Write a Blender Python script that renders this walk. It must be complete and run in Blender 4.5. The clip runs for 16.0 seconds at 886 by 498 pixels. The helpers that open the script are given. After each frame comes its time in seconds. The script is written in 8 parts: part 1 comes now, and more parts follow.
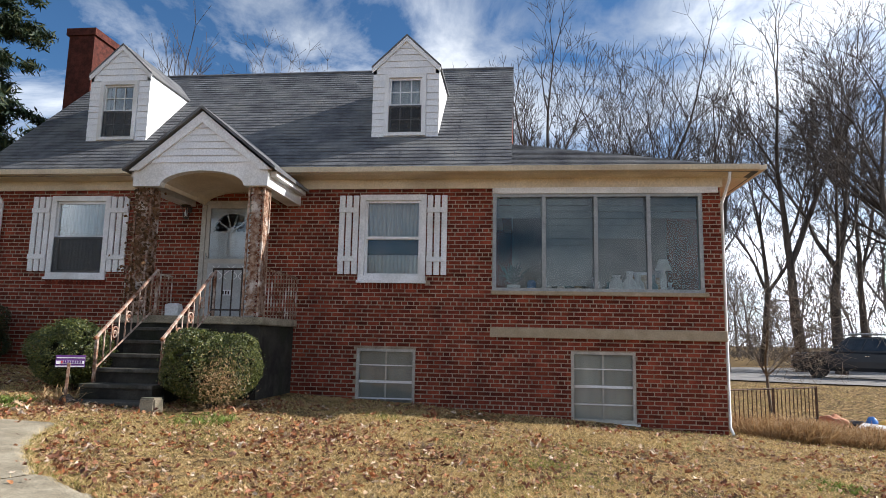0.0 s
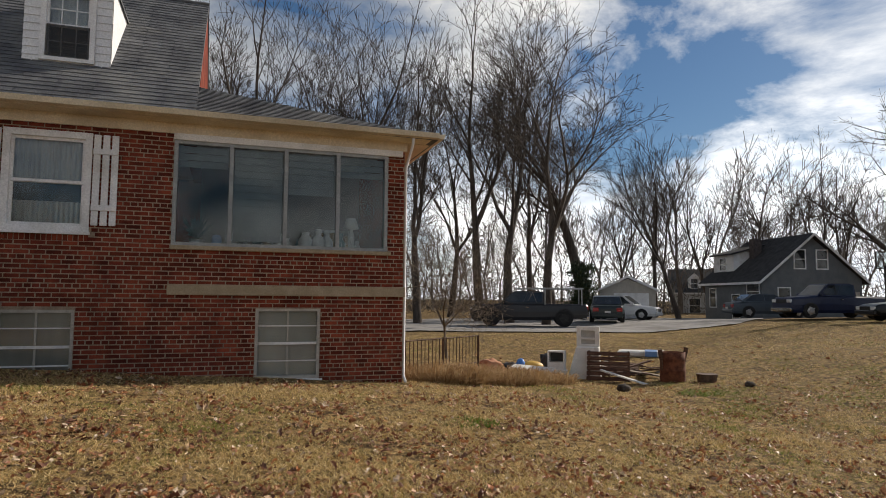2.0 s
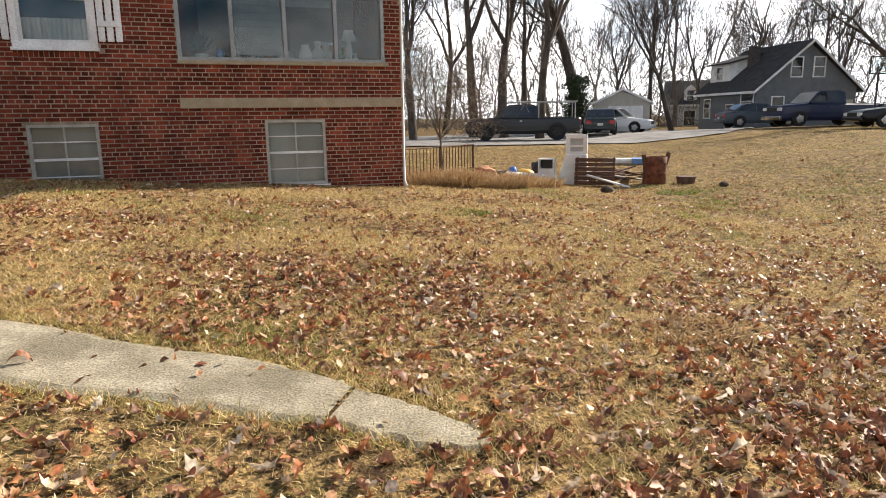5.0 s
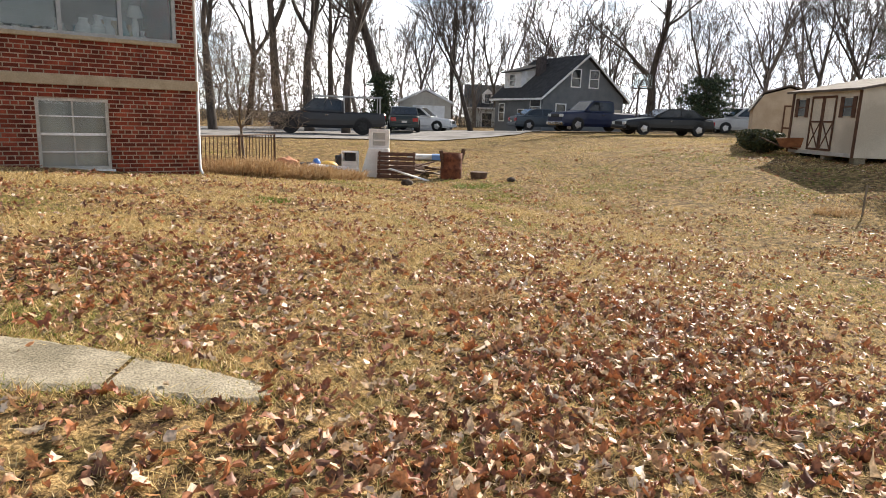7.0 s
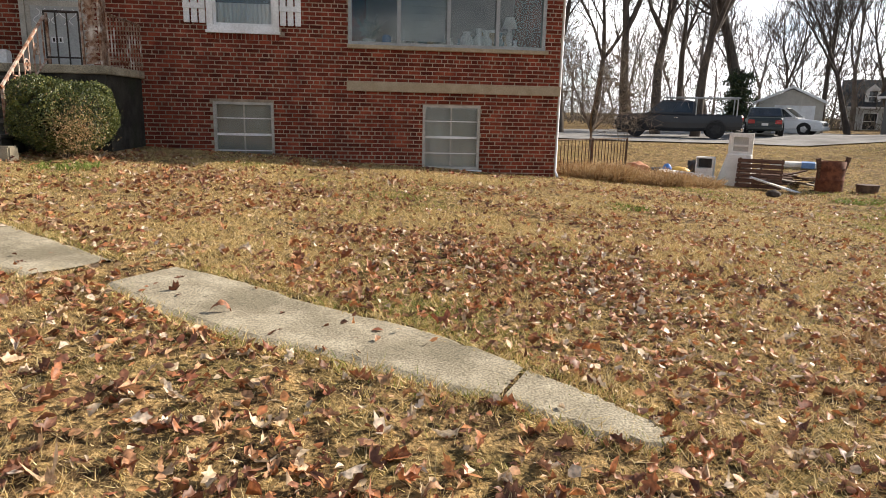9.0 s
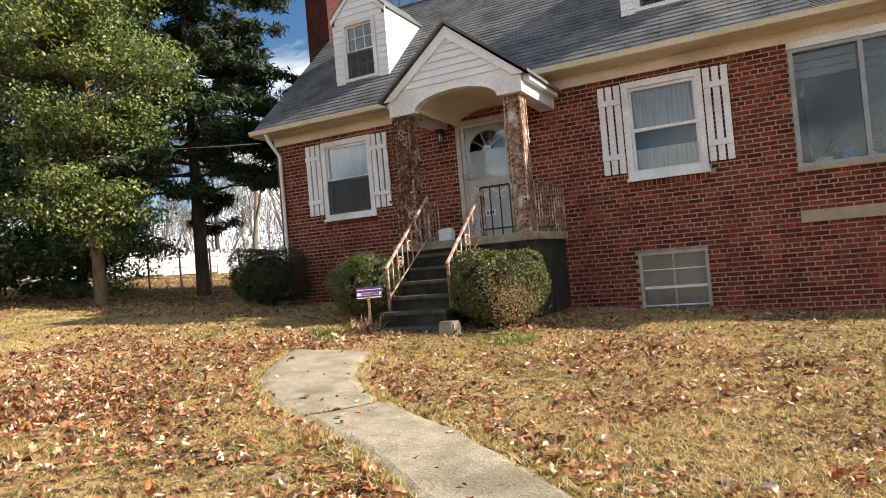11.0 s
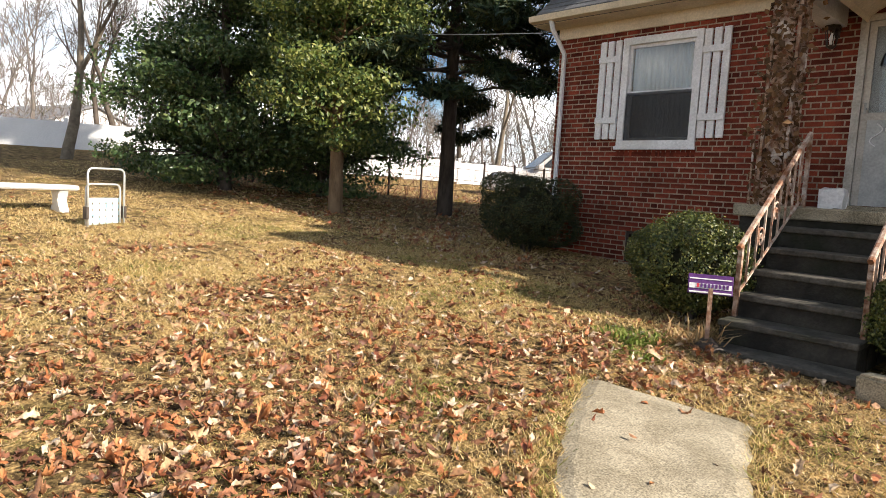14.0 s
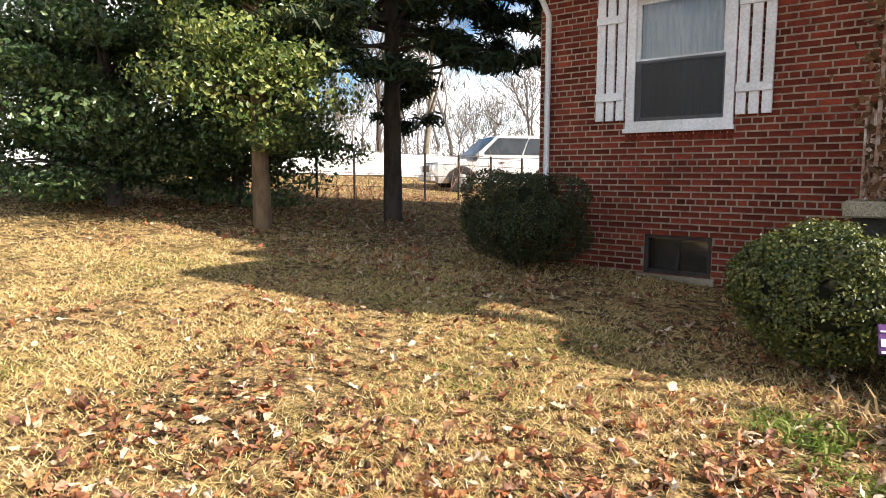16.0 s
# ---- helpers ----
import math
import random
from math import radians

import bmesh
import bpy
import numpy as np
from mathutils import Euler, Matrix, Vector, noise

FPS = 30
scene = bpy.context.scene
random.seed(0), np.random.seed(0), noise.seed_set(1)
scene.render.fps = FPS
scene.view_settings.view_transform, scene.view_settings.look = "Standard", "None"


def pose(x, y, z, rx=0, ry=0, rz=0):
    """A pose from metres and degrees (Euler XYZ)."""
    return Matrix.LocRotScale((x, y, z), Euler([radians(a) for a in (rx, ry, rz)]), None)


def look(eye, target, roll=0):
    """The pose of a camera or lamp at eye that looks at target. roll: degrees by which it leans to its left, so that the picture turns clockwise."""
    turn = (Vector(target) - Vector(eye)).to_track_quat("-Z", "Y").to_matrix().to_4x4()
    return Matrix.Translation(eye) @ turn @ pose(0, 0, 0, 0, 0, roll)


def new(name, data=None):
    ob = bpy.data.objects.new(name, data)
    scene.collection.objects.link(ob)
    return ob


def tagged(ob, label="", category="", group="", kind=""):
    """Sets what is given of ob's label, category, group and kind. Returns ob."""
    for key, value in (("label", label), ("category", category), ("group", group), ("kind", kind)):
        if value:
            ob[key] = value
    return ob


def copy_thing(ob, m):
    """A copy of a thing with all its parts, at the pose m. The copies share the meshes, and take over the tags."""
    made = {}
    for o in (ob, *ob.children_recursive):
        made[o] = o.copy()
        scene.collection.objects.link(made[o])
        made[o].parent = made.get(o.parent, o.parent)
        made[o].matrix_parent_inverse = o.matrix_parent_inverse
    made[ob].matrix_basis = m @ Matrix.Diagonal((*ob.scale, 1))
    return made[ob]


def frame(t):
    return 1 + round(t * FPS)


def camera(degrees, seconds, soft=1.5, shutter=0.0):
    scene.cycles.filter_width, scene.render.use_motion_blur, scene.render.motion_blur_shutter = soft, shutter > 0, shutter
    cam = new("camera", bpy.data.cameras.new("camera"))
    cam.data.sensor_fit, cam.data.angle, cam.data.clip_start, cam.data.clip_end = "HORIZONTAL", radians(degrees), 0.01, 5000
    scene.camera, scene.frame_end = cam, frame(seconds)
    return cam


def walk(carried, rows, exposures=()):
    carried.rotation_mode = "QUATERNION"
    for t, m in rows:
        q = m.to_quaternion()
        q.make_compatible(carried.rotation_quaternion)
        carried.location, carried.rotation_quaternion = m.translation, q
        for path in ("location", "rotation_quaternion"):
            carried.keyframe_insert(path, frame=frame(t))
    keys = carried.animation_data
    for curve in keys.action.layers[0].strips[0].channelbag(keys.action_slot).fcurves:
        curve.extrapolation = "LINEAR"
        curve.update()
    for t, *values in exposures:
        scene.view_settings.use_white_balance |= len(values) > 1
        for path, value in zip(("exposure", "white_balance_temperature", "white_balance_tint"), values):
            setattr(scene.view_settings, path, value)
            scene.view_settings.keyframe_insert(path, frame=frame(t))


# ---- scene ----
cam = camera(68.3, 16.0, 0.6)
PATH = [
    (0, (-3.298, -10.902, 1.377), (-3.524, -8.934, 1.653), 1.2),
    (0.3, (-3.179, -10.828, 1.384), (-3.219, -8.846, 1.65), 1.7),
    (0.5, (-3.129, -10.819, 1.386), (-3.035, -8.836, 1.626), 1.7),
    (1, (-3.045, -10.816, 1.397), (-2.724, -8.852, 1.592), 0.9),
    (1.5, (-2.96, -10.803, 1.403), (-2.457, -8.876, 1.582), 0.8),
    (2, (-2.881, -10.833, 1.408), (-2.254, -8.94, 1.562), 0.5),
    (2.5, (-2.83, -10.862, 1.413), (-2.099, -9.004, 1.538), 0.5),
    (3, (-2.772, -10.917, 1.4), (-1.935, -9.104, 1.503), 0.8),
    (3.5, (-2.763, -10.999, 1.36), (-1.968, -9.165, 1.435), 2.2),
    (3.7, (-2.78, -11.056, 1.351), (-1.999, -9.214, 1.37), 2.0),
    (5.8, (-3.38, -12.024, 1.163), (-2.781, -10.185, 0.652), -2.0),
    (6, (-3.366, -12.048, 1.162), (-2.619, -10.259, 0.671), -0.8),
    (6.5, (-3.278, -12.026, 1.148), (-2.324, -10.324, 0.707), 0.9),
    (7, (-3.221, -12.032, 1.153), (-2.079, -10.438, 0.757), 2.0),
    (7.5, (-3.254, -12.136, 1.191), (-2.075, -10.56, 0.833), 1.1),
    (8, (-3.313, -12.028, 1.179), (-2.511, -10.236, 0.802), 0.4),
    (8.5, (-3.359, -11.889, 1.164), (-2.846, -10.001, 0.75), 0.7),
    (9, (-3.425, -11.647, 1.168), (-3.189, -9.706, 0.75), 1.4),
    (9.3, (-3.467, -11.503, 1.186), (-3.501, -9.549, 0.76), 0.5),
    (9.5, (-3.495, -11.398, 1.199), (-3.694, -9.44, 0.842), -0.8),
    (9.6, (-3.508, -11.344, 1.203), (-3.738, -9.375, 0.94), -1.0),
    (9.7, (-3.527, -11.276, 1.21), (-3.799, -9.303, 1.03), -1.2),
    (9.8, (-3.551, -11.2, 1.217), (-3.887, -9.23, 1.136), -1.7),
    (10, (-3.613, -11.046, 1.239), (-4.098, -9.106, 1.202), 0.9),
    (10.2, (-3.695, -10.905, 1.25), (-4.288, -8.995, 1.244), -0.2),
    (12.3, (-5.05, -9.324, 1.425), (-6.306, -7.77, 1.337), 0.4),
    (12.5, (-5.209, -9.178, 1.449), (-6.494, -7.65, 1.328), 1.7),
    (13, (-5.634, -8.922, 1.523), (-6.937, -7.419, 1.319), 0.4),
    (13.5, (-6.137, -8.536, 1.571), (-7.371, -6.981, 1.321), 2.3),
    (14, (-6.655, -8.202, 1.669), (-8.092, -6.824, 1.476), 3.3),
    (14.5, (-7.184, -7.898, 1.717), (-8.594, -6.481, 1.633), 3.2),
    (15, (-7.681, -7.625, 1.776), (-9.067, -6.189, 1.646), 0.8),
    (15.5, (-8.158, -7.42, 1.826), (-9.424, -5.875, 1.73), 0.5),
    (16, (-8.716, -7.158, 1.844), (-9.955, -5.604, 1.619), 0.1),
]
SUN_AZ, SUN_EL = 71.5, 30.0
walk(cam, [(t, look(eye, target, roll)) for t, eye, target, roll in PATH],
     [(0, 0.72, 5850, 10), (0.7, 0.5, 6150, 10), (1.5, 0.05, 6450, 10), (3.7, -0.1, 6600, 10), (5.2, 0.95, 6550, 10), (7.0, 0.95, 6500, 10), (8.0, 0.8, 6500, 10), (9.0, 0.79, 6500, 10),
      (10.2, 0.96, 6500, 10), (12.3, 1.06, 6550, 10), (14, 1.0, 6550, 10), (16, 1.4, 6450, 10)])

# world, sun
world = bpy.data.worlds.new("sky")
scene.world = world
world.use_nodes = True
wn, wl = world.node_tree.nodes, world.node_tree.links
bg = wn["Background"]
sky = wn.new("ShaderNodeTexSky")
sky.sky_type = "NISHITA"
sky.sun_disc = False
sky.sun_elevation, sky.sun_rotation = radians(SUN_EL), radians(SUN_AZ)
sky.air_density, sky.dust_density, sky.ozone_density = 1.0, 0.2, 3.0
tc = wn.new("ShaderNodeTexCoord")
mp = wn.new("ShaderNodeMapping")
mp.inputs["Scale"].default_value = (1.0, 1.0, 2.2)
wl.new(tc.outputs["Generated"], mp.inputs["Vector"])
cl = wn.new("ShaderNodeTexNoise")
cl.inputs["Scale"].default_value, cl.inputs["Detail"].default_value, cl.inputs["Roughness"].default_value = 2.3, 10.0, 0.6
cl.inputs["Distortion"].default_value = 0.5
wl.new(mp.outputs["Vector"], cl.inputs["Vector"])
cr = wn.new("ShaderNodeValToRGB")
cr.color_ramp.elements[0].position, cr.color_ramp.elements[1].position = 0.45, 0.60
c2 = wn.new("ShaderNodeTexNoise")
c2.inputs["Scale"].default_value, c2.inputs["Detail"].default_value = 3.1, 6.0
wl.new(mp.outputs["Vector"], c2.inputs["Vector"])
c2r = wn.new("ShaderNodeValToRGB")
c2r.color_ramp.elements[0].position, c2r.color_ramp.elements[1].position = 0.4, 0.62
c2r.color_ramp.elements[0].color, c2r.color_ramp.elements[1].color = (9.5, 10.2, 11.2, 1), (19, 18.9, 18.6, 1)
wl.new(c2.outputs["Fac"], c2r.inputs["Fac"])
mx = wn.new("ShaderNodeMix")
mx.data_type = "RGBA"
wl.new(cr.outputs["Color"], mx.inputs["Factor"])
blue = wn.new("ShaderNodeHueSaturation")
blue.inputs["Saturation"].default_value, blue.inputs["Value"].default_value = 1.15, 1.5
wl.new(sky.outputs["Color"], blue.inputs["Color"])
wl.new(blue.outputs["Color"], mx.inputs["A"])
lum = wn.new("ShaderNodeRGBToBW")
wl.new(sky.outputs["Color"], lum.inputs["Color"])
gain = wn.new("ShaderNodeMapRange")
gain.inputs["From Min"].default_value, gain.inputs["From Max"].default_value = 2.0, 7.0
gain.inputs["To Min"].default_value, gain.inputs["To Max"].default_value = 0.8, 2.5
wl.new(lum.outputs["Val"], gain.inputs["Value"])
sc = wn.new("ShaderNodeVectorMath")
sc.operation = "SCALE"
wl.new(c2r.outputs["Color"], sc.inputs["Vector"])
wl.new(gain.outputs["Result"], sc.inputs["Scale"])
wl.new(sc.outputs["Vector"], mx.inputs["B"])
more = wn.new("ShaderNodeMapRange")
more.inputs["From Min"].default_value, more.inputs["From Max"].default_value = 2.0, 6.0
more.inputs["To Min"].default_value, more.inputs["To Max"].default_value = 0.0, 0.10
wl.new(lum.outputs["Val"], more.inputs["Value"])
add = wn.new("ShaderNodeMath")
wl.new(cl.outputs["Fac"], add.inputs[0])
wl.new(more.outputs["Result"], add.inputs[1])
wl.new(add.outputs["Value"], cr.inputs["Fac"])
wl.new(mx.outputs["Result"], bg.inputs["Color"])
bg.inputs["Strength"].default_value = 0.042
sun = new("sun", bpy.data.lights.new("sun", "SUN"))
sun.data.energy, sun.data.angle, sun.data.color = 5.0, radians(0.5), (1.0, 0.90, 0.77)
sun.matrix_world = pose(0, 0, 40, 90 - SUN_EL, 0, 180 - SUN_AZ)


# ---- materials ----
def material(name, a, b, scale=6.0, rough=0.8, bump=0.15, metal=0.0, spec=0.3, fine=40.0, vary=0.0, island=False, c=None, edge=(0.38, 0.62), stretch=(1, 1, 1), grain=(0.86, 1.12)):
    """Two-tone noise colour at two scales with fine bump; vary: brightness change from piece to piece; c: a third, stain colour."""
    m = bpy.data.materials.new(name)
    m.use_nodes = True
    n, l = m.node_tree.nodes, m.node_tree.links
    p = n["Principled BSDF"]
    co = n.new("ShaderNodeTexCoord")
    ma = n.new("ShaderNodeMapping")
    ma.inputs["Scale"].default_value = stretch
    l.new(co.outputs["Object"], ma.inputs["Vector"])
    t1 = n.new("ShaderNodeTexNoise")
    t1.inputs["Scale"].default_value, t1.inputs["Detail"].default_value, t1.inputs["Roughness"].default_value = scale, 6.0, 0.6
    l.new(ma.outputs["Vector"], t1.inputs["Vector"])
    r1 = n.new("ShaderNodeValToRGB")
    r1.color_ramp.elements[0].position, r1.color_ramp.elements[1].position = edge
    r1.color_ramp.elements[0].color, r1.color_ramp.elements[1].color = (*a, 1), (*b, 1)
    l.new(t1.outputs["Fac"], r1.inputs["Fac"])
    out = r1.outputs["Color"]
    t2 = n.new("ShaderNodeTexNoise")
    t2.inputs["Scale"].default_value, t2.inputs["Detail"].default_value = fine, 4.0
    l.new(ma.outputs["Vector"], t2.inputs["Vector"])
    if c:
        t3 = n.new("ShaderNodeTexNoise")
        t3.inputs["Scale"].default_value, t3.inputs["Detail"].default_value = scale * 0.37, 8.0
        l.new(ma.outputs["Vector"], t3.inputs["Vector"])
        r3 = n.new("ShaderNodeValToRGB")
        r3.color_ramp.elements[0].position, r3.color_ramp.elements[1].position = 0.52, 0.66
        l.new(t3.outputs["Fac"], r3.inputs["Fac"])
        m3 = n.new("ShaderNodeMix")
        m3.data_type = "RGBA"
        l.new(r3.outputs["Color"], m3.inputs["Factor"])
        l.new(out, m3.inputs["A"])
        m3.inputs["B"].default_value = (*c, 1)
        out = m3.outputs["Result"]
    hs = n.new("ShaderNodeHueSaturation")
    l.new(out, hs.inputs["Color"])
    mr = n.new("ShaderNodeMapRange")
    mr.inputs["From Min"].default_value, mr.inputs["From Max"].default_value = 0.3, 0.7
    mr.inputs["To Min"].default_value, mr.inputs["To Max"].default_value = grain
    l.new(t2.outputs["Fac"], mr.inputs["Value"])
    val = mr.outputs["Result"]
    if vary:
        if island:
            src = n.new("ShaderNodeNewGeometry").outputs["Random Per Island"]
        else:
            src = n.new("ShaderNodeObjectInfo").outputs["Random"]
        v = n.new("ShaderNodeMapRange")
        v.inputs["To Min"].default_value, v.inputs["To Max"].default_value = 1 - vary, 1 + vary * 0.7
        l.new(src, v.inputs["Value"])
        mu = n.new("ShaderNodeMath")
        mu.operation = "MULTIPLY"
        l.new(v.outputs["Result"], mu.inputs[0])
        l.new(val, mu.inputs[1])
        val = mu.outputs["Value"]
    l.new(val, hs.inputs["Value"])
    l.new(hs.outputs["Color"], p.inputs["Base Color"])
    p.inputs["Roughness"].default_value, p.inputs["Metallic"].default_value = rough, metal
    p.inputs["Specular IOR Level"].default_value = spec
    if bump:
        bu = n.new("ShaderNodeBump")
        bu.inputs["Strength"].default_value, bu.inputs["Distance"].default_value = bump, 0.02
        l.new(t2.outputs["Fac"], bu.inputs["Height"])
        l.new(bu.outputs["Normal"], p.inputs["Normal"])
    return m


def ramp_material(name, colours, rough=0.7, translucent=0.0, spec=0.3, stepped=False, mottle=0.0):
    """A colour for every loose piece of one mesh, picked from a list."""
    m = bpy.data.materials.new(name)
    m.use_nodes = True
    n, l = m.node_tree.nodes, m.node_tree.links
    p = n["Principled BSDF"]
    g = n.new("ShaderNodeNewGeometry")
    r = n.new("ShaderNodeValToRGB")
    e = r.color_ramp.elements
    if stepped:
        r.color_ramp.interpolation = "CONSTANT"
    count = len(colours) - (0 if stepped else 1)
    e[0].color = (*colours[0], 1)
    e[1].position, e[1].color = (len(colours) - 1) / count, (*colours[-1], 1)
    for i, col in enumerate(colours[1:-1]):
        e.new((i + 1) / count).color = (*col, 1)
    l.new(g.outputs["Random Per Island"], r.inputs["Fac"])
    out = r.outputs["Color"]
    if mottle:
        co, t0 = n.new("ShaderNodeTexCoord"), n.new("ShaderNodeTexNoise")
        t0.inputs["Scale"].default_value, t0.inputs["Detail"].default_value = mottle, 3.0
        l.new(co.outputs["Object"], t0.inputs["Vector"])
        mr, hs = n.new("ShaderNodeMapRange"), n.new("ShaderNodeHueSaturation")
        mr.inputs["From Min"].default_value, mr.inputs["From Max"].default_value = 0.3, 0.7
        mr.inputs["To Min"].default_value, mr.inputs["To Max"].default_value = 0.5, 1.4
        l.new(t0.outputs["Fac"], mr.inputs["Value"])
        l.new(mr.outputs["Result"], hs.inputs["Value"])
        l.new(out, hs.inputs["Color"])
        out = hs.outputs["Color"]
    l.new(out, p.inputs["Base Color"])
    p.inputs["Roughness"].default_value = rough
    p.inputs["Specular IOR Level"].default_value = spec
    if translucent:
        t = n.new("ShaderNodeBsdfTranslucent")
        l.new(out, t.inputs["Color"])
        mxs = n.new("ShaderNodeMixShader")
        mxs.inputs["Fac"].default_value = translucent
        l.new(p.outputs["BSDF"], mxs.inputs[1])
        l.new(t.outputs["BSDF"], mxs.inputs[2])
        l.new(mxs.outputs["Shader"], n["Material Output"].inputs["Surface"])
    return m


def glass_material(name, tint=(0.95, 0.97, 0.97), clear=0.97, rough=0.0, ior=1.55):
    """Thin window glass: a mirror by Fresnel over a clear, tinted pane."""
    m = bpy.data.materials.new(name)
    m.use_nodes = True
    n, l = m.node_tree.nodes, m.node_tree.links
    n.remove(n["Principled BSDF"])
    tr = n.new("ShaderNodeBsdfTransparent")
    tr.inputs["Color"].default_value = (*[clear * c for c in tint], 1)
    gl = n.new("ShaderNodeBsdfGlossy")
    gl.inputs["Roughness"].default_value = rough
    gl.inputs["Color"].default_value = (0.9, 0.93, 0.95, 1)
    fr = n.new("ShaderNodeFresnel")
    fr.inputs["IOR"].default_value = ior
    ms = n.new("ShaderNodeMixShader")
    l.new(fr.outputs["Fac"], ms.inputs["Fac"])
    l.new(tr.outputs["BSDF"], ms.inputs[1])
    l.new(gl.outputs["BSDF"], ms.inputs[2])
    l.new(ms.outputs["Shader"], n["Material Output"].inputs["Surface"])
    return m


BRICK = material("brick_red", (0.115, 0.023, 0.015), (0.24, 0.051, 0.027), 3.0, 0.9, 0.35, vary=0.45, spec=0.15)
BRICK_FIELD = material("brick_red_field", (0.115, 0.023, 0.015), (0.24, 0.051, 0.027), 3.0, 0.9, 0.35, vary=0.45, island=True, spec=0.15)
BRICK_DARK = material("brick_chimney", (0.055, 0.02, 0.016), (0.11, 0.035, 0.025), 9.0, 0.9, 0.35, spec=0.15)
MORTAR = material("mortar", (0.28, 0.215, 0.155), (0.40, 0.315, 0.235), 5.0, 0.95, 0.4, c=(0.22, 0.17, 0.13))
WHITE = material("white_paint", (0.72, 0.72, 0.72), (0.82, 0.82, 0.82), 3.0, 0.6, 0.08, c=(0.62, 0.61, 0.58))
SIDING = material("white_siding", (0.70, 0.71, 0.73), (0.80, 0.80, 0.80), 2.0, 0.6, 0.05)
CREAM = material("cream_paint", (0.62, 0.53, 0.38), (0.70, 0.61, 0.46), 2.0, 0.65, 0.08, c=(0.5, 0.42, 0.3))
TAN = material("tan_stone", (0.33, 0.26, 0.17), (0.40, 0.32, 0.22), 6.0, 0.85, 0.3)
SHINGLE = material("roof_shingle", (0.09, 0.092, 0.10), (0.165, 0.167, 0.172), 2.6, 0.95, 0.5, vary=0.11, island=True, c=(0.20, 0.198, 0.19), fine=90)
CONCRETE = material("worn_concrete", (0.27, 0.23, 0.16), (0.38, 0.33, 0.24), 5.0, 0.95, 0.25, c=(0.20, 0.17, 0.115), fine=105, grain=(0.42, 1.5))
# mossy concrete, its colour darkened further for the shade of shrubs and house
SHADED_CONCRETE = material("shaded_mossy_concrete", (0.02, 0.018, 0.015), (0.052, 0.047, 0.038), 4.0, 0.95, 0.5, c=(0.022, 0.025, 0.014))
ASPHALT = material("old_asphalt", (0.20, 0.19, 0.18), (0.30, 0.285, 0.27), 1.2, 0.95, 0.5, c=(0.15, 0.14, 0.13), fine=30)
GLASS = glass_material("window_glass")
GLASS_OLD = glass_material("dusty_glass", (0.86, 0.90, 0.90), 0.93, 0.0, 1.42)
CURTAIN = material("curtain_cloth", (0.46, 0.44, 0.41), (0.58, 0.56, 0.51), 5.0, 0.9, 0.1, stretch=(6, 1, 0.6))
SCREEN = bpy.data.materials.new("insect_screen")
SCREEN.use_nodes = True
_n, _l = SCREEN.node_tree.nodes, SCREEN.node_tree.links
_n["Principled BSDF"].inputs["Base Color"].default_value = (0.05, 0.05, 0.05, 1)
_n["Principled BSDF"].inputs["Roughness"].default_value = 0.8
_t, _m = _n.new("ShaderNodeBsdfTransparent"), _n.new("ShaderNodeMixShader")
_m.inputs["Fac"].default_value = 0.5
_l.new(_t.outputs["BSDF"], _m.inputs[1])
_l.new(_n["Principled BSDF"].outputs["BSDF"], _m.inputs[2])
_l.new(_m.outputs["Shader"], _n["Material Output"].inputs["Surface"])
# near-black colour that stands in for the shade of unlit interiors
UNLIT_DARK = material("unlit_dark", (0.05, 0.05, 0.05), (0.09, 0.085, 0.08), 2.0, 0.9, 0.0)
RUST = material("rusty_iron", (0.16, 0.06, 0.025), (0.42, 0.30, 0.22), 14.0, 0.75, 0.5, metal=0.2, c=(0.66, 0.60, 0.54), fine=80)
RUST_RAIL = material("rusty_white_rail", (0.26, 0.12, 0.07), (0.54, 0.44, 0.36), 12.0, 0.7, 0.4, c=(0.22, 0.09, 0.04), fine=80)
BLACK_IRON = material("black_iron", (0.03, 0.028, 0.026), (0.07, 0.05, 0.04), 10.0, 0.6, 0.2, metal=0.3)
ALU = material("aluminium_frame", (0.28, 0.29, 0.285), (0.36, 0.365, 0.355), 5.0, 0.5, 0.05, metal=0.4)


# ---- building helpers ----
def cuboid(bm, x0, x1, y0, y1, z0, z1, m=None):
    vs = [bm.verts.new((x, y, z)) for z in (z0, z1) for y in (y0, y1) for x in (x0, x1)]
    if m:
        for v in vs:
            v.co = m @ v.co
    for f in ((0, 2, 3, 1), (4, 5, 7, 6), (0, 1, 5, 4), (2, 6, 7, 3), (0, 4, 6, 2), (1, 3, 7, 5)):
        bm.faces.new([vs[i] for i in f])
    return vs


def slab(bm, pts, vec):
    """A plate: the polygon pts, given depth by vec."""
    a = [bm.verts.new(p) for p in pts]
    b = [bm.verts.new(Vector(p) + Vector(vec)) for p in pts]
    bm.faces.new(a)
    bm.faces.new(b[::-1])
    for i in range(len(a)):
        j = (i + 1) % len(a)
        bm.faces.new((a[j], a[i], b[i], b[j]))


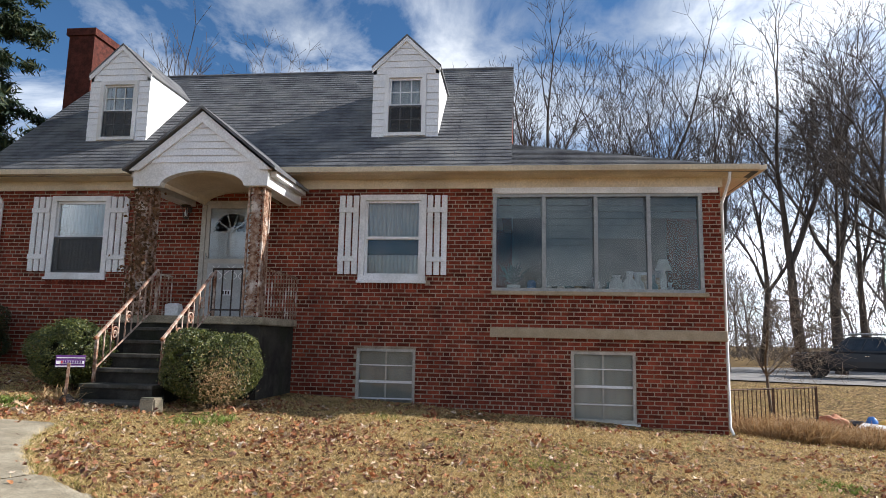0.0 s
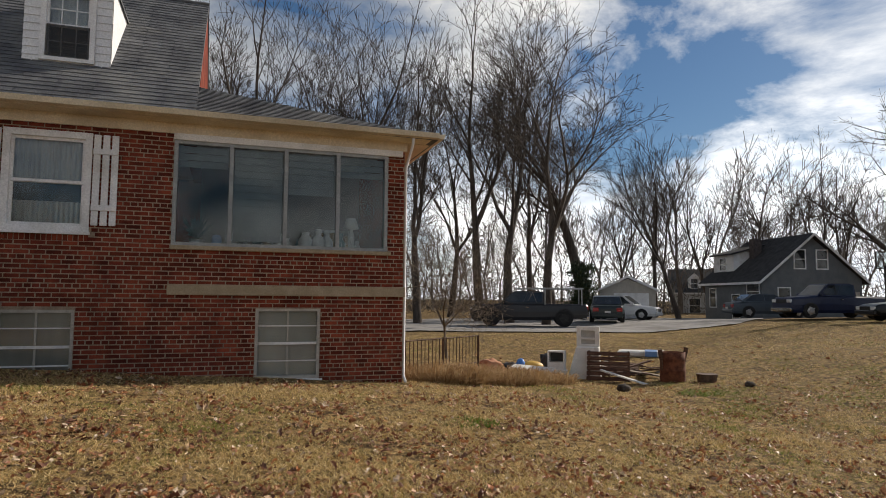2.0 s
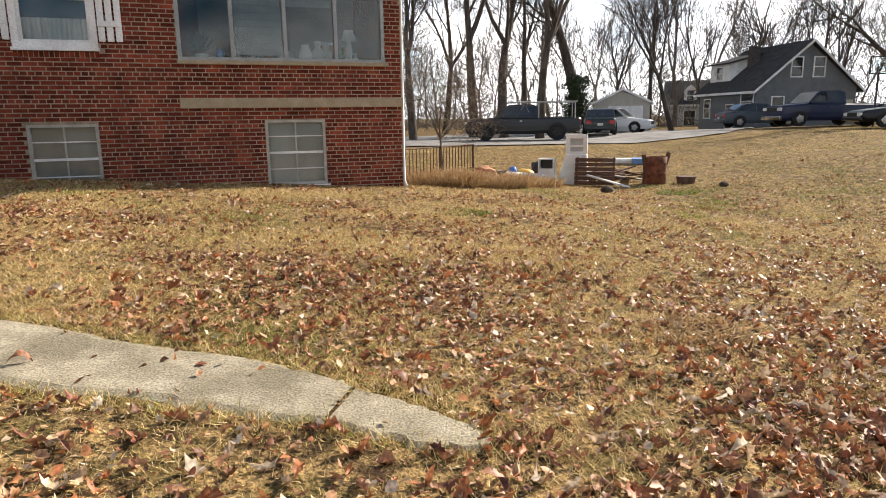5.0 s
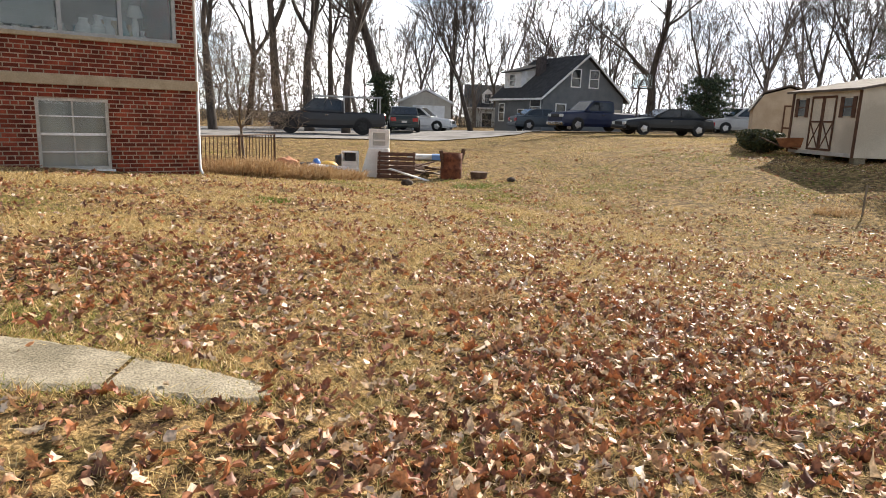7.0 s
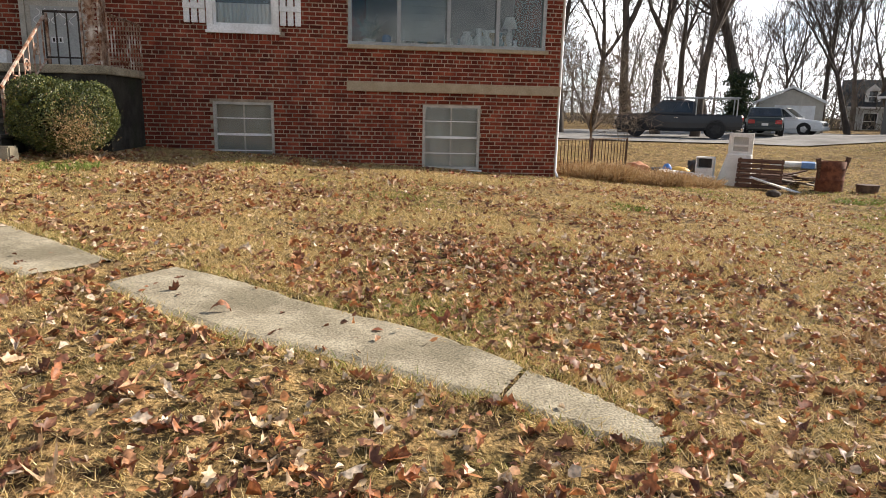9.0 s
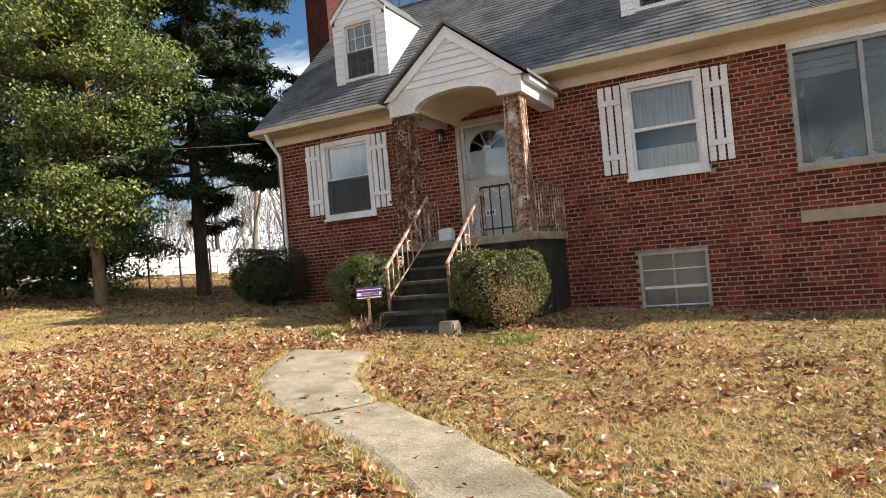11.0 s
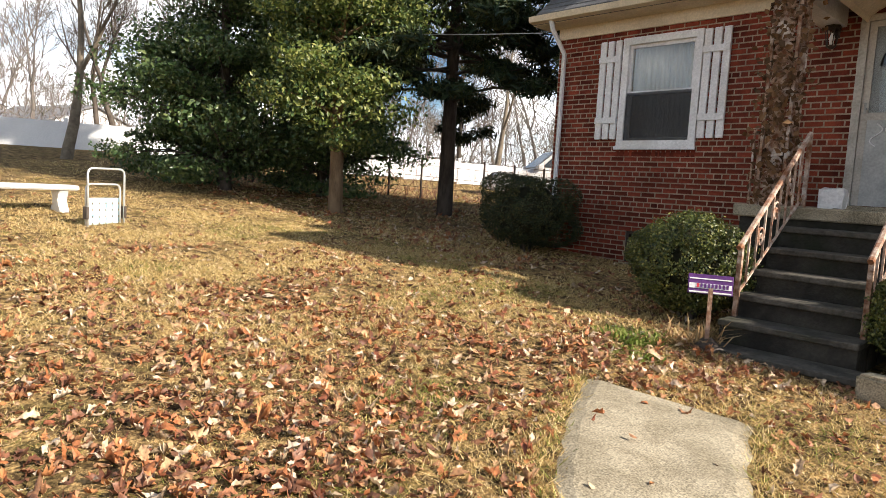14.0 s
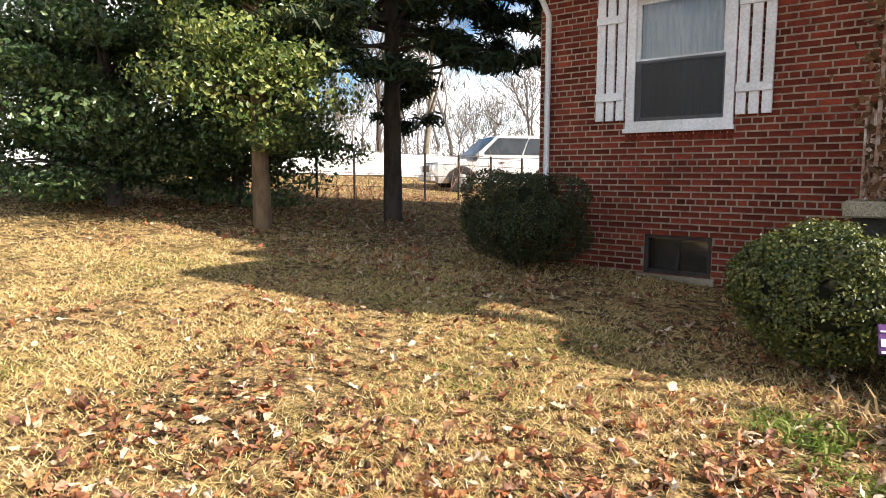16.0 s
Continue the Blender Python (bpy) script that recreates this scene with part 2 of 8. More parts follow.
def tube(bm, pts, radii, n=6, caps=True):
    """A round tube along a line of points."""
    rings = []
    side = None
    for i, p in enumerate(pts):
        p = Vector(p)
        d = (Vector(pts[min(i + 1, len(pts) - 1)]) - Vector(pts[max(i - 1, 0)])).normalized()
        if side is None:
            side = d.orthogonal().normalized()
        side = (side - d * side.dot(d)).normalized()
        up = d.cross(side)
        r = radii[i] if isinstance(radii, (list, tuple)) else radii
        rings.append([bm.verts.new(p + (side * math.cos(a) + up * math.sin(a)) * r) for a in [2 * math.pi * k / n for k in range(n)]])
    for a, b in zip(rings, rings[1:]):
        for k in range(n):
            bm.faces.new((a[k], a[(k + 1) % n], b[(k + 1) % n], b[k]))
    if caps and n > 2:
        bm.faces.new(rings[0][::-1])
        bm.faces.new(rings[-1])


def mesh_of(name, bm, mat, smooth=False, bevel=0.0):
    if bevel:
        bmesh.ops.bevel(bm, geom=bm.edges[:], offset=bevel, segments=1, affect="EDGES", clamp_overlap=True)
    bmesh.ops.recalc_face_normals(bm, faces=bm.faces[:])
    me = bpy.data.meshes.new(name)
    bm.to_mesh(me)
    bm.free()
    me.materials.append(mat)
    if smooth:
        for f in me.polygons:
            f.use_smooth = True
    return me


def part(name, bm, mat, parent=None, label="", smooth=False, bevel=0.0):
    ob = new(name, mesh_of(name, bm, mat, smooth, bevel))
    ob.parent = parent
    if label:
        tagged(ob, label)
    return ob


def box_part(name, dims, mat, parent=None, label="", bevel=0.0, m=None):
    bm = bmesh.new()
    cuboid(bm, *dims, m)
    return part(name, bm, mat, parent, label, bevel=bevel)


def thing(name, at=(0, 0, 0), label="", category="", group="", kind="", rz=0.0):
    ob = new(name)
    ob.matrix_world = pose(*at, 0, 0, rz)
    return tagged(ob, label, category, group, kind)


def raw(name, verts, faces, mat, parent=None, smooth=False):
    me = bpy.data.meshes.new(name)
    me.from_pydata(verts, [], faces)
    me.materials.append(mat)
    if smooth:
        for f in me.polygons:
            f.use_smooth = True
    ob = new(name, me)
    ob.parent = parent
    return ob


# ---- ground ----
GX = (-60, -30, -17, -8, 0, 3, 5.5, 8, 15, 22, 30, 60, 400)
GZ = (3.6, 2.1, 1.07, 0.5, 0.0, -0.28, -0.5, -0.42, 0.05, 0.45, 0.6, 0.9, 1.5)


def ease(a, b, x):
    t = min(1.0, max(0.0, (x - a) / (b - a)))
    return t * t * (3 - 2 * t)


def ground(x, y):
    z = float(np.interp(x, GX, GZ)) + 0.24 * ease(9, 15, x) * (1 - ease(18, 30, x)) * (1 - ease(0, 8, y))
    if x < 6:
        z += 0.02 * max(-12.0, min(0.0, y + 2)) * (1 - ease(2, 6, x))
    if x > 0:
        z += max(0.0, 0.03 - z) * ease(4, 14, y) * ease(0, 5, x)
        z -= 0.45 * ease(16, 28, y) * ease(16, 24, x) * (1 - ease(60, 120, y))
    return z


def lawn_z(x, y):
    return ground(x, y) + 0.025 * noise.noise((x * 0.7, y * 0.7, 0)) + 0.008 * noise.noise((x * 4, y * 4, 3))


def steps_axis(lo, hi, fine_lo, fine_hi, d):
    out = [fine_lo + i * d for i in range(int((fine_hi - fine_lo) / d) + 1)]
    g, x = d, out[-1]
    while x < hi:
        g *= 1.25
        x += g
        out.append(x)
    g, x = d, out[0]
    while x > lo:
        g *= 1.25
        x -= g
        out.insert(0, x)
    return out


def lawn_material():
    m = material("winter_lawn", (0.07, 0.044, 0.022), (0.36, 0.24, 0.105), 9.0, 1.0, 1.0, c=(0.15, 0.11, 0.042), edge=(0.42, 0.6), fine=45, grain=(0.3, 1.6), spec=0.1)
    return m


LAWN = lawn_material()
xs = steps_axis(-900, 900, -20, 14, 0.25)
ys = steps_axis(-700, 900, -15, 12, 0.25)
gv = [(x, y, lawn_z(x, y)) for y in ys for x in xs]
gf = [(j * len(xs) + i, j * len(xs) + i + 1, (j + 1) * len(xs) + i + 1, (j + 1) * len(xs) + i) for j in range(len(ys) - 1) for i in range(len(xs) - 1)]
tagged(raw("ground", gv, gf, LAWN, None, True), "sloping winter lawn of dormant tan grass", "ground", kind="structure")

# ---- the brick house: walls ----
COURSE, BRICK_L, JOINT = 0.0695, 0.2085, 0.0135
W0, W1 = -12.9, 0.0      # left and right end of the front
SPLIT = -3.72            # where the sun room begins
TOP = 3.95
MAIN_D, SUN_D = 6.9, 4.6
house = thing("house", (0, 0, 0), "red brick cape cod house with grey shingle roof and white dormers", "house")

openings = {
    "w1": (-11.70, -10.70, 2.42, 3.77), "w2": (-5.93, -4.92, 2.42, 3.77),
    "sun": (-3.71, -0.30, 2.21, 3.85), "b1": (-5.98, -4.98, 0.12, 1.21),
    "b2": (-2.42, -1.40, 0.12, 1.24), "b0": (-11.52, -10.78, 0.75, 1.19),
    "door": (-8.86, -7.84, 1.66, 3.74),
}


def wall_with_holes(x0, x1, z0, z1, holes, depth, y=0.0):
    """A wall plate in cells that leaves the openings free."""
    gx = sorted({x0, x1, *[v for h in holes for v in h[:2] if x0 < v < x1]})
    gz = sorted({z0, z1, *[v for h in holes for v in h[2:] if z0 < v < z1]})
    bm = bmesh.new()
    for a, b in zip(gx, gx[1:]):
        for c, d in zip(gz, gz[1:]):
            mx_, mz_ = (a + b) / 2, (c + d) / 2
            if any(h[0] < mx_ < h[1] and h[2] < mz_ < h[3] for h in holes):
                continue
            cuboid(bm, a, b, y, y + depth, c, d)
    return bm


bm = wall_with_holes(W0, W1, -0.6, TOP, list(openings.values()), 0.28, 0.008)
bmesh.ops.remove_doubles(bm, verts=bm.verts[:], dist=0.0005)
front = part("wall_front", bm, MORTAR, house, "front wall of red brick with pale mortar joints")


def side_wall(name, x0, x1, y0, y1, z0, z1, gable=None):
    bm = bmesh.new()
    if gable:
        yr, zr = gable
        slab(bm, [(x0, y0, z0), (x0, y1, z0), (x0, y1, z1), (x0, yr, zr), (x0, y0, z1)], (x1 - x0, 0, 0))
    else:
        cuboid(bm, x0, x1, y0, y1, z0, z1)
    return part(name, bm, BRICK_FIELD, house)


RIDGE_Y, RIDGE_Z, EAVE_Y, EAVE_Z = 3.1, 7.42, -0.40, 4.22
side_wall("wall_side", W0, W0 + 0.28, 0.29, MAIN_D, -0.2, 4.3, (RIDGE_Y, RIDGE_Z - 0.2))
side_wall("wall_gable", SPLIT + 0.1, SPLIT + 0.3, 0.29, MAIN_D, 3.9, 4.3, (RIDGE_Y, RIDGE_Z - 0.2))
side_wall("wall_sun_room_side", W1 - 0.28, W1, 0.29, SUN_D, -0.6, 4.1)
side_wall("wall_back", W0, SPLIT + 0.3, MAIN_D - 0.28, MAIN_D - 0.001, -0.2, 4.3)
side_wall("wall_sun_room_back", SPLIT, W1 - 0.29, SUN_D - 0.28, SUN_D - 0.001, -0.6, 4.1)
box_part("floor_slab", (W0 + 0.3, W1 - 0.3, 0.3, SUN_D - 0.3, 1.45, 1.6), UNLIT_DARK, house)
box_part("ceiling_slab", (W0 + 0.3, W1 - 0.3, 0.3, SUN_D - 0.3, 3.96, 4.02), WHITE, house)


def brick_layout():
    """Each brick of the front: centre x, centre z, length."""
    holes = list(openings.values())
    out = []
    row = 0
    z = -0.35
    while z < TOP - 0.03:
        header = row % 6 == 3
        pitch = BRICK_L / 2 if header else BRICK_L
        x = W0 + (0.0 if row % 2 == 0 else -pitch / 2)
        while x < W1:
            a, b = max(x, W0) + JOINT / 2, min(x + pitch, W1) - JOINT / 2
            zc = z + COURSE / 2
            pieces = [(a, b)]
            for h in holes:
                if h[2] - 0.02 < zc < h[3] + 0.02:
                    cut = []
                    for p, q in pieces:
                        if q <= h[0] or p >= h[1]:
                            cut.append((p, q))
                        else:
                            if p < h[0] - 0.03:
                                cut.append((p, h[0] - 0.003))
                            if q > h[1] + 0.03:
                                cut.append((h[1] + 0.003, q))
                    pieces = cut
            if 1.44 < zc < 1.61:
                pieces = [(p, min(q, SPLIT)) for p, q in pieces if p < SPLIT - 0.03]
            for p, q in pieces:
                if q - p > 0.03 and zc > ground((p + q) / 2, 0) - 0.12:
                    out.append(((p + q) / 2, zc, q - p))
            x += pitch
        z += COURSE
        row += 1
    return out


# ---- roof ----
SLOPE = (RIDGE_Z - EAVE_Z) / (RIDGE_Y - EAVE_Y)


def roof_z(y):
    return EAVE_Z + SLOPE * (y - EAVE_Y)


RX0, RX1 = W0 - 0.22, SPLIT + 0.32
bm = bmesh.new()
slab(bm, [(RX0, EAVE_Y, EAVE_Z), (RX1, EAVE_Y, EAVE_Z), (RX1, RIDGE_Y, RIDGE_Z), (RX0, RIDGE_Y, RIDGE_Z)], (0, 0, -0.10))
slab(bm, [(RX0, RIDGE_Y, RIDGE_Z), (RX1, RIDGE_Y, RIDGE_Z), (RX1, MAIN_D + 0.4, EAVE_Z - 0.1), (RX0, MAIN_D + 0.4, EAVE_Z - 0.1)], (0, 0, -0.10))
roof = part("roof", bm, SHINGLE, house, "weathered grey asphalt shingles")


def shingle_courses(a, b, c, d, pitch=0.13, tab=0.92, jitter=0.0015, inset=None):
    """Lapped shingle tabs on the quad a-b (eave) to d-c (top)."""
    a, b, c, d = map(Vector, (a, b, c, d))
    n = (b - a).cross(d - a).normalized()
    rows = int(((d - a).length + (c - b).length) / 2 / pitch)
    vs, fs = [], []
    rnd = random.Random(5)
    for r in range(rows):
        t0, t1 = r / rows, min(1.0, (r + 1.08) / rows)
        p0, p1, q0, q1 = a.lerp(d, t0), b.lerp(c, t0), a.lerp(d, t1), b.lerp(c, t1)
        w = (p1 - p0).length
        k = max(1, int(w / tab))
        off = 0.5 * (r % 2)
        for i in range(-1, k + 1):
            s0, s1 = max(0, (i + off) / k), min(1, (i + 1 + off) / k - 0.0015)
            if s1 <= s0:
                continue
            up = n * (0.013 + rnd.uniform(0, jitter))
            lo = n * 0.003
            v = [p0.lerp(p1, s0) + up, p0.lerp(p1, s1) + up, q0.lerp(q1, s1) + lo, q0.lerp(q1, s0) + lo, p0.lerp(p1, s0), p0.lerp(p1, s1)]
            o = len(vs)
            vs += [tuple(x) for x in v]
            fs += [(o, o + 1, o + 2, o + 3), (o + 4, o + 5, o + 1, o)]
    return vs, fs


vs, fs = shingle_courses((RX0, EAVE_Y - 0.03, EAVE_Z - 0.02), (RX1, EAVE_Y - 0.03, EAVE_Z - 0.02), (RX1, RIDGE_Y, RIDGE_Z), (RX0, RIDGE_Y, RIDGE_Z))
tagged(raw("shingle_field", vs, fs, SHINGLE, house), kind="stuff")
bm = bmesh.new()
tube(bm, [(RX0, RIDGE_Y, RIDGE_Z + 0.0), (RX1, RIDGE_Y, RIDGE_Z + 0.0)], 0.05, 6)
part("ridge_cap", bm, SHINGLE, house)
# low hipped roof of the sun room
SX, SZ = 0.46, 4.20
HIP = [(RX1, EAVE_Y, SZ), (SX, EAVE_Y - 0.02, SZ - 0.04), (SX, SUN_D + 0.4, SZ - 0.04), (RX1, SUN_D + 0.4, SZ), (RX1 - 0.3, 0.35, 4.86), (RX1 - 0.3, SUN_D, 4.9)]
bm = bmesh.new()
slab(bm, [HIP[0], HIP[1], HIP[4]], (0, 0, -0.06))
slab(bm, [HIP[1], HIP[2], HIP[5], HIP[4]], (0, 0, -0.06))
part("sun_room_roof", bm, SHINGLE, house)
vs, fs = shingle_courses(HIP[0], HIP[1], Vector(HIP[1]).lerp(Vector(HIP[4]), 0.97), HIP[4])
tagged(raw("sun_room_shingles", vs, fs, SHINGLE, house), kind="stuff")
vs, fs = shingle_courses(HIP[1], HIP[2], HIP[5], HIP[4])
tagged(raw("sun_room_side_shingles", vs, fs, SHINGLE, house), kind="stuff")
# eaves: frieze board, soffit, fascia and gutter
box_part("frieze_board", (W0, SPLIT, -0.03, 0.03, TOP, 4.16), CREAM, house)
box_part("frieze_sun_room", (SPLIT, W1 + 0.03, -0.035, 0.03, 3.955, 4.13), CREAM, house)
box_part("head_board", (SPLIT, -0.05, -0.05, 0.0, 3.853, 3.953), WHITE, house)
box_part("soffit", (RX0, SX, EAVE_Y + 0.02, 0.0, 4.115, 4.14), CREAM, house)
box_part("soffit_side", (W1, SX - 0.02, 0.002, SUN_D + 0.3, 4.1, 4.125), CREAM, house)
bm = bmesh.new()
slab(bm, [(RX0, EAVE_Y, 4.13), (RX0, EAVE_Y - 0.10, 4.145), (RX0, EAVE_Y - 0.12, 4.225), (RX0, EAVE_Y, 4.205)], (SX - RX0, 0, -0.02))
part("gutter", bm, CREAM, house)
bm = bmesh.new()
slab(bm, [(SX, EAVE_Y - 0.1, 4.11), (SX + 0.1, EAVE_Y - 0.1, 4.125), (SX + 0.11, EAVE_Y - 0.1, 4.2), (SX, EAVE_Y - 0.1, 4.18)], (0, SUN_D + 0.8, 0))
part("gutter_side", bm, CREAM, house)
box_part("window_ledge", (SPLIT, -0.24, -0.06, 0.1, 2.14, 2.208), TAN, house, "tan stone sill", bevel=0.008)
box_part("stone_band", (SPLIT - 0.02, W1 + 0.02, -0.05, 0.0, 1.44, 1.61), TAN, house, "tan stone band course", bevel=0.008)
# downspouts
def downspout(x, y, z0, z1, r=0.036):
    bm = bmesh.new()
    pts = [(x, EAVE_Y - 0.03, z1), (x, EAVE_Y + 0.02, z1 - 0.12), (x, y, z1 - 0.42), (x, y, z0 + 0.1), (x, y - 0.16, z0)]
    tube(bm, pts, r, 8)
    part("downspout", bm, WHITE, house, "white metal downspout", True)
downspout(-12.76, -0.06, 1.0, 4.15)
downspout(W1 + 0.03, 0.05, 0.02, 4.1, 0.024)

# chimney
bm = bmesh.new()
cuboid(bm, -13.75, -13.12, 2.5, 3.6, 0.5, 8.25)
cuboid(bm, -13.80, -13.07, 2.45, 3.65, 8.25, 8.42)
part("chimney", bm, BRICK_DARK, house, "dark red brick chimney")


# ---- windows ----
def sash_window(x0, x1, z0, z1, muntins=False, trim=0.075, y=-0.035, curtain=0.55, frame_mat=WHITE, dark_low=True):
    """A double-hung window with its trim, sashes, panes and curtain, set into the wall."""
    w = new("window")
    w.parent = house
    bm = bmesh.new()
    for d in ((x0 - trim, x0 + 0.02, z0 - trim, z1 + trim), (x1 - 0.02, x1 + trim, z0 - trim, z1 + trim), (x0 + 0.02, x1 - 0.02, z1 - 0.02, z1 + trim), (x0 + 0.02, x1 - 0.02, z0 - trim, z0 + 0.02)):
        cuboid(bm, d[0], d[1], y, y + 0.12, d[2], d[3])
    part("window_frame", bm, frame_mat, w)
    box_part("window_sill", (x0 - trim - 0.02, x1 + trim + 0.02, y - 0.03, y + 0.005, z0 - trim - 0.03, z0 - trim + 0.015), frame_mat, w)
    zm = (z0 + z1) / 2
    for lo, hi, yy in ((z0 + 0.02, zm + 0.02, y + 0.08), (zm - 0.02, z1 - 0.02, y + 0.05)):
        bm = bmesh.new()
        cuboid(bm, x0 + 0.02, x0 + 0.06, yy, yy + 0.03, lo, hi)
        cuboid(bm, x1 - 0.06, x1 - 0.02, yy, yy + 0.03, lo, hi)
        cuboid(bm, x0 + 0.06, x1 - 0.06, yy, yy + 0.03, lo, lo + 0.045)
        cuboid(bm, x0 + 0.06, x1 - 0.06, yy, yy + 0.03, hi - 0.045, hi)
        if muntins:
            for k in (1, 2):
                xx = x0 + (x1 - x0) * k / 3
                cuboid(bm, xx - 0.009, xx + 0.009, yy + 0.004, yy + 0.02, lo + 0.045, hi - 0.045)
            cuboid(bm, x0 + 0.06, x1 - 0.06, yy + 0.006, yy + 0.018, (lo + hi) / 2 - 0.009, (lo + hi) / 2 + 0.009)
        sash = part("sash", bm, frame_mat, w)
        p = box_part("pane", (x0 + 0.058, x1 - 0.058, yy + 0.021, yy + 0.025, lo + 0.043, hi - 0.043), GLASS, sash)
        p.visible_shadow = False
    return w


def curtain_sheet(x0, x1, z0, z1, y, mat, parent, folds=14, depth=0.02):
    vs, fs = [], []
    k = folds * 4
    for i in range(k + 1):
        x = x0 + (x1 - x0) * i / k
        yy = y + depth * math.sin(i * math.pi / 2 + 0.3 * math.sin(i))
        vs += [(x, yy, z0), (x, yy, z1)]
    for i in range(k):
        fs.append((2 * i, 2 * i + 2, 2 * i + 3, 2 * i + 1))
    return raw("curtain", vs, fs, mat, parent, True)


SHEER = material("grey_sheer", (0.17, 0.165, 0.155), (0.24, 0.23, 0.21), 5.0, 0.9, 0.05, stretch=(5, 1, 0.5))
for key, dark in (("w1", True), ("w2", False)):
    x0, x1, z0, z1 = openings[key]
    w = sash_window(x0, x1, z0, z1)
    curtain_sheet(x0 + 0.03, x1 - 0.03, (z0 + z1) / 2 + 0.02, z1, 0.13, CURTAIN, w)
    if dark:
        box_part("insect_screen", (x0 + 0.02, x1 - 0.02, -0.012, -0.010, z0 + 0.02, (z0 + z1) / 2), SCREEN, w)
    if dark:
        curtain_sheet(x0 + 0.03, x1 - 0.03, z0, (z0 + z1) / 2 - 0.02, 0.16, SHEER, w)
    else:
        curtain_sheet(x0 + 0.03, x1 - 0.03, z0, (z0 + z1) / 2 - 0.28, 0.16, CURTAIN, w)
        # dark sheet behind the window, painted as the unlit room
        box_part("window_lining", (x0, x1, 0.3, 0.32, z0, z1), UNLIT_DARK, w)


def shutter(xc, z0, z1):
    """A board shutter: three planks and two battens."""
    s = new("shutter")
    s.parent = house
    tagged(s, "white wooden board shutter with two battens")
    for k in (-1, 0, 1):
        box_part("plank", (xc + k * 0.122 - 0.047, xc + k * 0.122 + 0.047, -0.045, -0.012, z0, z1), WHITE, s, bevel=0.004)
    for zz in (z0 + 0.22, z1 - 0.30):
        box_part("batten", (xc - 0.172, xc + 0.172, -0.068, -0.046, zz, zz + 0.085), WHITE, s, bevel=0.004)


for key in ("w1", "w2"):
    x0, x1, z0, z1 = openings[key]
    shutter(x0 - 0.265, z0 + 0.04, z1 + 0.06)
    shutter(x1 + 0.265, z0 + 0.04, z1 + 0.06)

# ---- dormers ----
BLIND_WHITE = material("white_roller_blind", (0.62, 0.62, 0.6), (0.7, 0.7, 0.68), 3.0, 0.8, 0.02)


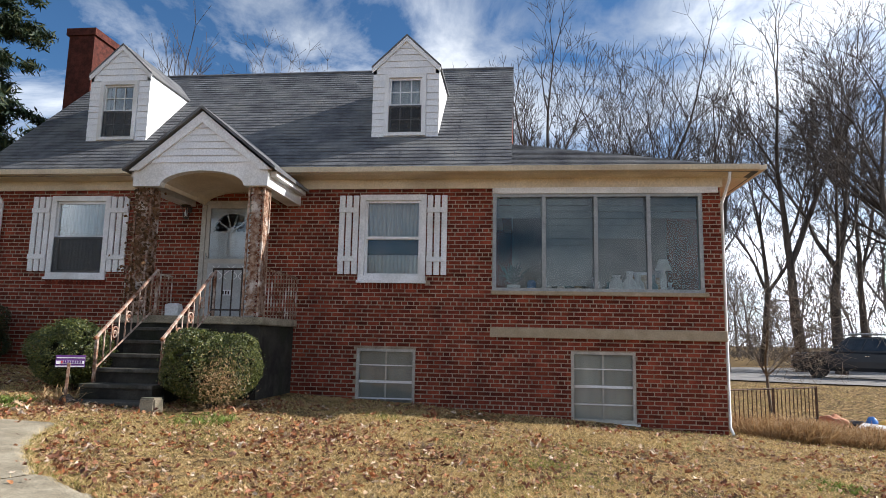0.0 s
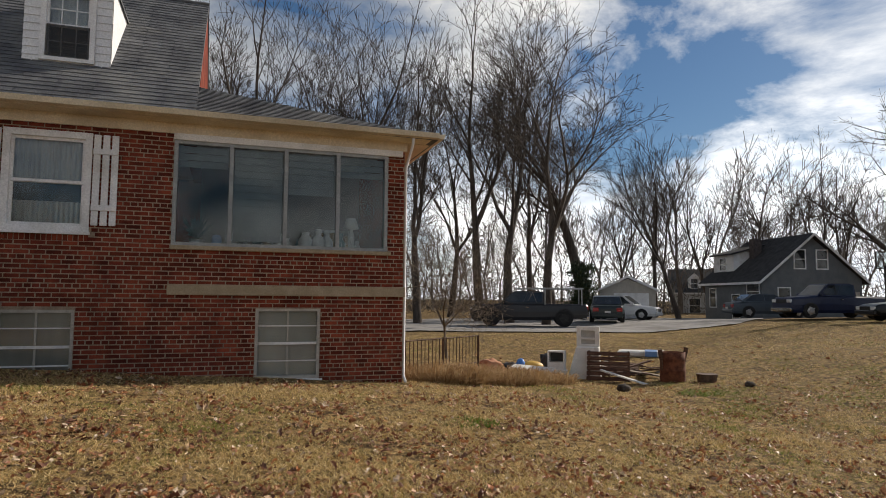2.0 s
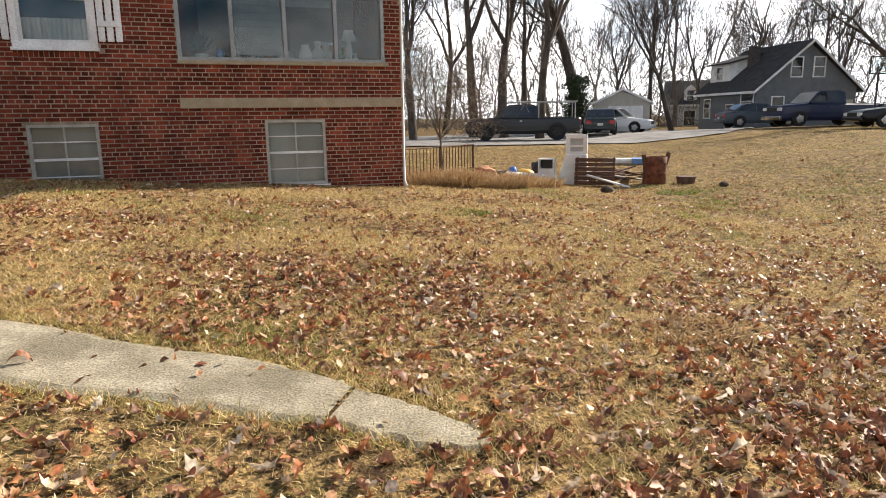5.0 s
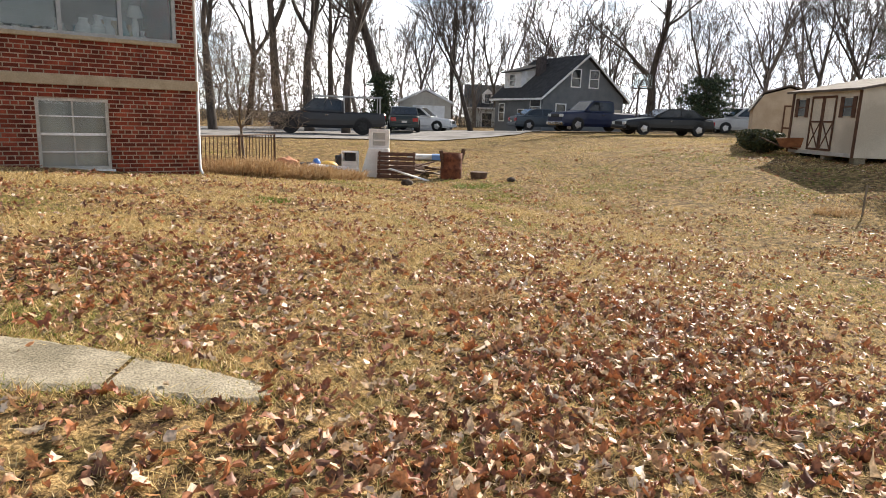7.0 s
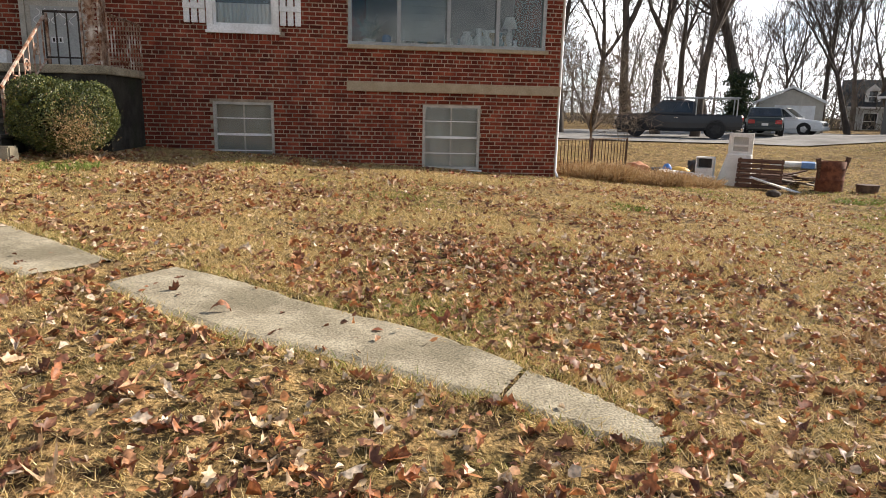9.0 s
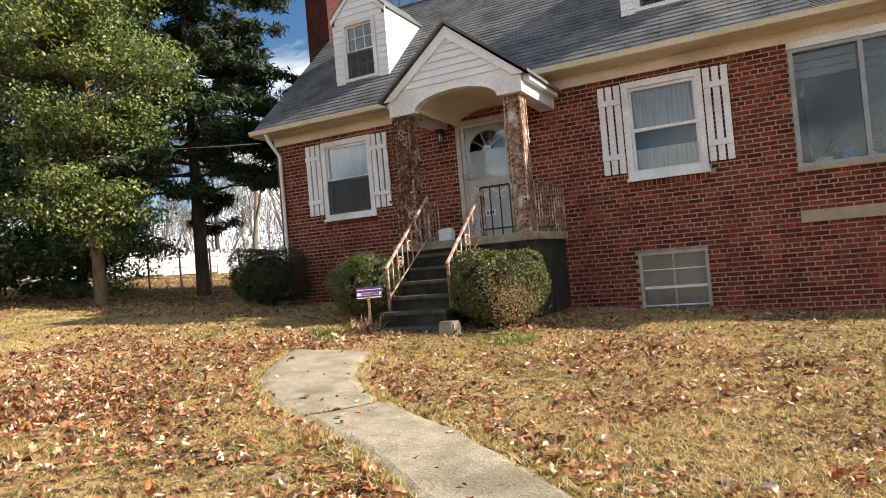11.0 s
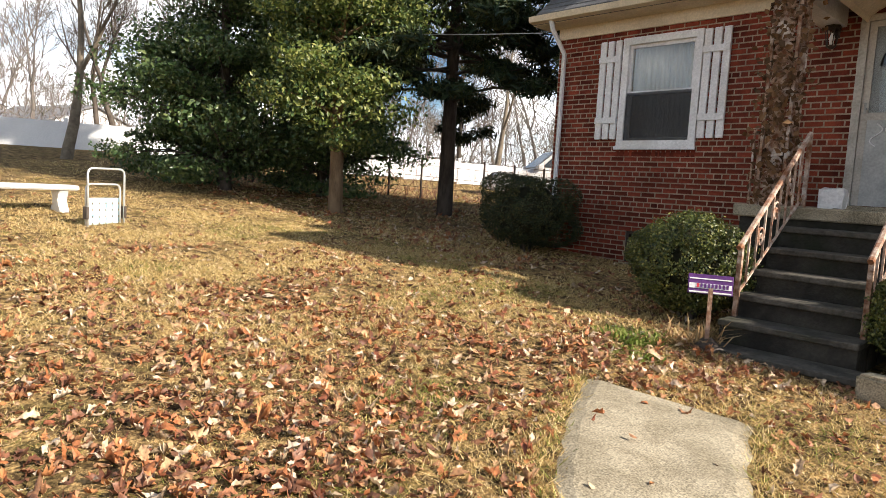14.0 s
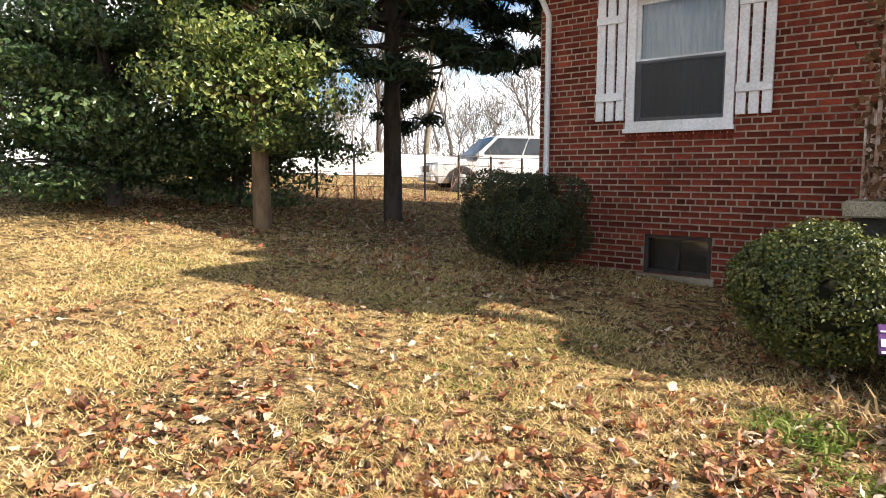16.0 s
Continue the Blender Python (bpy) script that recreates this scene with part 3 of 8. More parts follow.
def dormer(xc, blind=False):
    """A gabled roof dormer clad in white siding."""
    d = new("dormer")
    d.parent = house
    tagged(d, "white clapboard roof dormer with a sash window")
    hw, yf, zb, ze, za = 0.615, 0.47, 5.0, 6.38, 6.95
    x0, x1 = xc - hw, xc + hw
    yb = EAVE_Y + (ze - EAVE_Z) / SLOPE + 0.1
    for xs_ in (x0, x1 - 0.06):
        bm = bmesh.new()
        slab(bm, [(xs_, yf + 0.02, zb - 0.05), (xs_, yf + 0.02, ze + 0.02), (xs_, yb, ze + 0.02)], (0.06, 0, 0))
        part("cheek", bm, SIDING, d)
    wx0, wx1, wz0, wz1 = xc - 0.31, xc + 0.31, 5.12, 6.17
    bm = bmesh.new()
    slab(bm, [(x0, yf + 0.02, zb - 0.05), (wx0, yf + 0.02, zb - 0.05), (wx0, yf + 0.02, ze + 0.28), (x0, yf + 0.02, ze)], (0, 0.06, 0))
    slab(bm, [(wx1, yf + 0.02, zb - 0.05), (x1, yf + 0.02, zb - 0.05), (x1, yf + 0.02, ze), (wx1, yf + 0.02, ze + 0.28)], (0, 0.06, 0))
    slab(bm, [(wx0, yf + 0.02, wz1), (wx1, yf + 0.02, wz1), (wx1, yf + 0.02, ze + 0.28), (xc, yf + 0.02, za - 0.03), (wx0, yf + 0.02, ze + 0.28)], (0, 0.06, 0))
    slab(bm, [(wx0, yf + 0.02, zb - 0.05), (wx1, yf + 0.02, zb - 0.05), (wx1, yf + 0.02, wz0), (wx0, yf + 0.02, wz0)], (0, 0.06, 0))
    part("front", bm, SIDING, d)
    z = zb
    while z < za - 0.12:
        half = hw if z < ze else hw * (za - z) / (za - ze)
        spans = [(xc - half, wx0 - 0.08), (wx1 + 0.08, xc + half)] if z + 0.1 < wz1 + 0.08 else [(xc - half + 0.06, xc + half - 0.06)]
        for a, b in spans:
            if b - a > 0.05:
                bm = bmesh.new()
                slab(bm, [(a, yf + 0.018, z + 0.122), (b, yf + 0.018, z + 0.122), (b, yf + 0.003, z), (a, yf + 0.003, z)], (0, 0.012, 0))
                part("clapboard", bm, SIDING, d)
        z += 0.125
    for s in (-1, 1):
        bm = bmesh.new()
        e = (xc + s * (hw + 0.035), ze - 0.02)
        slab(bm, [(e[0], yf - 0.025, e[1]), (xc, yf - 0.025, za + 0.03), (xc, 2.75, za + 0.03), (e[0], yb + 0.2, e[1])], (0, 0, 0.04))
        part("dormer_roof", bm, SHINGLE, d)
        bm = bmesh.new()
        slab(bm, [(e[0], yf - 0.02, e[1] - 0.004), (xc, yf - 0.02, za + 0.026), (xc, yf - 0.02, za - 0.07), (e[0] - s * 0.02, yf - 0.02, e[1] - 0.09)], (0, 0.02, 0))
        part("bargeboard", bm, WHITE, d)
    bm = bmesh.new()
    for q in ((wx0 - 0.075, wx0, wz0 - 0.06, wz1 + 0.075), (wx1, wx1 + 0.075, wz0 - 0.06, wz1 + 0.075), (wx0, wx1, wz1, wz1 + 0.075), (wx0, wx1, wz0 - 0.06, wz0)):
        cuboid(bm, q[0], q[1], yf - 0.02, yf + 0.08, q[2], q[3])
    part("window_frame", bm, WHITE, d)
    zm = (wz0 + wz1) / 2
    for lo, hi, yy in ((wz0, zm + 0.015, yf + 0.05), (zm - 0.015, wz1, yf + 0.025)):
        bm = bmesh.new()
        for q in ((wx0, wx0 + 0.04, lo, hi), (wx1 - 0.04, wx1, lo, hi), (wx0 + 0.04, wx1 - 0.04, lo, lo + 0.04), (wx0 + 0.04, wx1 - 0.04, hi - 0.04, hi)):
            cuboid(bm, q[0], q[1], yy, yy + 0.024, q[2], q[3])
        for k in (1, 2):
            xx = wx0 + (wx1 - wx0) * k / 3
            cuboid(bm, xx - 0.008, xx + 0.008, yy + 0.003, yy + 0.018, lo + 0.04, hi - 0.04)
        cuboid(bm, wx0 + 0.04, wx1 - 0.04, yy + 0.005, yy + 0.016, (lo + hi) / 2 - 0.008, (lo + hi) / 2 + 0.008)
        part("sash", bm, WHITE, d)
        p = box_part("pane", (wx0 + 0.038, wx1 - 0.038, yy + 0.0185, yy + 0.022, lo + 0.038, hi - 0.038), GLASS, d)
        p.visible_shadow = False
    box_part("insect_screen", (wx0 + 0.01, wx1 - 0.01, yf + 0.016, yf + 0.018, wz0 + 0.01, zm), SCREEN, d)
    if blind:
        curtain_sheet(wx0, wx1, zm, wz1, yf + 0.14, BLIND_WHITE, d, 8, 0.004)
    # added dark panel in place of the unlit attic
    box_part("room_dark", (wx0 - 0.2, wx1 + 0.2, yf + 0.5, yf + 0.52, wz0 - 0.1, wz1 + 0.2), UNLIT_DARK, d)


dormer(-5.36, True)
dormer(-11.0, False)

# ---- sun room glazing ----
sunwin = new("sun_room_window")
sunwin.parent = house
tagged(sunwin, "wide aluminium window with jalousie slats behind")
x0, x1, z0, z1 = openings["sun"]
bm = bmesh.new()
for q in ((x0, x0 + 0.06, z0, z1), (x1 - 0.06, x1, z0, z1), (x0 + 0.06, x1 - 0.06, z1 - 0.05, z1), (x0 + 0.06, x1 - 0.06, z0, z0 + 0.05)):
    cuboid(bm, q[0], q[1], -0.02, 0.08, q[2], q[3])
part("window_frame", bm, ALU, sunwin)
pw = (x1 - x0) / 4
LOUVRE = material("frosted_slat", (0.19, 0.215, 0.22), (0.26, 0.28, 0.28), 3.0, 0.3, 0.02, c=(0.28, 0.3, 0.3))
for k in range(4):
    a, b = x0 + k * pw, x0 + (k + 1) * pw
    if k:
        box_part("mullion", (a - 0.03, a + 0.03, -0.03, 0.07, z0 + 0.05, z1 - 0.05), ALU, sunwin)
    p = box_part("pane", (a + 0.03, b - 0.03, 0.03, 0.034, z0 + 0.05, z1 - 0.05), GLASS_OLD, sunwin)
    p.visible_shadow = False
    n_sl = 13
    lo_, hi_ = (0, n_sl) if k == 1 else (7, n_sl) if k == 2 else (10, n_sl)
    for s in range(lo_, hi_):
        zz = z0 + 0.1 + s * (z1 - z0 - 0.15) / n_sl
        bm = bmesh.new()
        slab(bm, [(a + 0.05, 0.12, zz), (b - 0.05, 0.12, zz), (b - 0.05, 0.17, zz + 0.118), (a + 0.05, 0.17, zz + 0.118)], (0, 0.005, 0))
        part("slat", bm, LOUVRE, sunwin)
ROOM_WALL = material("sun_room_paint", (0.22, 0.235, 0.23), (0.32, 0.32, 0.30), 2.0, 0.8, 0.0)
box_part("sun_room_inner_wall", (SPLIT + 0.32, W1 - 0.3, 2.6, 2.65, 1.6, 3.95), ROOM_WALL, house)


def ornament(name, at, profile, mat, label, cat):
    """A turned object from a list of radius, height."""
    ob = thing(name, at, label, cat)
    bm = bmesh.new()
    rings = []
    for r, h in profile:
        rings.append([bm.verts.new((r * math.cos(2 * math.pi * k / 12), r * math.sin(2 * math.pi * k / 12), h)) for k in range(12)])
    for a, b in zip(rings, rings[1:]):
        for k in range(12):
            bm.faces.new((a[k], a[(k + 1) % 12], b[(k + 1) % 12], b[k]))
    bm.faces.new(rings[0][::-1])
    bm.faces.new(rings[-1])
    part("body", bm, mat, ob, smooth=True)
    return ob


PORCELAIN = material("white_porcelain", (0.72, 0.71, 0.68), (0.8, 0.79, 0.77), 4.0, 0.35, 0.02)
box_part("sill_shelf", (SPLIT + 0.1, W1 - 0.3, 0.30, 0.72, 2.14, 2.19), WHITE, house)
ornament("table_lamp", (-0.83, 0.5, 2.19), [(0.09, 0), (0.11, 0.04), (0.05, 0.12), (0.06, 0.3), (0.03, 0.42), (0.14, 0.44), (0.08, 0.62)], PORCELAIN, "white porcelain table lamp on the window shelf", "lamp")
ornament("vase", (-1.62, 0.45, 2.19), [(0.08, 0), (0.13, 0.1), (0.11, 0.22), (0.06, 0.3), (0.08, 0.34)], PORCELAIN, "round white vase on the window shelf", "vase")
ornament("vase", (-2.05, 0.5, 2.19), [(0.06, 0), (0.09, 0.1), (0.05, 0.25), (0.06, 0.3)], PORCELAIN, "small white vase on the window shelf", "vase")
ornament("jar", (-3.05, 0.45, 2.19), [(0.07, 0), (0.08, 0.05), (0.08, 0.2), (0.05, 0.24)], material("blue_glass", (0.10, 0.22, 0.42), (0.2, 0.34, 0.55), 4, 0.2, 0), "pale blue glass jar on the window shelf", "jar")
rnd = random.Random(8)
GLAZES = [PORCELAIN, PORCELAIN, material("teal_glaze", (0.12, 0.22, 0.24), (0.2, 0.32, 0.34), 5, 0.3, 0.02), material("tan_glaze", (0.4, 0.31, 0.2), (0.5, 0.4, 0.28), 5, 0.4, 0.02)]
for k in range(13):
    q = rnd.uniform(0.7, 1.4)
    prof_ = [(0.06 * q, 0), (0.085 * q, 0.06 * q), (0.08 * q, 0.16 * q), (0.035 * q, 0.22 * q), (0.05 * q, rnd.uniform(0.24, 0.34) * q)]
    ornament("vase", (-2.75 + k * 0.17 + rnd.uniform(-0.03, 0.03), rnd.uniform(0.36, 0.62), 2.19), prof_, GLAZES[k % 4], "small glazed vase among others on the window shelf", "vase")
for k, x_ in enumerate((-2.35, -1.2)):
    pf = thing("picture_frame", (x_, 0.68, 2.19), "white picture frame standing on the window shelf", "picture frame")
    box_part("border", (-0.17, 0.17, 0, 0.02, 0, 0.42), WHITE, pf, bevel=0.005)
    box_part("mount", (-0.13, 0.13, -0.006, -0.001, 0.05, 0.37), GLAZES[2 + k], pf)
rnd = random.Random(3)
plant = thing("potted_plant", (-3.36, 0.5, 2.19), "bluish leafy potted plant on the window shelf", "plant")
bm = bmesh.new()
tube(bm, [(0, 0, 0), (0, 0, 0.16)], [0.09, 0.12], 10)
part("pot", bm, PORCELAIN, plant)
bm = bmesh.new()
for k in range(60):
    a, e = rnd.uniform(0, 6.28), rnd.uniform(0.3, 1.4)
    L = rnd.uniform(0.25, 0.55)
    d = Vector((math.cos(a) * math.cos(e), math.sin(a) * math.cos(e), math.sin(e)))
    s = d.cross(Vector((0, 0, 1))).normalized() * 0.025
    b0 = Vector((0, 0, 0.16))
    tip = b0 + d * L - Vector((0, 0, 0.1 * math.cos(e)))
    mid = b0 + d * L * 0.6
    vs_ = [bm.verts.new(v) for v in (b0, mid - s, tip, mid + s)]
    bm.faces.new(vs_)
part("leaves", bm, material("blue_green_leaf", (0.03, 0.07, 0.07), (0.07, 0.14, 0.13), 6, 0.6, 0), plant)


# ---- cellar windows ----
BLIND = material("grey_blind", (0.36, 0.36, 0.34), (0.45, 0.45, 0.42), 1.2, 0.8, 0.0, c=(0.30, 0.29, 0.27), grain=(0.97, 1.03))
PALE_TRIM = material("pale_trim", (0.38, 0.355, 0.31), (0.5, 0.47, 0.42), 5.0, 0.7, 0.1)


def cellar_window(key, rows=4, dark=False):
    x0, x1, z0, z1 = openings[key]
    w = new("window")
    w.parent = house
    tagged(w, "cellar window with small panes and a drawn grey blind" if not dark else "small dark cellar window with a concrete sill")
    bm = bmesh.new()
    t = 0.045
    for q in ((x0, x0 + t, z0, z1), (x1 - t, x1, z0, z1), (x0 + t, x1 - t, z1 - t, z1), (x0 + t, x1 - t, z0, z0 + t)):
        cuboid(bm, q[0], q[1], 0.02, 0.12, q[2], q[3])
    part("window_frame", bm, BLACK_IRON if dark else PALE_TRIM, w)
    bm = bmesh.new()
    xm = (x0 + x1) / 2
    cuboid(bm, xm - 0.012, xm + 0.012, 0.05, 0.08, z0 + t, z1 - t)
    part("mullion", bm, BLACK_IRON if dark else PALE_TRIM, w)
    if not dark:
        for k in range(1, rows):
            zz = z0 + (z1 - z0) * k / rows
            th = 0.02 if k == rows // 2 else 0.009
            box_part("glazing_bar", (x0 + t, x1 - t, 0.045, 0.078, zz - th, zz + th), WHITE, w)
    else:
        box_part("window_sill", (x0 - 0.05, x1 + 0.05, -0.05, 0.1, z0 - 0.09, z0 - 0.004), CONCRETE, w)
    p = box_part("pane", (x0 + t, x1 - t, 0.082, 0.086, z0 + t, z1 - t), GLASS, w)
    p.visible_shadow = False
    if not dark:
        curtain_sheet(x0 + 0.02, x1 - 0.02, z0, z1, 0.13, BLIND, w, 5, 0.006)
    else:
        box_part("room_dark", (x0, x1, 0.3, 0.32, z0, z1), UNLIT_DARK, w)


cellar_window("b1")
cellar_window("b2")
cellar_window("b0", dark=True)
box_part("sill", (-2.47, -1.35, -0.03, 0.1, 0.055, 0.116), WHITE, house)
# soldier rows under the windows and over the cellar windows
SOLDIER = []
for key in ("w1", "w2"):
    a, b, lo, _ = openings[key]
    x = a - 0.09
    while x < b + 0.08:
        SOLDIER.append((x, lo - 0.2, x + 0.062, lo - 0.106))
        x += 0.0695

# ---- porch ----
porch = new("porch")
porch.parent = house
tagged(porch, "small front porch with an arched white gable roof and concrete steps")
PZ, PY = 1.66, -1.55
# worn treads, with the shrubs' shade also put into the colour
TREAD_STONE = material("shaded_worn_tread", (0.05, 0.046, 0.038), (0.11, 0.10, 0.083), 5.0, 0.95, 0.5, c=(0.045, 0.045, 0.03))
PXL, PXR = -9.42, -7.04
box_part("porch_base", (PXL + 0.06, PXR - 0.06, PY + 0.05, 0.0, 0.1, PZ - 0.12), SHADED_CONCRETE, porch)
box_part("porch_slab", (PXL, PXR, PY, 0.0, PZ - 0.12, PZ), CONCRETE, porch, bevel=0.012)
SXL, SXR, N_STEP, TREAD = -8.86, -7.86, 6, 0.285
for k in range(N_STEP):
    top = PZ - (k + 1) * 0.186
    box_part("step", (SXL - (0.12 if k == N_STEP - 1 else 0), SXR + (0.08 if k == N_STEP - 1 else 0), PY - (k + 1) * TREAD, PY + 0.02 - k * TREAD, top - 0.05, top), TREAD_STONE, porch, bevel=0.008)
    box_part("riser", (SXL + 0.01, SXR - 0.01, PY - (k + 1) * TREAD + 0.03, PY - k * TREAD, 0.2, top - 0.05), SHADED_CONCRETE, porch)

GZ0, GZE, GZA, GY = 3.65, 3.95, 4.80, -1.56
GXL, GXR, GXC = -9.26, -7.08, -8.17
arch = [(-8.14 + 0.68 * math.cos(math.pi * k / 12), 3.66 + 0.235 * math.sin(math.pi * k / 12)) for k in range(13)]
# facade in upright strips over the arch
strips = [(GXL, GZ0), (-8.83, GZ0)] + arch[::-1] + [(-7.45, GZ0), (GXR, GZ0)]
strips = sorted(strips + [(GXC, 3.66 + 0.235 * math.sqrt(1 - ((GXC + 8.14) / 0.68) ** 2))])
bm = bmesh.new()
cols = []
for x, lo in strips:
    hi = GZA - (GZA - GZE) * abs(x - GXC) / ((GXR - GXL) / 2)
    cols.append([bm.verts.new(q) for q in ((x, GY, lo), (x, GY, hi), (x, GY + 0.14, hi), (x, GY + 0.14, lo))])
for p, q in zip(cols, cols[1:]):
    for k in range(4):
        bm.faces.new((p[k], p[(k + 1) % 4], q[(k + 1) % 4], q[k]))
bm.faces.new(cols[0])
bm.faces.new(cols[-1][::-1])
part("porch_gable", bm, WHITE, porch, "white pediment with a shallow arch")
zz = 4.02
while zz < 4.62:
    half = (GZA - zz - 0.16) / (GZA - GZE) * (GXR - GXL) / 2
    bm = bmesh.new()
    slab(bm, [(GXC - half, GY - 0.004, zz + 0.105), (GXC + half, GY - 0.004, zz + 0.105), (GXC + half, GY - 0.02, zz), (GXC - half, GY - 0.02, zz)], (0, 0.006, 0))
    part("clapboard", bm, SIDING, porch)
    zz += 0.11
for s, ex in ((-1, GXL), (1, GXR)):
    bm = bmesh.new()
    slab(bm, [(ex + s * 0.06, GY - 0.05, GZE - 0.06), (GXC, GY - 0.05, GZA + 0.03), (GXC, GY - 0.05, GZA - 0.15), (ex - s * 0.1, GY - 0.05, GZE - 0.06)], (0, 0.045, 0))
    part("bargeboard", bm, WHITE, porch)
    bm = bmesh.new()
    slab(bm, [(ex + s * 0.14, GY - 0.1, GZE - 0.07), (GXC, GY - 0.1, GZA + 0.06), (GXC, 0.62, GZA + 0.06), (ex + s * 0.14, 0.0, GZE - 0.07)], (0, 0, 0.05))
    part("porch_roof", bm, SHINGLE, porch)
    box_part("porch_beam", (min(ex, ex - s * 0.24), max(ex, ex - s * 0.24), GY + 0.142, 0.0, GZ0, GZE - 0.03), WHITE, porch)
    box_part("porch_gutter", (min(ex, ex + s * 0.1) + 0.002, max(ex, ex + s * 0.1), GY + 0.1, -0.06, GZE - 0.13, GZE - 0.05), WHITE, porch)
bm = bmesh.new()
va = [[bm.verts.new((x, y, z + 0.004)) for x, z in arch] for y in (GY + 0.135, -0.01)]
for k in range(12):
    bm.faces.new((va[0][k], va[0][k + 1], va[1][k + 1], va[1][k]))
part("porch_ceiling", bm, CREAM, porch)

# door
door = new("door")
door.parent = house
tagged(door, "white storm door with a fanlight and a grey lower panel")
dx0, dx1, dz0, dz1 = openings["door"]
DOOR_GREY = material("grey_door_panel", (0.36, 0.37, 0.37), (0.46, 0.47, 0.46), 4.0, 0.6, 0.05)
DOOR_WHITE = material("door_white", (0.60, 0.59, 0.56), (0.7, 0.69, 0.66), 3.0, 0.6, 0.05)
bm = bmesh.new()
for q in ((dx0 - 0.02, dx0 + 0.06, dz0, dz1), (dx1 - 0.06, dx1 + 0.02, dz0, dz1), (dx0 + 0.06, dx1 - 0.06, dz1 - 0.06, dz1)):
    cuboid(bm, q[0], q[1], -0.02, 0.12, q[2], q[3])
part("door_frame", bm, PALE_TRIM, door)
box_part("threshold", (dx0, dx1, -0.09, 0.1, PZ, PZ + 0.045), CONCRETE, door)
lx0, lx1, lz0, lz1 = dx0 + 0.065, dx1 - 0.065, PZ + 0.05, dz1 - 0.065
xc = (lx0 + lx1) / 2
bm = bmesh.new()
cuboid(bm, lx0, lx1, 0.075, 0.115, lz0, lz0 + 1.5)
part("inner_leaf", bm, DOOR_WHITE, door)
# the fanlight opening is left free between posts and a header cut as an arc
fz = lz0 + 1.5
fan = [(xc + 0.33 * math.cos(math.pi * k / 16), fz + 0.33 * math.sin(math.pi * k / 16)) for k in range(17)]
bm = bmesh.new()
slab(bm, [(x, 0.075, z) for x, z in [(lx1, fz), (lx1, lz1), (lx0, lz1), (lx0, fz)] + fan[::-1]], (0, 0.04, 0))
bmesh.ops.triangulate(bm, faces=[f for f in bm.faces if len(f.verts) > 4])
part("upper_leaf", bm, DOOR_WHITE, door)
for k in range(1, 5):
    a = math.pi * k / 5
    bm = bmesh.new()
    tube(bm, [(xc + 0.08 * math.cos(a), 0.085, fz + 0.08 * math.sin(a)), (xc + 0.33 * math.cos(a), 0.085, fz + 0.33 * math.sin(a))], 0.013, 5)
    part("fan_bar", bm, DOOR_WHITE, door)
bm = bmesh.new()
slab(bm, [(xc, 0.076, fz)] + [(xc + 0.085 * math.cos(math.pi * k / 8), 0.076, fz + 0.085 * math.sin(math.pi * k / 8)) for k in range(9)], (0, 0.03, 0))
part("fan_hub", bm, DOOR_WHITE, door)
p = box_part("pane", (lx0 + 0.05, lx1 - 0.05, 0.118, 0.122, fz, lz1 - 0.02), GLASS, door)
# dark panel behind the fanlight stands for the unlit hall
box_part("room_dark", (lx0, lx1, 0.24, 0.25, fz - 0.1, lz1), UNLIT_DARK, door)
bm = bmesh.new()
for q in ((lx0, lx0 + 0.07, lz0, lz1), (lx1 - 0.07, lx1, lz0, lz1), (lx0 + 0.07, lx1 - 0.07, lz1 - 0.06, lz1), (lx0 + 0.07, lx1 - 0.07, lz0 + 0.92, lz0 + 1.0)):
    cuboid(bm, q[0], q[1], 0.0, 0.03, q[2], q[3])
part("storm_frame", bm, PALE_TRIM, door)
box_part("storm_panel", (lx0 + 0.07, lx1 - 0.07, 0.006, 0.024, lz0, lz0 + 0.92), DOOR_GREY, door, "grey lower metal panel")
p = box_part("storm_pane", (lx0 + 0.07, lx1 - 0.07, 0.012, 0.016, lz0 + 1.0, lz1 - 0.06), glass_material("storm_glass", (0.92, 0.94, 0.95), 0.95), door)
p.visible_shadow = False
for i in range(5):
    bm = bmesh.new()
    r, zc_ = 0.09, lz0 + 0.76
    xx = lx0 + 0.17 + i * 0.135
    tube(bm, [(xx + r * 0.6 * math.sin(t) * (1 if i % 2 else -1), -0.006, zc_ - 0.12 + 0.24 * t / 6.28) for t in [6.28 * j / 14 for j in range(15)]], 0.007, 5)
    part("scroll", bm, WHITE, door)
box_part("mail_plate", (xc - 0.09, xc + 0.09, -0.003, 0.005, lz0 + 0.36, lz0 + 0.45), WHITE, door)
for k in (-1, 0, 1):
    box_part("number_bar", (xc + k * 0.05 - 0.014, xc + k * 0.05 + 0.014, -0.007, -0.0032, lz0 + 0.375, lz0 + 0.435), BLACK_IRON, door)
bm = bmesh.new()
tube(bm, [(lx0 + 0.05, -0.05, lz0 + 0.98), (lx0 + 0.05, -0.05, lz0 + 1.1)], 0.012, 6)
cuboid(bm, lx0 + 0.04, lx0 + 0.06, -0.05, 0.0, lz0 + 1.03, lz0 + 1.05)
part("handle", bm, ALU, door)

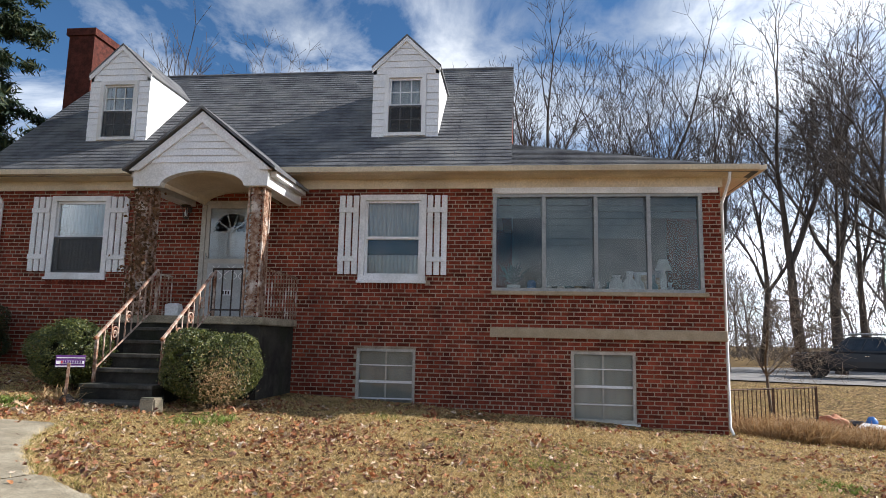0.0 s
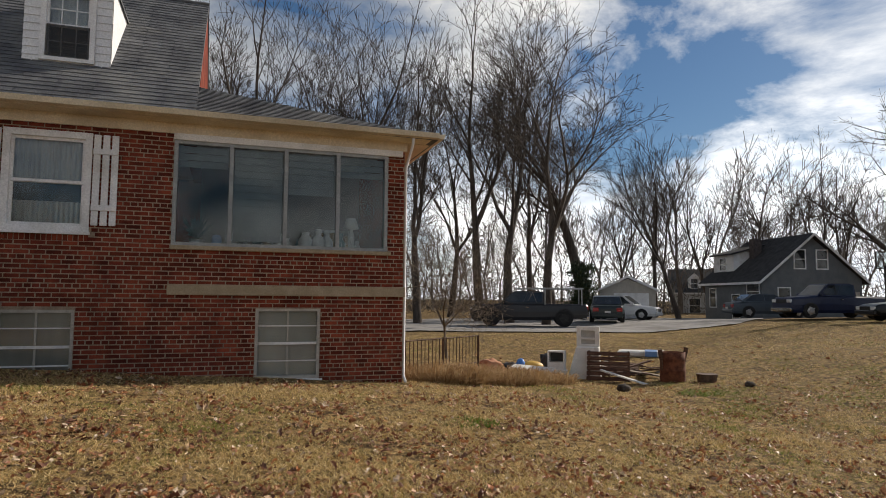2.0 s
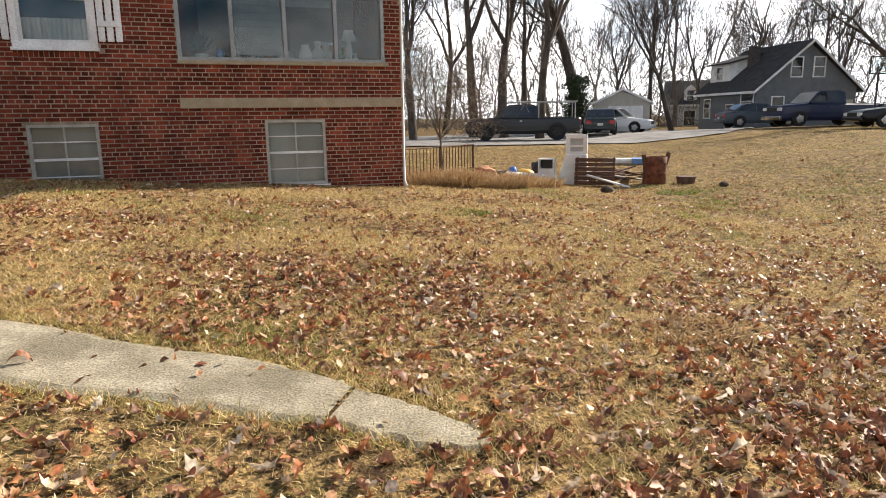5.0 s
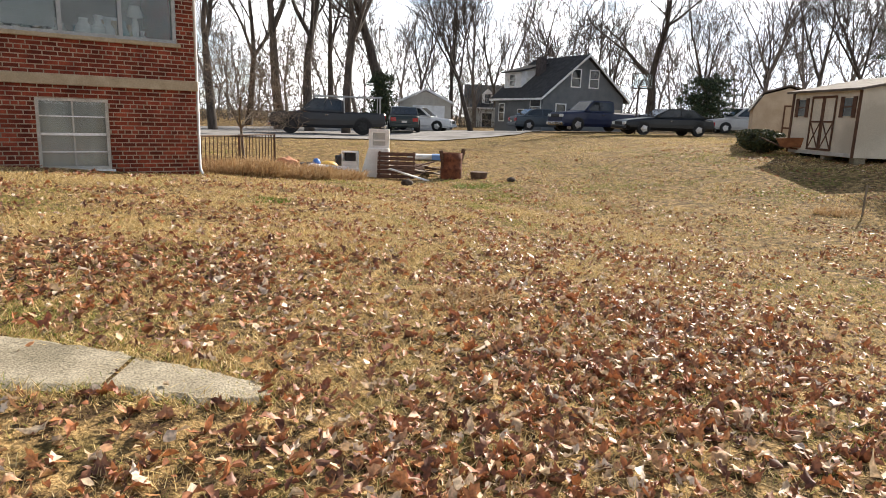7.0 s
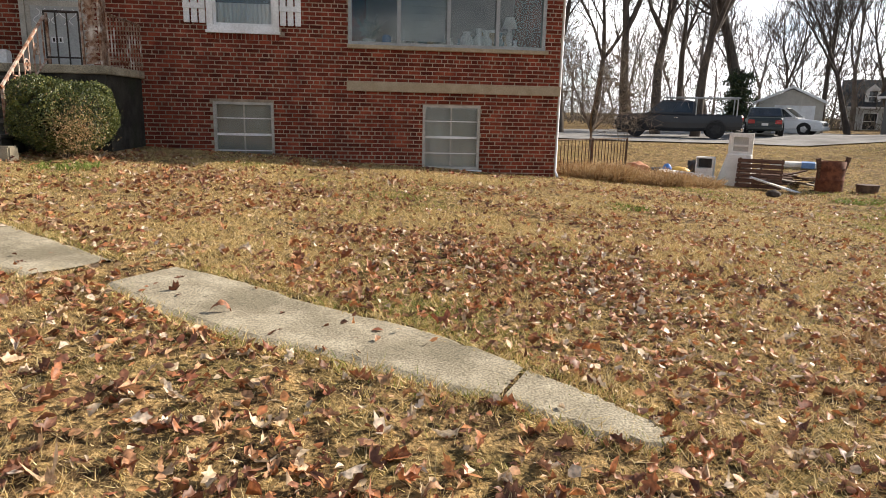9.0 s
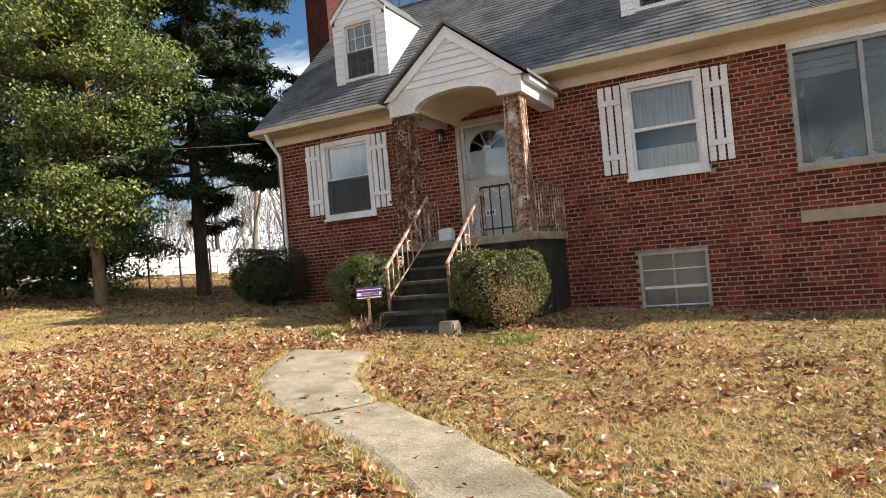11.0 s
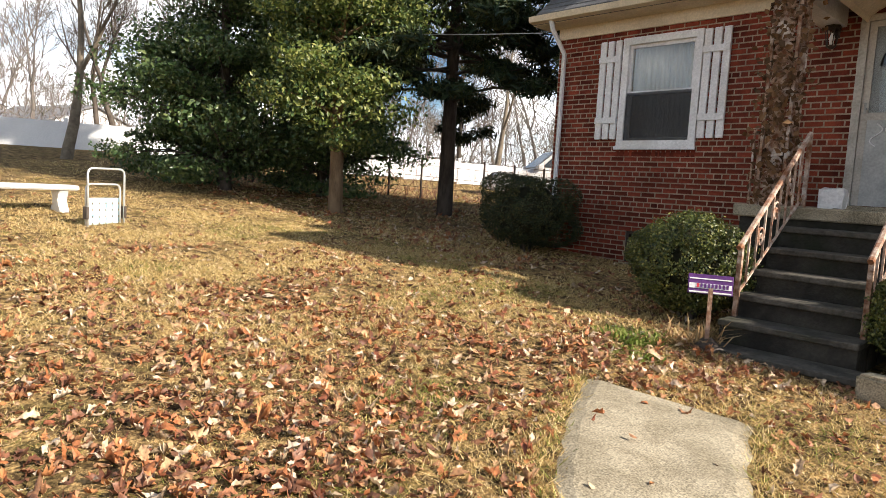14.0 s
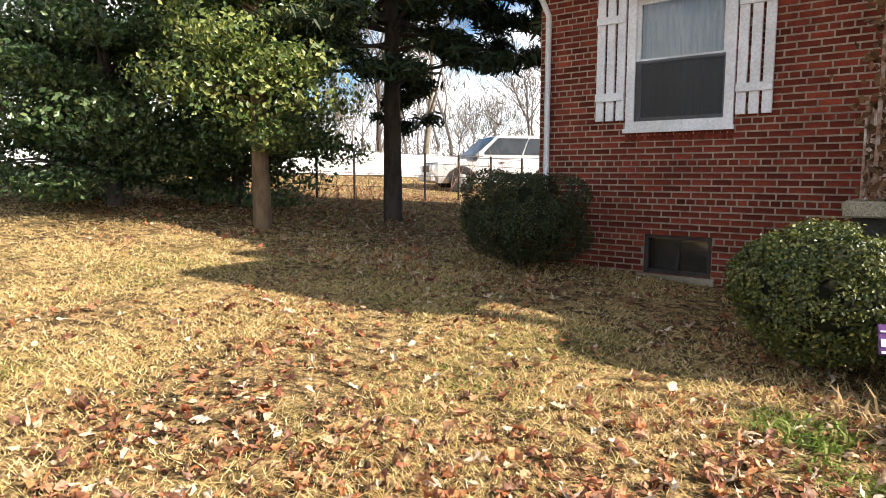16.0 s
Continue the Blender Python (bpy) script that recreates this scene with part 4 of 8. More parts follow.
# wall lantern beside the door
lantern = thing("wall_lantern", (-9.12, -0.13, 3.42), "black iron wall lantern beside the front door", "lamp")
bm = bmesh.new()
for k in range(6):
    a = 2 * math.pi * k / 6
    tube(bm, [(0.045 * math.cos(a), 0.045 * math.sin(a), 0), (0.075 * math.cos(a), 0.075 * math.sin(a), 0.2)], 0.006, 4)
part("cage", bm, BLACK_IRON, lantern)
bm = bmesh.new()
tube(bm, [(0, 0, 0.2), (0, 0, 0.24), (0, 0, 0.3)], [0.1, 0.07, 0.012], 6)
part("cap", bm, BLACK_IRON, lantern)
bm = bmesh.new()
tube(bm, [(0, 0, -0.02), (0, 0, 0.01)], [0.02, 0.055], 6)
part("base", bm, BLACK_IRON, lantern)
bm = bmesh.new()
tube(bm, [(0, 0, 0.27), (0, 0.06, 0.31), (0, 0.12, 0.24)], 0.011, 5)
cuboid(bm, -0.04, 0.04, 0.115, 0.13, 0.12, 0.3)
part("bracket", bm, BLACK_IRON, lantern)
bm = bmesh.new()
tube(bm, [(0, 0, 0.03), (0, 0, 0.1), (0, 0, 0.15)], [0.02, 0.03, 0.01], 8)
part("bulb", bm, PORCELAIN, lantern)


# ornate iron posts
def scroll_points(cx, cz, r, flip):
    return [(cx + flip * r * (1 - t / 7.5) * math.cos(t * 1.6), 0, cz + r * (1 - t / 7.5) * math.sin(t * 1.6)) for t in [0.28 * j for j in range(23)]]


def iron_post(x, y, z0, z1):
    ob = thing("iron_porch_post", (x, y, z0), "rusty wrought iron porch post of scrolled lattice with flaking paint", "post", "porch posts")
    h = z1 - z0
    for side in (0, 1):
        for e in (0.0, 0.235):
            if side == 1 and e == 0.0:
                continue
            bm = bmesh.new()
            px, py = (e, 0) if side == 0 else (0.235, e)
            cuboid(bm, px - 0.014, px + 0.014, py - 0.014, py + 0.014, 0, h)
            part("bar", bm, RUST, ob)
        z = 0.02
        i = 0
        while z < h - 0.1:
            bm = bmesh.new()
            for fl in (-1, 1):
                pts = scroll_points(0.118, z + 0.075, 0.085, fl * (1 if i % 2 else -1))
                if side == 1:
                    pts = [(0.235, q[0], q[2]) for q in pts]
                tube(bm, pts, 0.012, 5)
            if side == 0:
                cuboid(bm, 0.03, 0.205, -0.006, 0.006, z, z + 0.035)
                cuboid(bm, 0.085, 0.15, -0.008, 0.008, z + 0.03, z + 0.14)
            else:
                cuboid(bm, 0.229, 0.241, 0.03, 0.205, z, z + 0.035)
                cuboid(bm, 0.227, 0.243, 0.085, 0.15, z + 0.03, z + 0.14)
            part("scrollwork", bm, RUST, ob)
            z += 0.155
            i += 1
    return ob


iron_post(-9.24, -1.45, PZ, GZ0)
iron_post(-7.40, -1.45, PZ, GZ0)


def stair_rail(x, label):
    r = thing("stair_railing", (x, 0, 0), label, "railing", "stair railings")
    foot_y, foot_z = -2.72, 0.80
    top = (PY + 0.18, 2.36)
    low = (foot_y, 1.33)
    bm = bmesh.new()
    tube(bm, [(0, low[0] - 0.05, low[1] - 0.03), (0, low[0], low[1]), (0, top[0], top[1])], 0.024, 6)
    part("handrail", bm, RUST_RAIL, r)
    bm = bmesh.new()
    tube(bm, [(0, low[0], low[1] - 0.42), (0, top[0], top[1] - 0.58)], 0.012, 5)
    part("lower_rail", bm, RUST_RAIL, r)
    for y, z, zb in ((low[0], low[1], 0.53), (top[0], top[1], PZ)):
        bm = bmesh.new()
        cuboid(bm, -0.018, 0.018, y - 0.018, y + 0.018, zb, z)
        part("newel", bm, RUST, r)
    n = 9
    for k in range(1, n):
        t = k / n
        y = low[0] + (top[0] - low[0]) * t
        zt = low[1] + (top[1] - low[1]) * t
        zb = low[1] - 0.42 + (top[1] - 0.58 - low[1] + 0.42) * t
        bm = bmesh.new()
        cuboid(bm, -0.008, 0.008, y - 0.008, y + 0.008, zb, zt)
        part("baluster", bm, RUST_RAIL, r)
    for t0 in (0.28, 0.5, 0.72):
        y = low[0] + (top[0] - low[0]) * t0
        z = low[1] - 0.24 + (top[1] - low[1]) * t0
        bm = bmesh.new()
        for fl in (-1, 1):
            tube(bm, [(0, y + q[0] * 0.8, z + q[2]) for q in scroll_points(0, 0, 0.1, fl)], 0.009, 5)
        part("scroll", bm, RUST_RAIL, r)


stair_rail(-8.83, "rusty iron stair railing with flaking white paint beside the steps")
stair_rail(-7.90, "rusty iron stair railing with a bright worn handrail beside the steps")


def porch_rail(p, q, iron=RUST):
    r = thing("porch_railing", (0, 0, 0), "rusty iron porch railing with thin bars", "railing", "porch railings")
    p, q = Vector(p), Vector(q)
    for dz, rad in ((0.72, 0.018), (0.1, 0.012)):
        bm = bmesh.new()
        tube(bm, [p + Vector((0, 0, dz)), q + Vector((0, 0, dz))], rad, 5)
        part("rail", bm, iron, r)
    n = max(3, int((q - p).length / 0.12))
    for k in range(n + 1):
        c = p.lerp(q, k / n)
        bm = bmesh.new()
        cuboid(bm, c.x - 0.008, c.x + 0.008, c.y - 0.008, c.y + 0.008, c.z, c.z + 0.72)
        part("baluster", bm, iron, r)


porch_rail((-7.06, -1.44, PZ), (-7.06, -0.06, PZ))
porch_rail((-7.90, -1.44, PZ), (-7.44, -1.44, PZ), BLACK_IRON)
porch_rail((-9.32, -1.44, PZ), (-9.32, -0.06, PZ))
paper = thing("paper_bag", (-8.63, -1.2, PZ), "crumpled white paper bag on the porch", "bag")
bm = bmesh.new()
cuboid(bm, -0.10, 0.10, -0.06, 0.06, 0, 0.19)
bmesh.ops.subdivide_edges(bm, edges=bm.edges[:], cuts=3)
for v in bm.verts:
    v.co += 0.025 * noise.noise_vector(v.co * 9)
part("body", bm, WHITE, paper)

# ---- front walk: irregular concrete slabs sunk in the grass ----
def walk_slab(left, right):
    """A slab between a left and a right edge line, draped over the lawn, with a rough rim."""
    rnd = random.Random(len(left) * 7 + int(left[0][0] * 10))
    ob_v, ob_f = [], []
    n, k = 26, 7
    def along(line, t):
        s = t * (len(line) - 1)
        i = min(int(s), len(line) - 2)
        return Vector(line[i]).lerp(Vector(line[i + 1]), s - i)
    for i in range(n + 1):
        a, b = along(left, i / n), along(right, i / n)
        w = 0.022
        if 0 < i < n:
            a += Vector((rnd.uniform(-w, w), rnd.uniform(-w, w)))
            b += Vector((rnd.uniform(-w, w), rnd.uniform(-w, w)))
        for j in range(k + 1):
            p = a.lerp(b, j / k)
            rim = 0.0 if 0 < j < k else -0.03
            ob_v.append((p.x, p.y, lawn_z(p.x, p.y) + 0.016 + rim))
    for i in range(n):
        for j in range(k):
            o = i * (k + 1) + j
            ob_f.append((o, o + 1, o + k + 2, o + k + 1))
    return ob_v, ob_f


walkway = tagged(new("walkway"), "weathered curving concrete front walk half sunk in grass", "path", kind="structure")
WALKS = [
    ([(-8.98, -4.72), (-8.64, -5.42), (-8.32, -5.95), (-7.9, -6.36), (-7.46, -6.7), (-7.09, -6.88)], [(-7.88, -4.5), (-7.72, -5.0), (-7.45, -5.5), (-7.12, -5.9), (-6.88, -6.14), (-6.7, -6.36)]),
    ([(-7.06, -6.9), (-6.7, -7.1), (-6.2, -7.4), (-5.7, -7.77), (-5.31, -7.98)], [(-6.66, -6.33), (-6.25, -6.52), (-5.85, -6.74), (-5.4, -7.06), (-4.94, -7.44)]),
    ([(-4.86, -8.06), (-4.41, -8.49), (-3.97, -8.79), (-3.6, -8.96), (-3.33, -9.1), (-3.12, -9.27), (-2.92, -9.31)], [(-4.54, -7.53), (-4.08, -7.79), (-3.64, -8.1), (-3.22, -8.37), (-2.95, -8.62), (-2.81, -8.77), (-2.7, -8.94)]),
    ([(-2.905, -9.32), (-2.78, -9.45), (-2.6, -9.58), (-2.42, -9.66), (-2.34, -9.64)], [(-2.685, -8.955), (-2.54, -9.12), (-2.43, -9.28), (-2.35, -9.43), (-2.31, -9.58)]),
]
for lft, rgt in WALKS:
    v_, f_ = walk_slab(lft, rgt)
    raw("slab", v_, f_, CONCRETE, walkway, False)

# ---- plants ----
BARK = material("grey_bark", (0.055, 0.044, 0.036), (0.12, 0.098, 0.08), 5.0, 0.95, 0.5, stretch=(1, 1, 0.3))
DARK_BARK = material("dark_bark", (0.045, 0.035, 0.028), (0.10, 0.08, 0.065), 6.0, 0.95, 0.6, stretch=(1, 1, 0.3))
PALE_BARK = material("pale_bark", (0.14, 0.115, 0.085), (0.24, 0.20, 0.15), 6.0, 0.95, 0.4)
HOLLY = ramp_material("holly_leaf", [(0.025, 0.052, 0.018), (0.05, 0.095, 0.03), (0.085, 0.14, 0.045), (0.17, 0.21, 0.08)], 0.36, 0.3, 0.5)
# brighter copy of the holly leaf, with sunlight painted into its colour
HOLLY_SUNLIT = ramp_material("sunlit_holly_leaf", [(0.05, 0.085, 0.02), (0.12, 0.165, 0.035), (0.22, 0.26, 0.065), (0.36, 0.37, 0.12)], 0.42, 0.38, 0.45)
NEEDLE = ramp_material("pine_needle", [(0.010, 0.022, 0.012), (0.02, 0.04, 0.018), (0.035, 0.055, 0.02), (0.07, 0.07, 0.02)], 0.6, 0.1)
BOX_LEAF = ramp_material("boxwood_leaf", [(0.02, 0.035, 0.008), (0.05, 0.07, 0.014), (0.10, 0.12, 0.024), (0.23, 0.22, 0.055)], 0.4, 0.15, 0.5)
BOX_DARK = ramp_material("yew_leaf", [(0.010, 0.02, 0.008), (0.022, 0.035, 0.010), (0.04, 0.05, 0.012), (0.09, 0.075, 0.02)], 0.5, 0.1, 0.4)
DRY = ramp_material("dry_stem", [(0.34, 0.22, 0.10), (0.50, 0.34, 0.17), (0.26, 0.15, 0.07), (0.58, 0.43, 0.24)], 0.9, 0.25)
# near-black stand-in for the shade among a shrub's inner twigs
INNER_SHADE = material("inner_shade", (0.012, 0.014, 0.007), (0.03, 0.03, 0.014), 6.0, 1.0, 0.3)


def leaf_mesh(name, centres, outs, size, mat, parent, rng, long=1.6, droop=0.0):
    """Many small folded leaves round given points, facing roughly outward."""
    n = len(centres)
    c = np.asarray(centres, float)
    o = np.asarray(outs, float) + rng.normal(0, 0.75, (n, 3))
    o /= np.linalg.norm(o, axis=1)[:, None] + 1e-9
    d = rng.normal(0, 1, (n, 3))
    d[:, 2] -= droop
    d -= o * (d * o).sum(1)[:, None]
    d /= np.linalg.norm(d, axis=1)[:, None] + 1e-9
    s = np.cross(o, d)
    sz = size * rng.uniform(0.6, 1.3, n)[:, None]
    v = np.stack([c - d * sz * long / 2, c + s * sz / 2 + o * sz * 0.12, c + d * sz * long / 2, c - s * sz / 2 + o * sz * 0.12], 1).reshape(-1, 3)
    f = [(4 * i, 4 * i + 1, 4 * i + 2, 4 * i + 3) for i in range(n)]
    return raw(name, [tuple(p) for p in v], f, mat, parent)


def shrub(name, at, r, h, label, mat, seed, leaves=7000, leaf=0.032, lobes=11, dead=0):
    """A clipped round shrub: uneven lobes of small leaves over a ball painted dark as inner shade, on short stems."""
    rng = np.random.default_rng(seed)
    ob = thing(name, at, label, "shrub")
    blobs = [(np.array([0, 0, h * 0.52]), r * 0.9)]
    for k in range(lobes):
        a = 2 * math.pi * k / lobes + rng.uniform(-0.3, 0.3)
        zz = h * rng.uniform(0.3, 0.82)
        blobs.append((np.array([math.cos(a) * r * 0.54, math.sin(a) * r * 0.54, zz]), r * rng.uniform(0.32, 0.5)))
    sq = np.array([1, 1, h / (2 * r)])
    bc, br = np.array([q[0] for q in blobs]), np.array([q[1] for q in blobs])
    pick = np.where(rng.uniform(size=leaves * 4) < 0.3, 0, rng.integers(len(blobs), size=leaves * 4))
    d = rng.normal(0, 1, (leaves * 4, 3))
    d /= np.linalg.norm(d, axis=1)[:, None]
    p = bc[pick] + d * br[pick][:, None] * sq * (rng.uniform(0.86, 1.05, leaves * 4) + 0.09 * (rng.uniform(size=leaves * 4) < 0.05))[:, None]
    ok = p[:, 2] > 0.04
    for q, rad in zip(bc, br):
        ok &= np.linalg.norm((p - q) / sq, axis=1) > rad * 0.84
    p, d = p[ok][:leaves], d[ok][:leaves]
    gap = np.array([noise.noise(Vector(v * 6.5) + Vector((seed, 0, 0))) + 0.4 * noise.noise(Vector(v * 19.0)) > -0.3 for v in p])
    cs, os_ = p[gap], d[gap]
    leaf_mesh("leaves", cs, os_, leaf, mat, ob, rng)
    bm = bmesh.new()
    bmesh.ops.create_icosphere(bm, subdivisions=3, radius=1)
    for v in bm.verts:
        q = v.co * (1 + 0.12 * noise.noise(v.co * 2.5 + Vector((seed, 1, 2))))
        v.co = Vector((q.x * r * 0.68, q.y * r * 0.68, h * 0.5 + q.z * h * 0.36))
    part("shade_core", bm, INNER_SHADE, ob, smooth=True)
    for k in range(6):
        bm = bmesh.new()
        a = rng.uniform(0, 6.28)
        tube(bm, [(0.05 * math.cos(a), 0.05 * math.sin(a), -0.05), (0.35 * r * math.cos(a), 0.35 * r * math.sin(a), h * 0.5)], [0.022, 0.012], 5)
        part("stem", bm, DARK_BARK, ob)
    if dead:
        cs, os_ = [], []
        for k in range(dead):
            a = rng.normal(-1.0, 0.24)
            zz = h * rng.normal(0.36, 0.17)
            rr = r * rng.uniform(0.9, 1.12)
            cs.append((rr * math.cos(a), rr * math.sin(a), zz))
            os_.append((math.cos(a), math.sin(a), 0.3))
        tagged(leaf_mesh("dead_foliage", cs, os_, leaf * 0.4, DRY, ob, rng, 5.0), kind="stuff")
    return ob


def gpt(x, y, dz=0.0):
    return (x, y, lawn_z(x, y) + dz)


shrub("boxwood_shrub", gpt(-9.38, -2.42), 0.57, 1.0, "round green boxwood shrub beside the front steps", BOX_LEAF, 11, 34000, 0.017)
shrub("boxwood_shrub", gpt(-7.26, -2.58), 0.68, 1.0, "broad yellow-green boxwood shrub with a dead brown patch", BOX_LEAF, 12, 44000, 0.017, dead=1500)
shrub("yew_shrub", gpt(-12.6, -0.85), 0.76, 1.10, "dark green clipped yew at the house corner", BOX_DARK, 13, 30000, 0.018)


def branch_segments(seed, height, spread=0.55, levels=5, trunk_r=None, first=0.25, splits=(2, 3), up=0.25, twig=0.012, shrink=0.72):
    """Limb by limb segments of a bare tree: start, end, radii."""
    rnd = random.Random(seed)
    segs = []
    tr = trunk_r or height * 0.0145

    def grow(p, d, length, r, level):
        n = 4 if level < 2 else 3 if level == 2 else 2 if level < 5 else 1
        pts = [p]
        for i in range(n):
            d = (d + Vector((rnd.gauss(0, 0.075), rnd.gauss(0, 0.075), up * 0.2 + rnd.gauss(0, 0.05)))).normalized()
            q = pts[-1] + d * length / n
            r2 = max(twig * 0.6, r * (1 - 0.42 * (i + 1) / n))
            segs.append((pts[-1], q, max(twig * 0.6, r * (1 - 0.42 * i / n)), r2))
            pts.append(q)
            if level > 0 and level < levels and rnd.random() < 0.72:
                side = Vector((rnd.gauss(0, 1), rnd.gauss(0, 1), rnd.gauss(0.15, 0.4))).normalized()
                grow(q, (d + side * spread * 1.35).normalized(), length * rnd.uniform(0.4, 0.68), r2 * 0.5, level + 1)
        if level < levels:
            k = rnd.randint(*splits)
            base = rnd.uniform(0, 6.28)
            for j in range(k):
                a = base + 6.28 * j / k + rnd.gauss(0, 0.3)
                o = d.orthogonal().normalized()
                side = o * math.cos(a) + d.cross(o) * math.sin(a)
                lead = j == 0 and level < 3
                grow(pts[-1], (d + side * spread * (0.3 if lead else rnd.uniform(0.8, 1.5))).normalized(), length * shrink * (1.12 if lead else rnd.uniform(0.75, 1.1)), r * (0.58 if lead else 0.5 * rnd.uniform(0.75, 1.1)), level + 1)

    grow(Vector((0, 0, -0.3)), Vector((rnd.gauss(0, 0.04), rnd.gauss(0, 0.04), 1)), height * first + 0.3, tr, 0)
    top = max(s[1].z for s in segs)
    k = height / top
    return [(a * k, b * k, r0, r1) for a, b, r0, r1 in segs]


def segment_mesh(segs, thin_only=None):
    vs, fs = [], []
    for a, b, r0, r1 in segs:
        n = 7 if r0 > 0.12 else 5 if r0 > 0.04 else 3
        d = (b - a).normalized()
        s = d.orthogonal().normalized()
        u = d.cross(s)
        o = len(vs)
        e = b + d * r1 * 0.5
        for p, r in ((a, r0), (e, r1)):
            for k in range(n):
                t = 6.2832 * k / n
                w = p + (s * math.cos(t) + u * math.sin(t)) * r
                vs.append((w.x, w.y, w.z))
        for k in range(n):
            fs.append((o + k, o + (k + 1) % n, o + n + (k + 1) % n, o + n + k))
    return vs, fs


def bare_tree(seed, height, label, mat=BARK, **kw):
    ob = thing("bare_tree", (0, 0, 0), label, "tree", "bare winter trees")
    segs = branch_segments(seed, height, **kw)
    thick = [s for s in segs if s[2] >= 0.05]
    thin = [s for s in segs if s[2] < 0.05]
    v, f = segment_mesh(thick)
    raw("trunk", v, f, mat, ob, True)
    v, f = segment_mesh(thin)
    raw("crown", v, f, mat, ob)
    return ob


CAM0 = (-3.0, -11.0)


def polar(az, d):
    a = radians(az)
    x, y = CAM0[0] + d * math.sin(a), CAM0[1] + d * math.cos(a)
    return x, y


TALL = "tall bare deciduous tree with fine grey twigs"
PROTO = [
    bare_tree(21, 17, TALL, levels=6, spread=0.42, first=0.22, up=0.5),
    bare_tree(22, 17, "tall bare tree forking low into upright limbs", DARK_BARK, levels=6, spread=0.5, first=0.16, up=0.45),
    bare_tree(23, 15, TALL, levels=6, spread=0.6, first=0.2, up=0.25),
    bare_tree(24, 14, "slender bare tree with a narrow crown", levels=5, spread=0.36, first=0.28, up=0.6),
    bare_tree(25, 15, "broad bare oak with a thick dark trunk", DARK_BARK, levels=6, spread=0.68, first=0.2, up=0.22, trunk_r=0.42),
]
SPOTS = [
    (0, 2.0, 34, 1.02, 40), (1, 5.5, 37, 1.05, 10), (2, -3.0, 42, 1.1, 70), (3, -13, 42, 1.15, 5), (2, -20, 44, 1.15, 120), (3, -27, 44, 1.2, 200),
    (3, 16.3, 37, 1.1, 30), (0, 21.6, 41, 1.15, 160), (1, 24.3, 39, 1.1, 75), (2, 27.3, 37, 1.12, 300), (4, 30.8, 46, 1.05, 20),
    (0, 36.3, 55, 0.98, 220), (1, 38.3, 51, 0.95, 140), (3, 40.8, 60, 1.05, 90), (2, 44.3, 56, 1.0, 250), (0, 48.4, 60, 0.92, 330), (3, 50.2, 58, 1.0, 15),
    (4, 53.2, 50, 1.0, 100), (1, 57.5, 62, 0.95, 200), (2, 61.5, 64, 1.0, 60), (0, 65, 58, 1.0, 280), (1, 69, 60, 1.05, 110), (3, 72, 56, 1.1, 170), (2, 76, 60, 1.1, 20),
    (0, 172, 66, 0.9, 80), (2, 186, 60, 0.9, 10), (4, 160, 70, 0.9, 200), (1, 198, 68, 0.9, 120), (2, 148, 72, 0.9, 50), (0, 210, 70, 0.9, 250), (4, 179, 80, 1.0, 300), (1, 222, 74, 0.9, 20), (2, 135, 76, 1.0, 90),
    (3, 9.5, 40, 1.05, 60), (2, 12.5, 46, 1.1, 140), (3, 33, 58, 1.0, 310), (2, 19, 52, 1.15, 30), (0, 26, 56, 1.1, 200),
]
used = set()
for k, az, d, s, rz in SPOTS:
    s *= 1.22 if az < 33 else 0.98
    x, y = polar(az, d)
    m = pose(x, y, ground(x, y) - 0.1, 0, 0, rz) @ Matrix.Diagonal((s, s, s, 1))
    if k not in used:
        used.add(k)
        PROTO[k].matrix_world = m
    else:
        t_ = copy_thing(PROTO[k], m)
        if k in used:
            t_.matrix_basis = m
# a line of far woods that closes the view
rng = np.random.default_rng(9)
wv, wf, base = [], [], 0
KINDS = [segment_mesh(branch_segments(500 + k, 12, levels=4, spread=0.5, first=0.2, up=0.3, twig=0.03)) for k in range(9)]
KINDS = [(np.array(v), np.array(f)) for v, f in KINDS]
for k in range(170):
    az = -85 + 190 * (k + rng.uniform(-0.4, 0.4)) / 170
    x, y = polar(az, rng.uniform(62, 120))
    v, f = KINDS[k % 9]
    a, q = rng.uniform(0, 6.28), rng.uniform(0.85, 1.5)
    turn = np.array([[math.cos(a), math.sin(a), 0], [-math.sin(a), math.cos(a), 0], [0, 0, 1]])
    wv.append(v @ turn * q + np.array([x, y, ground(x, y)]))
    wf += (f + base).tolist()
    base += len(v)
tagged(raw("far_woods", np.concatenate(wv).tolist(), wf, material("far_bark", (0.13, 0.11, 0.10), (0.21, 0.185, 0.165), 3.0, 1.0, 0.0)), "far bare winter woods behind the houses", "trees", kind="stuff")
# twiggy scrub and saplings under the far woods, and an added ring out of view
cs, os_ = [], []
for k in range(64000):
    az = rng.uniform(-80, 100)
    d = rng.uniform(62, 104)
    x, y = polar(az, d)
    h = 6.0 + 4.5 * noise.noise((az * 0.3, d * 0.05, 1))
    cs.append((x, y, ground(x, y) + rng.uniform(0, 1) ** 1.6 * h * 1.3))
    os_.append((-math.sin(radians(az)), -math.cos(radians(az)), 0.1))
# unseen tall growth behind the camera, added to cut sky light on the front
for k in range(42000):
    az = rng.uniform(100, 280)
    d = rng.uniform(58, 100)
    x, y = polar(az, d)
    h = 11.0 + 4.5 * noise.noise((az * 0.3, d * 0.05, 1))
    cs.append((x, y, ground(x, y) + rng.uniform(0, 1) ** 1.2 * h))
    os_.append((-math.sin(radians(az)), -math.cos(radians(az)), 0.1))
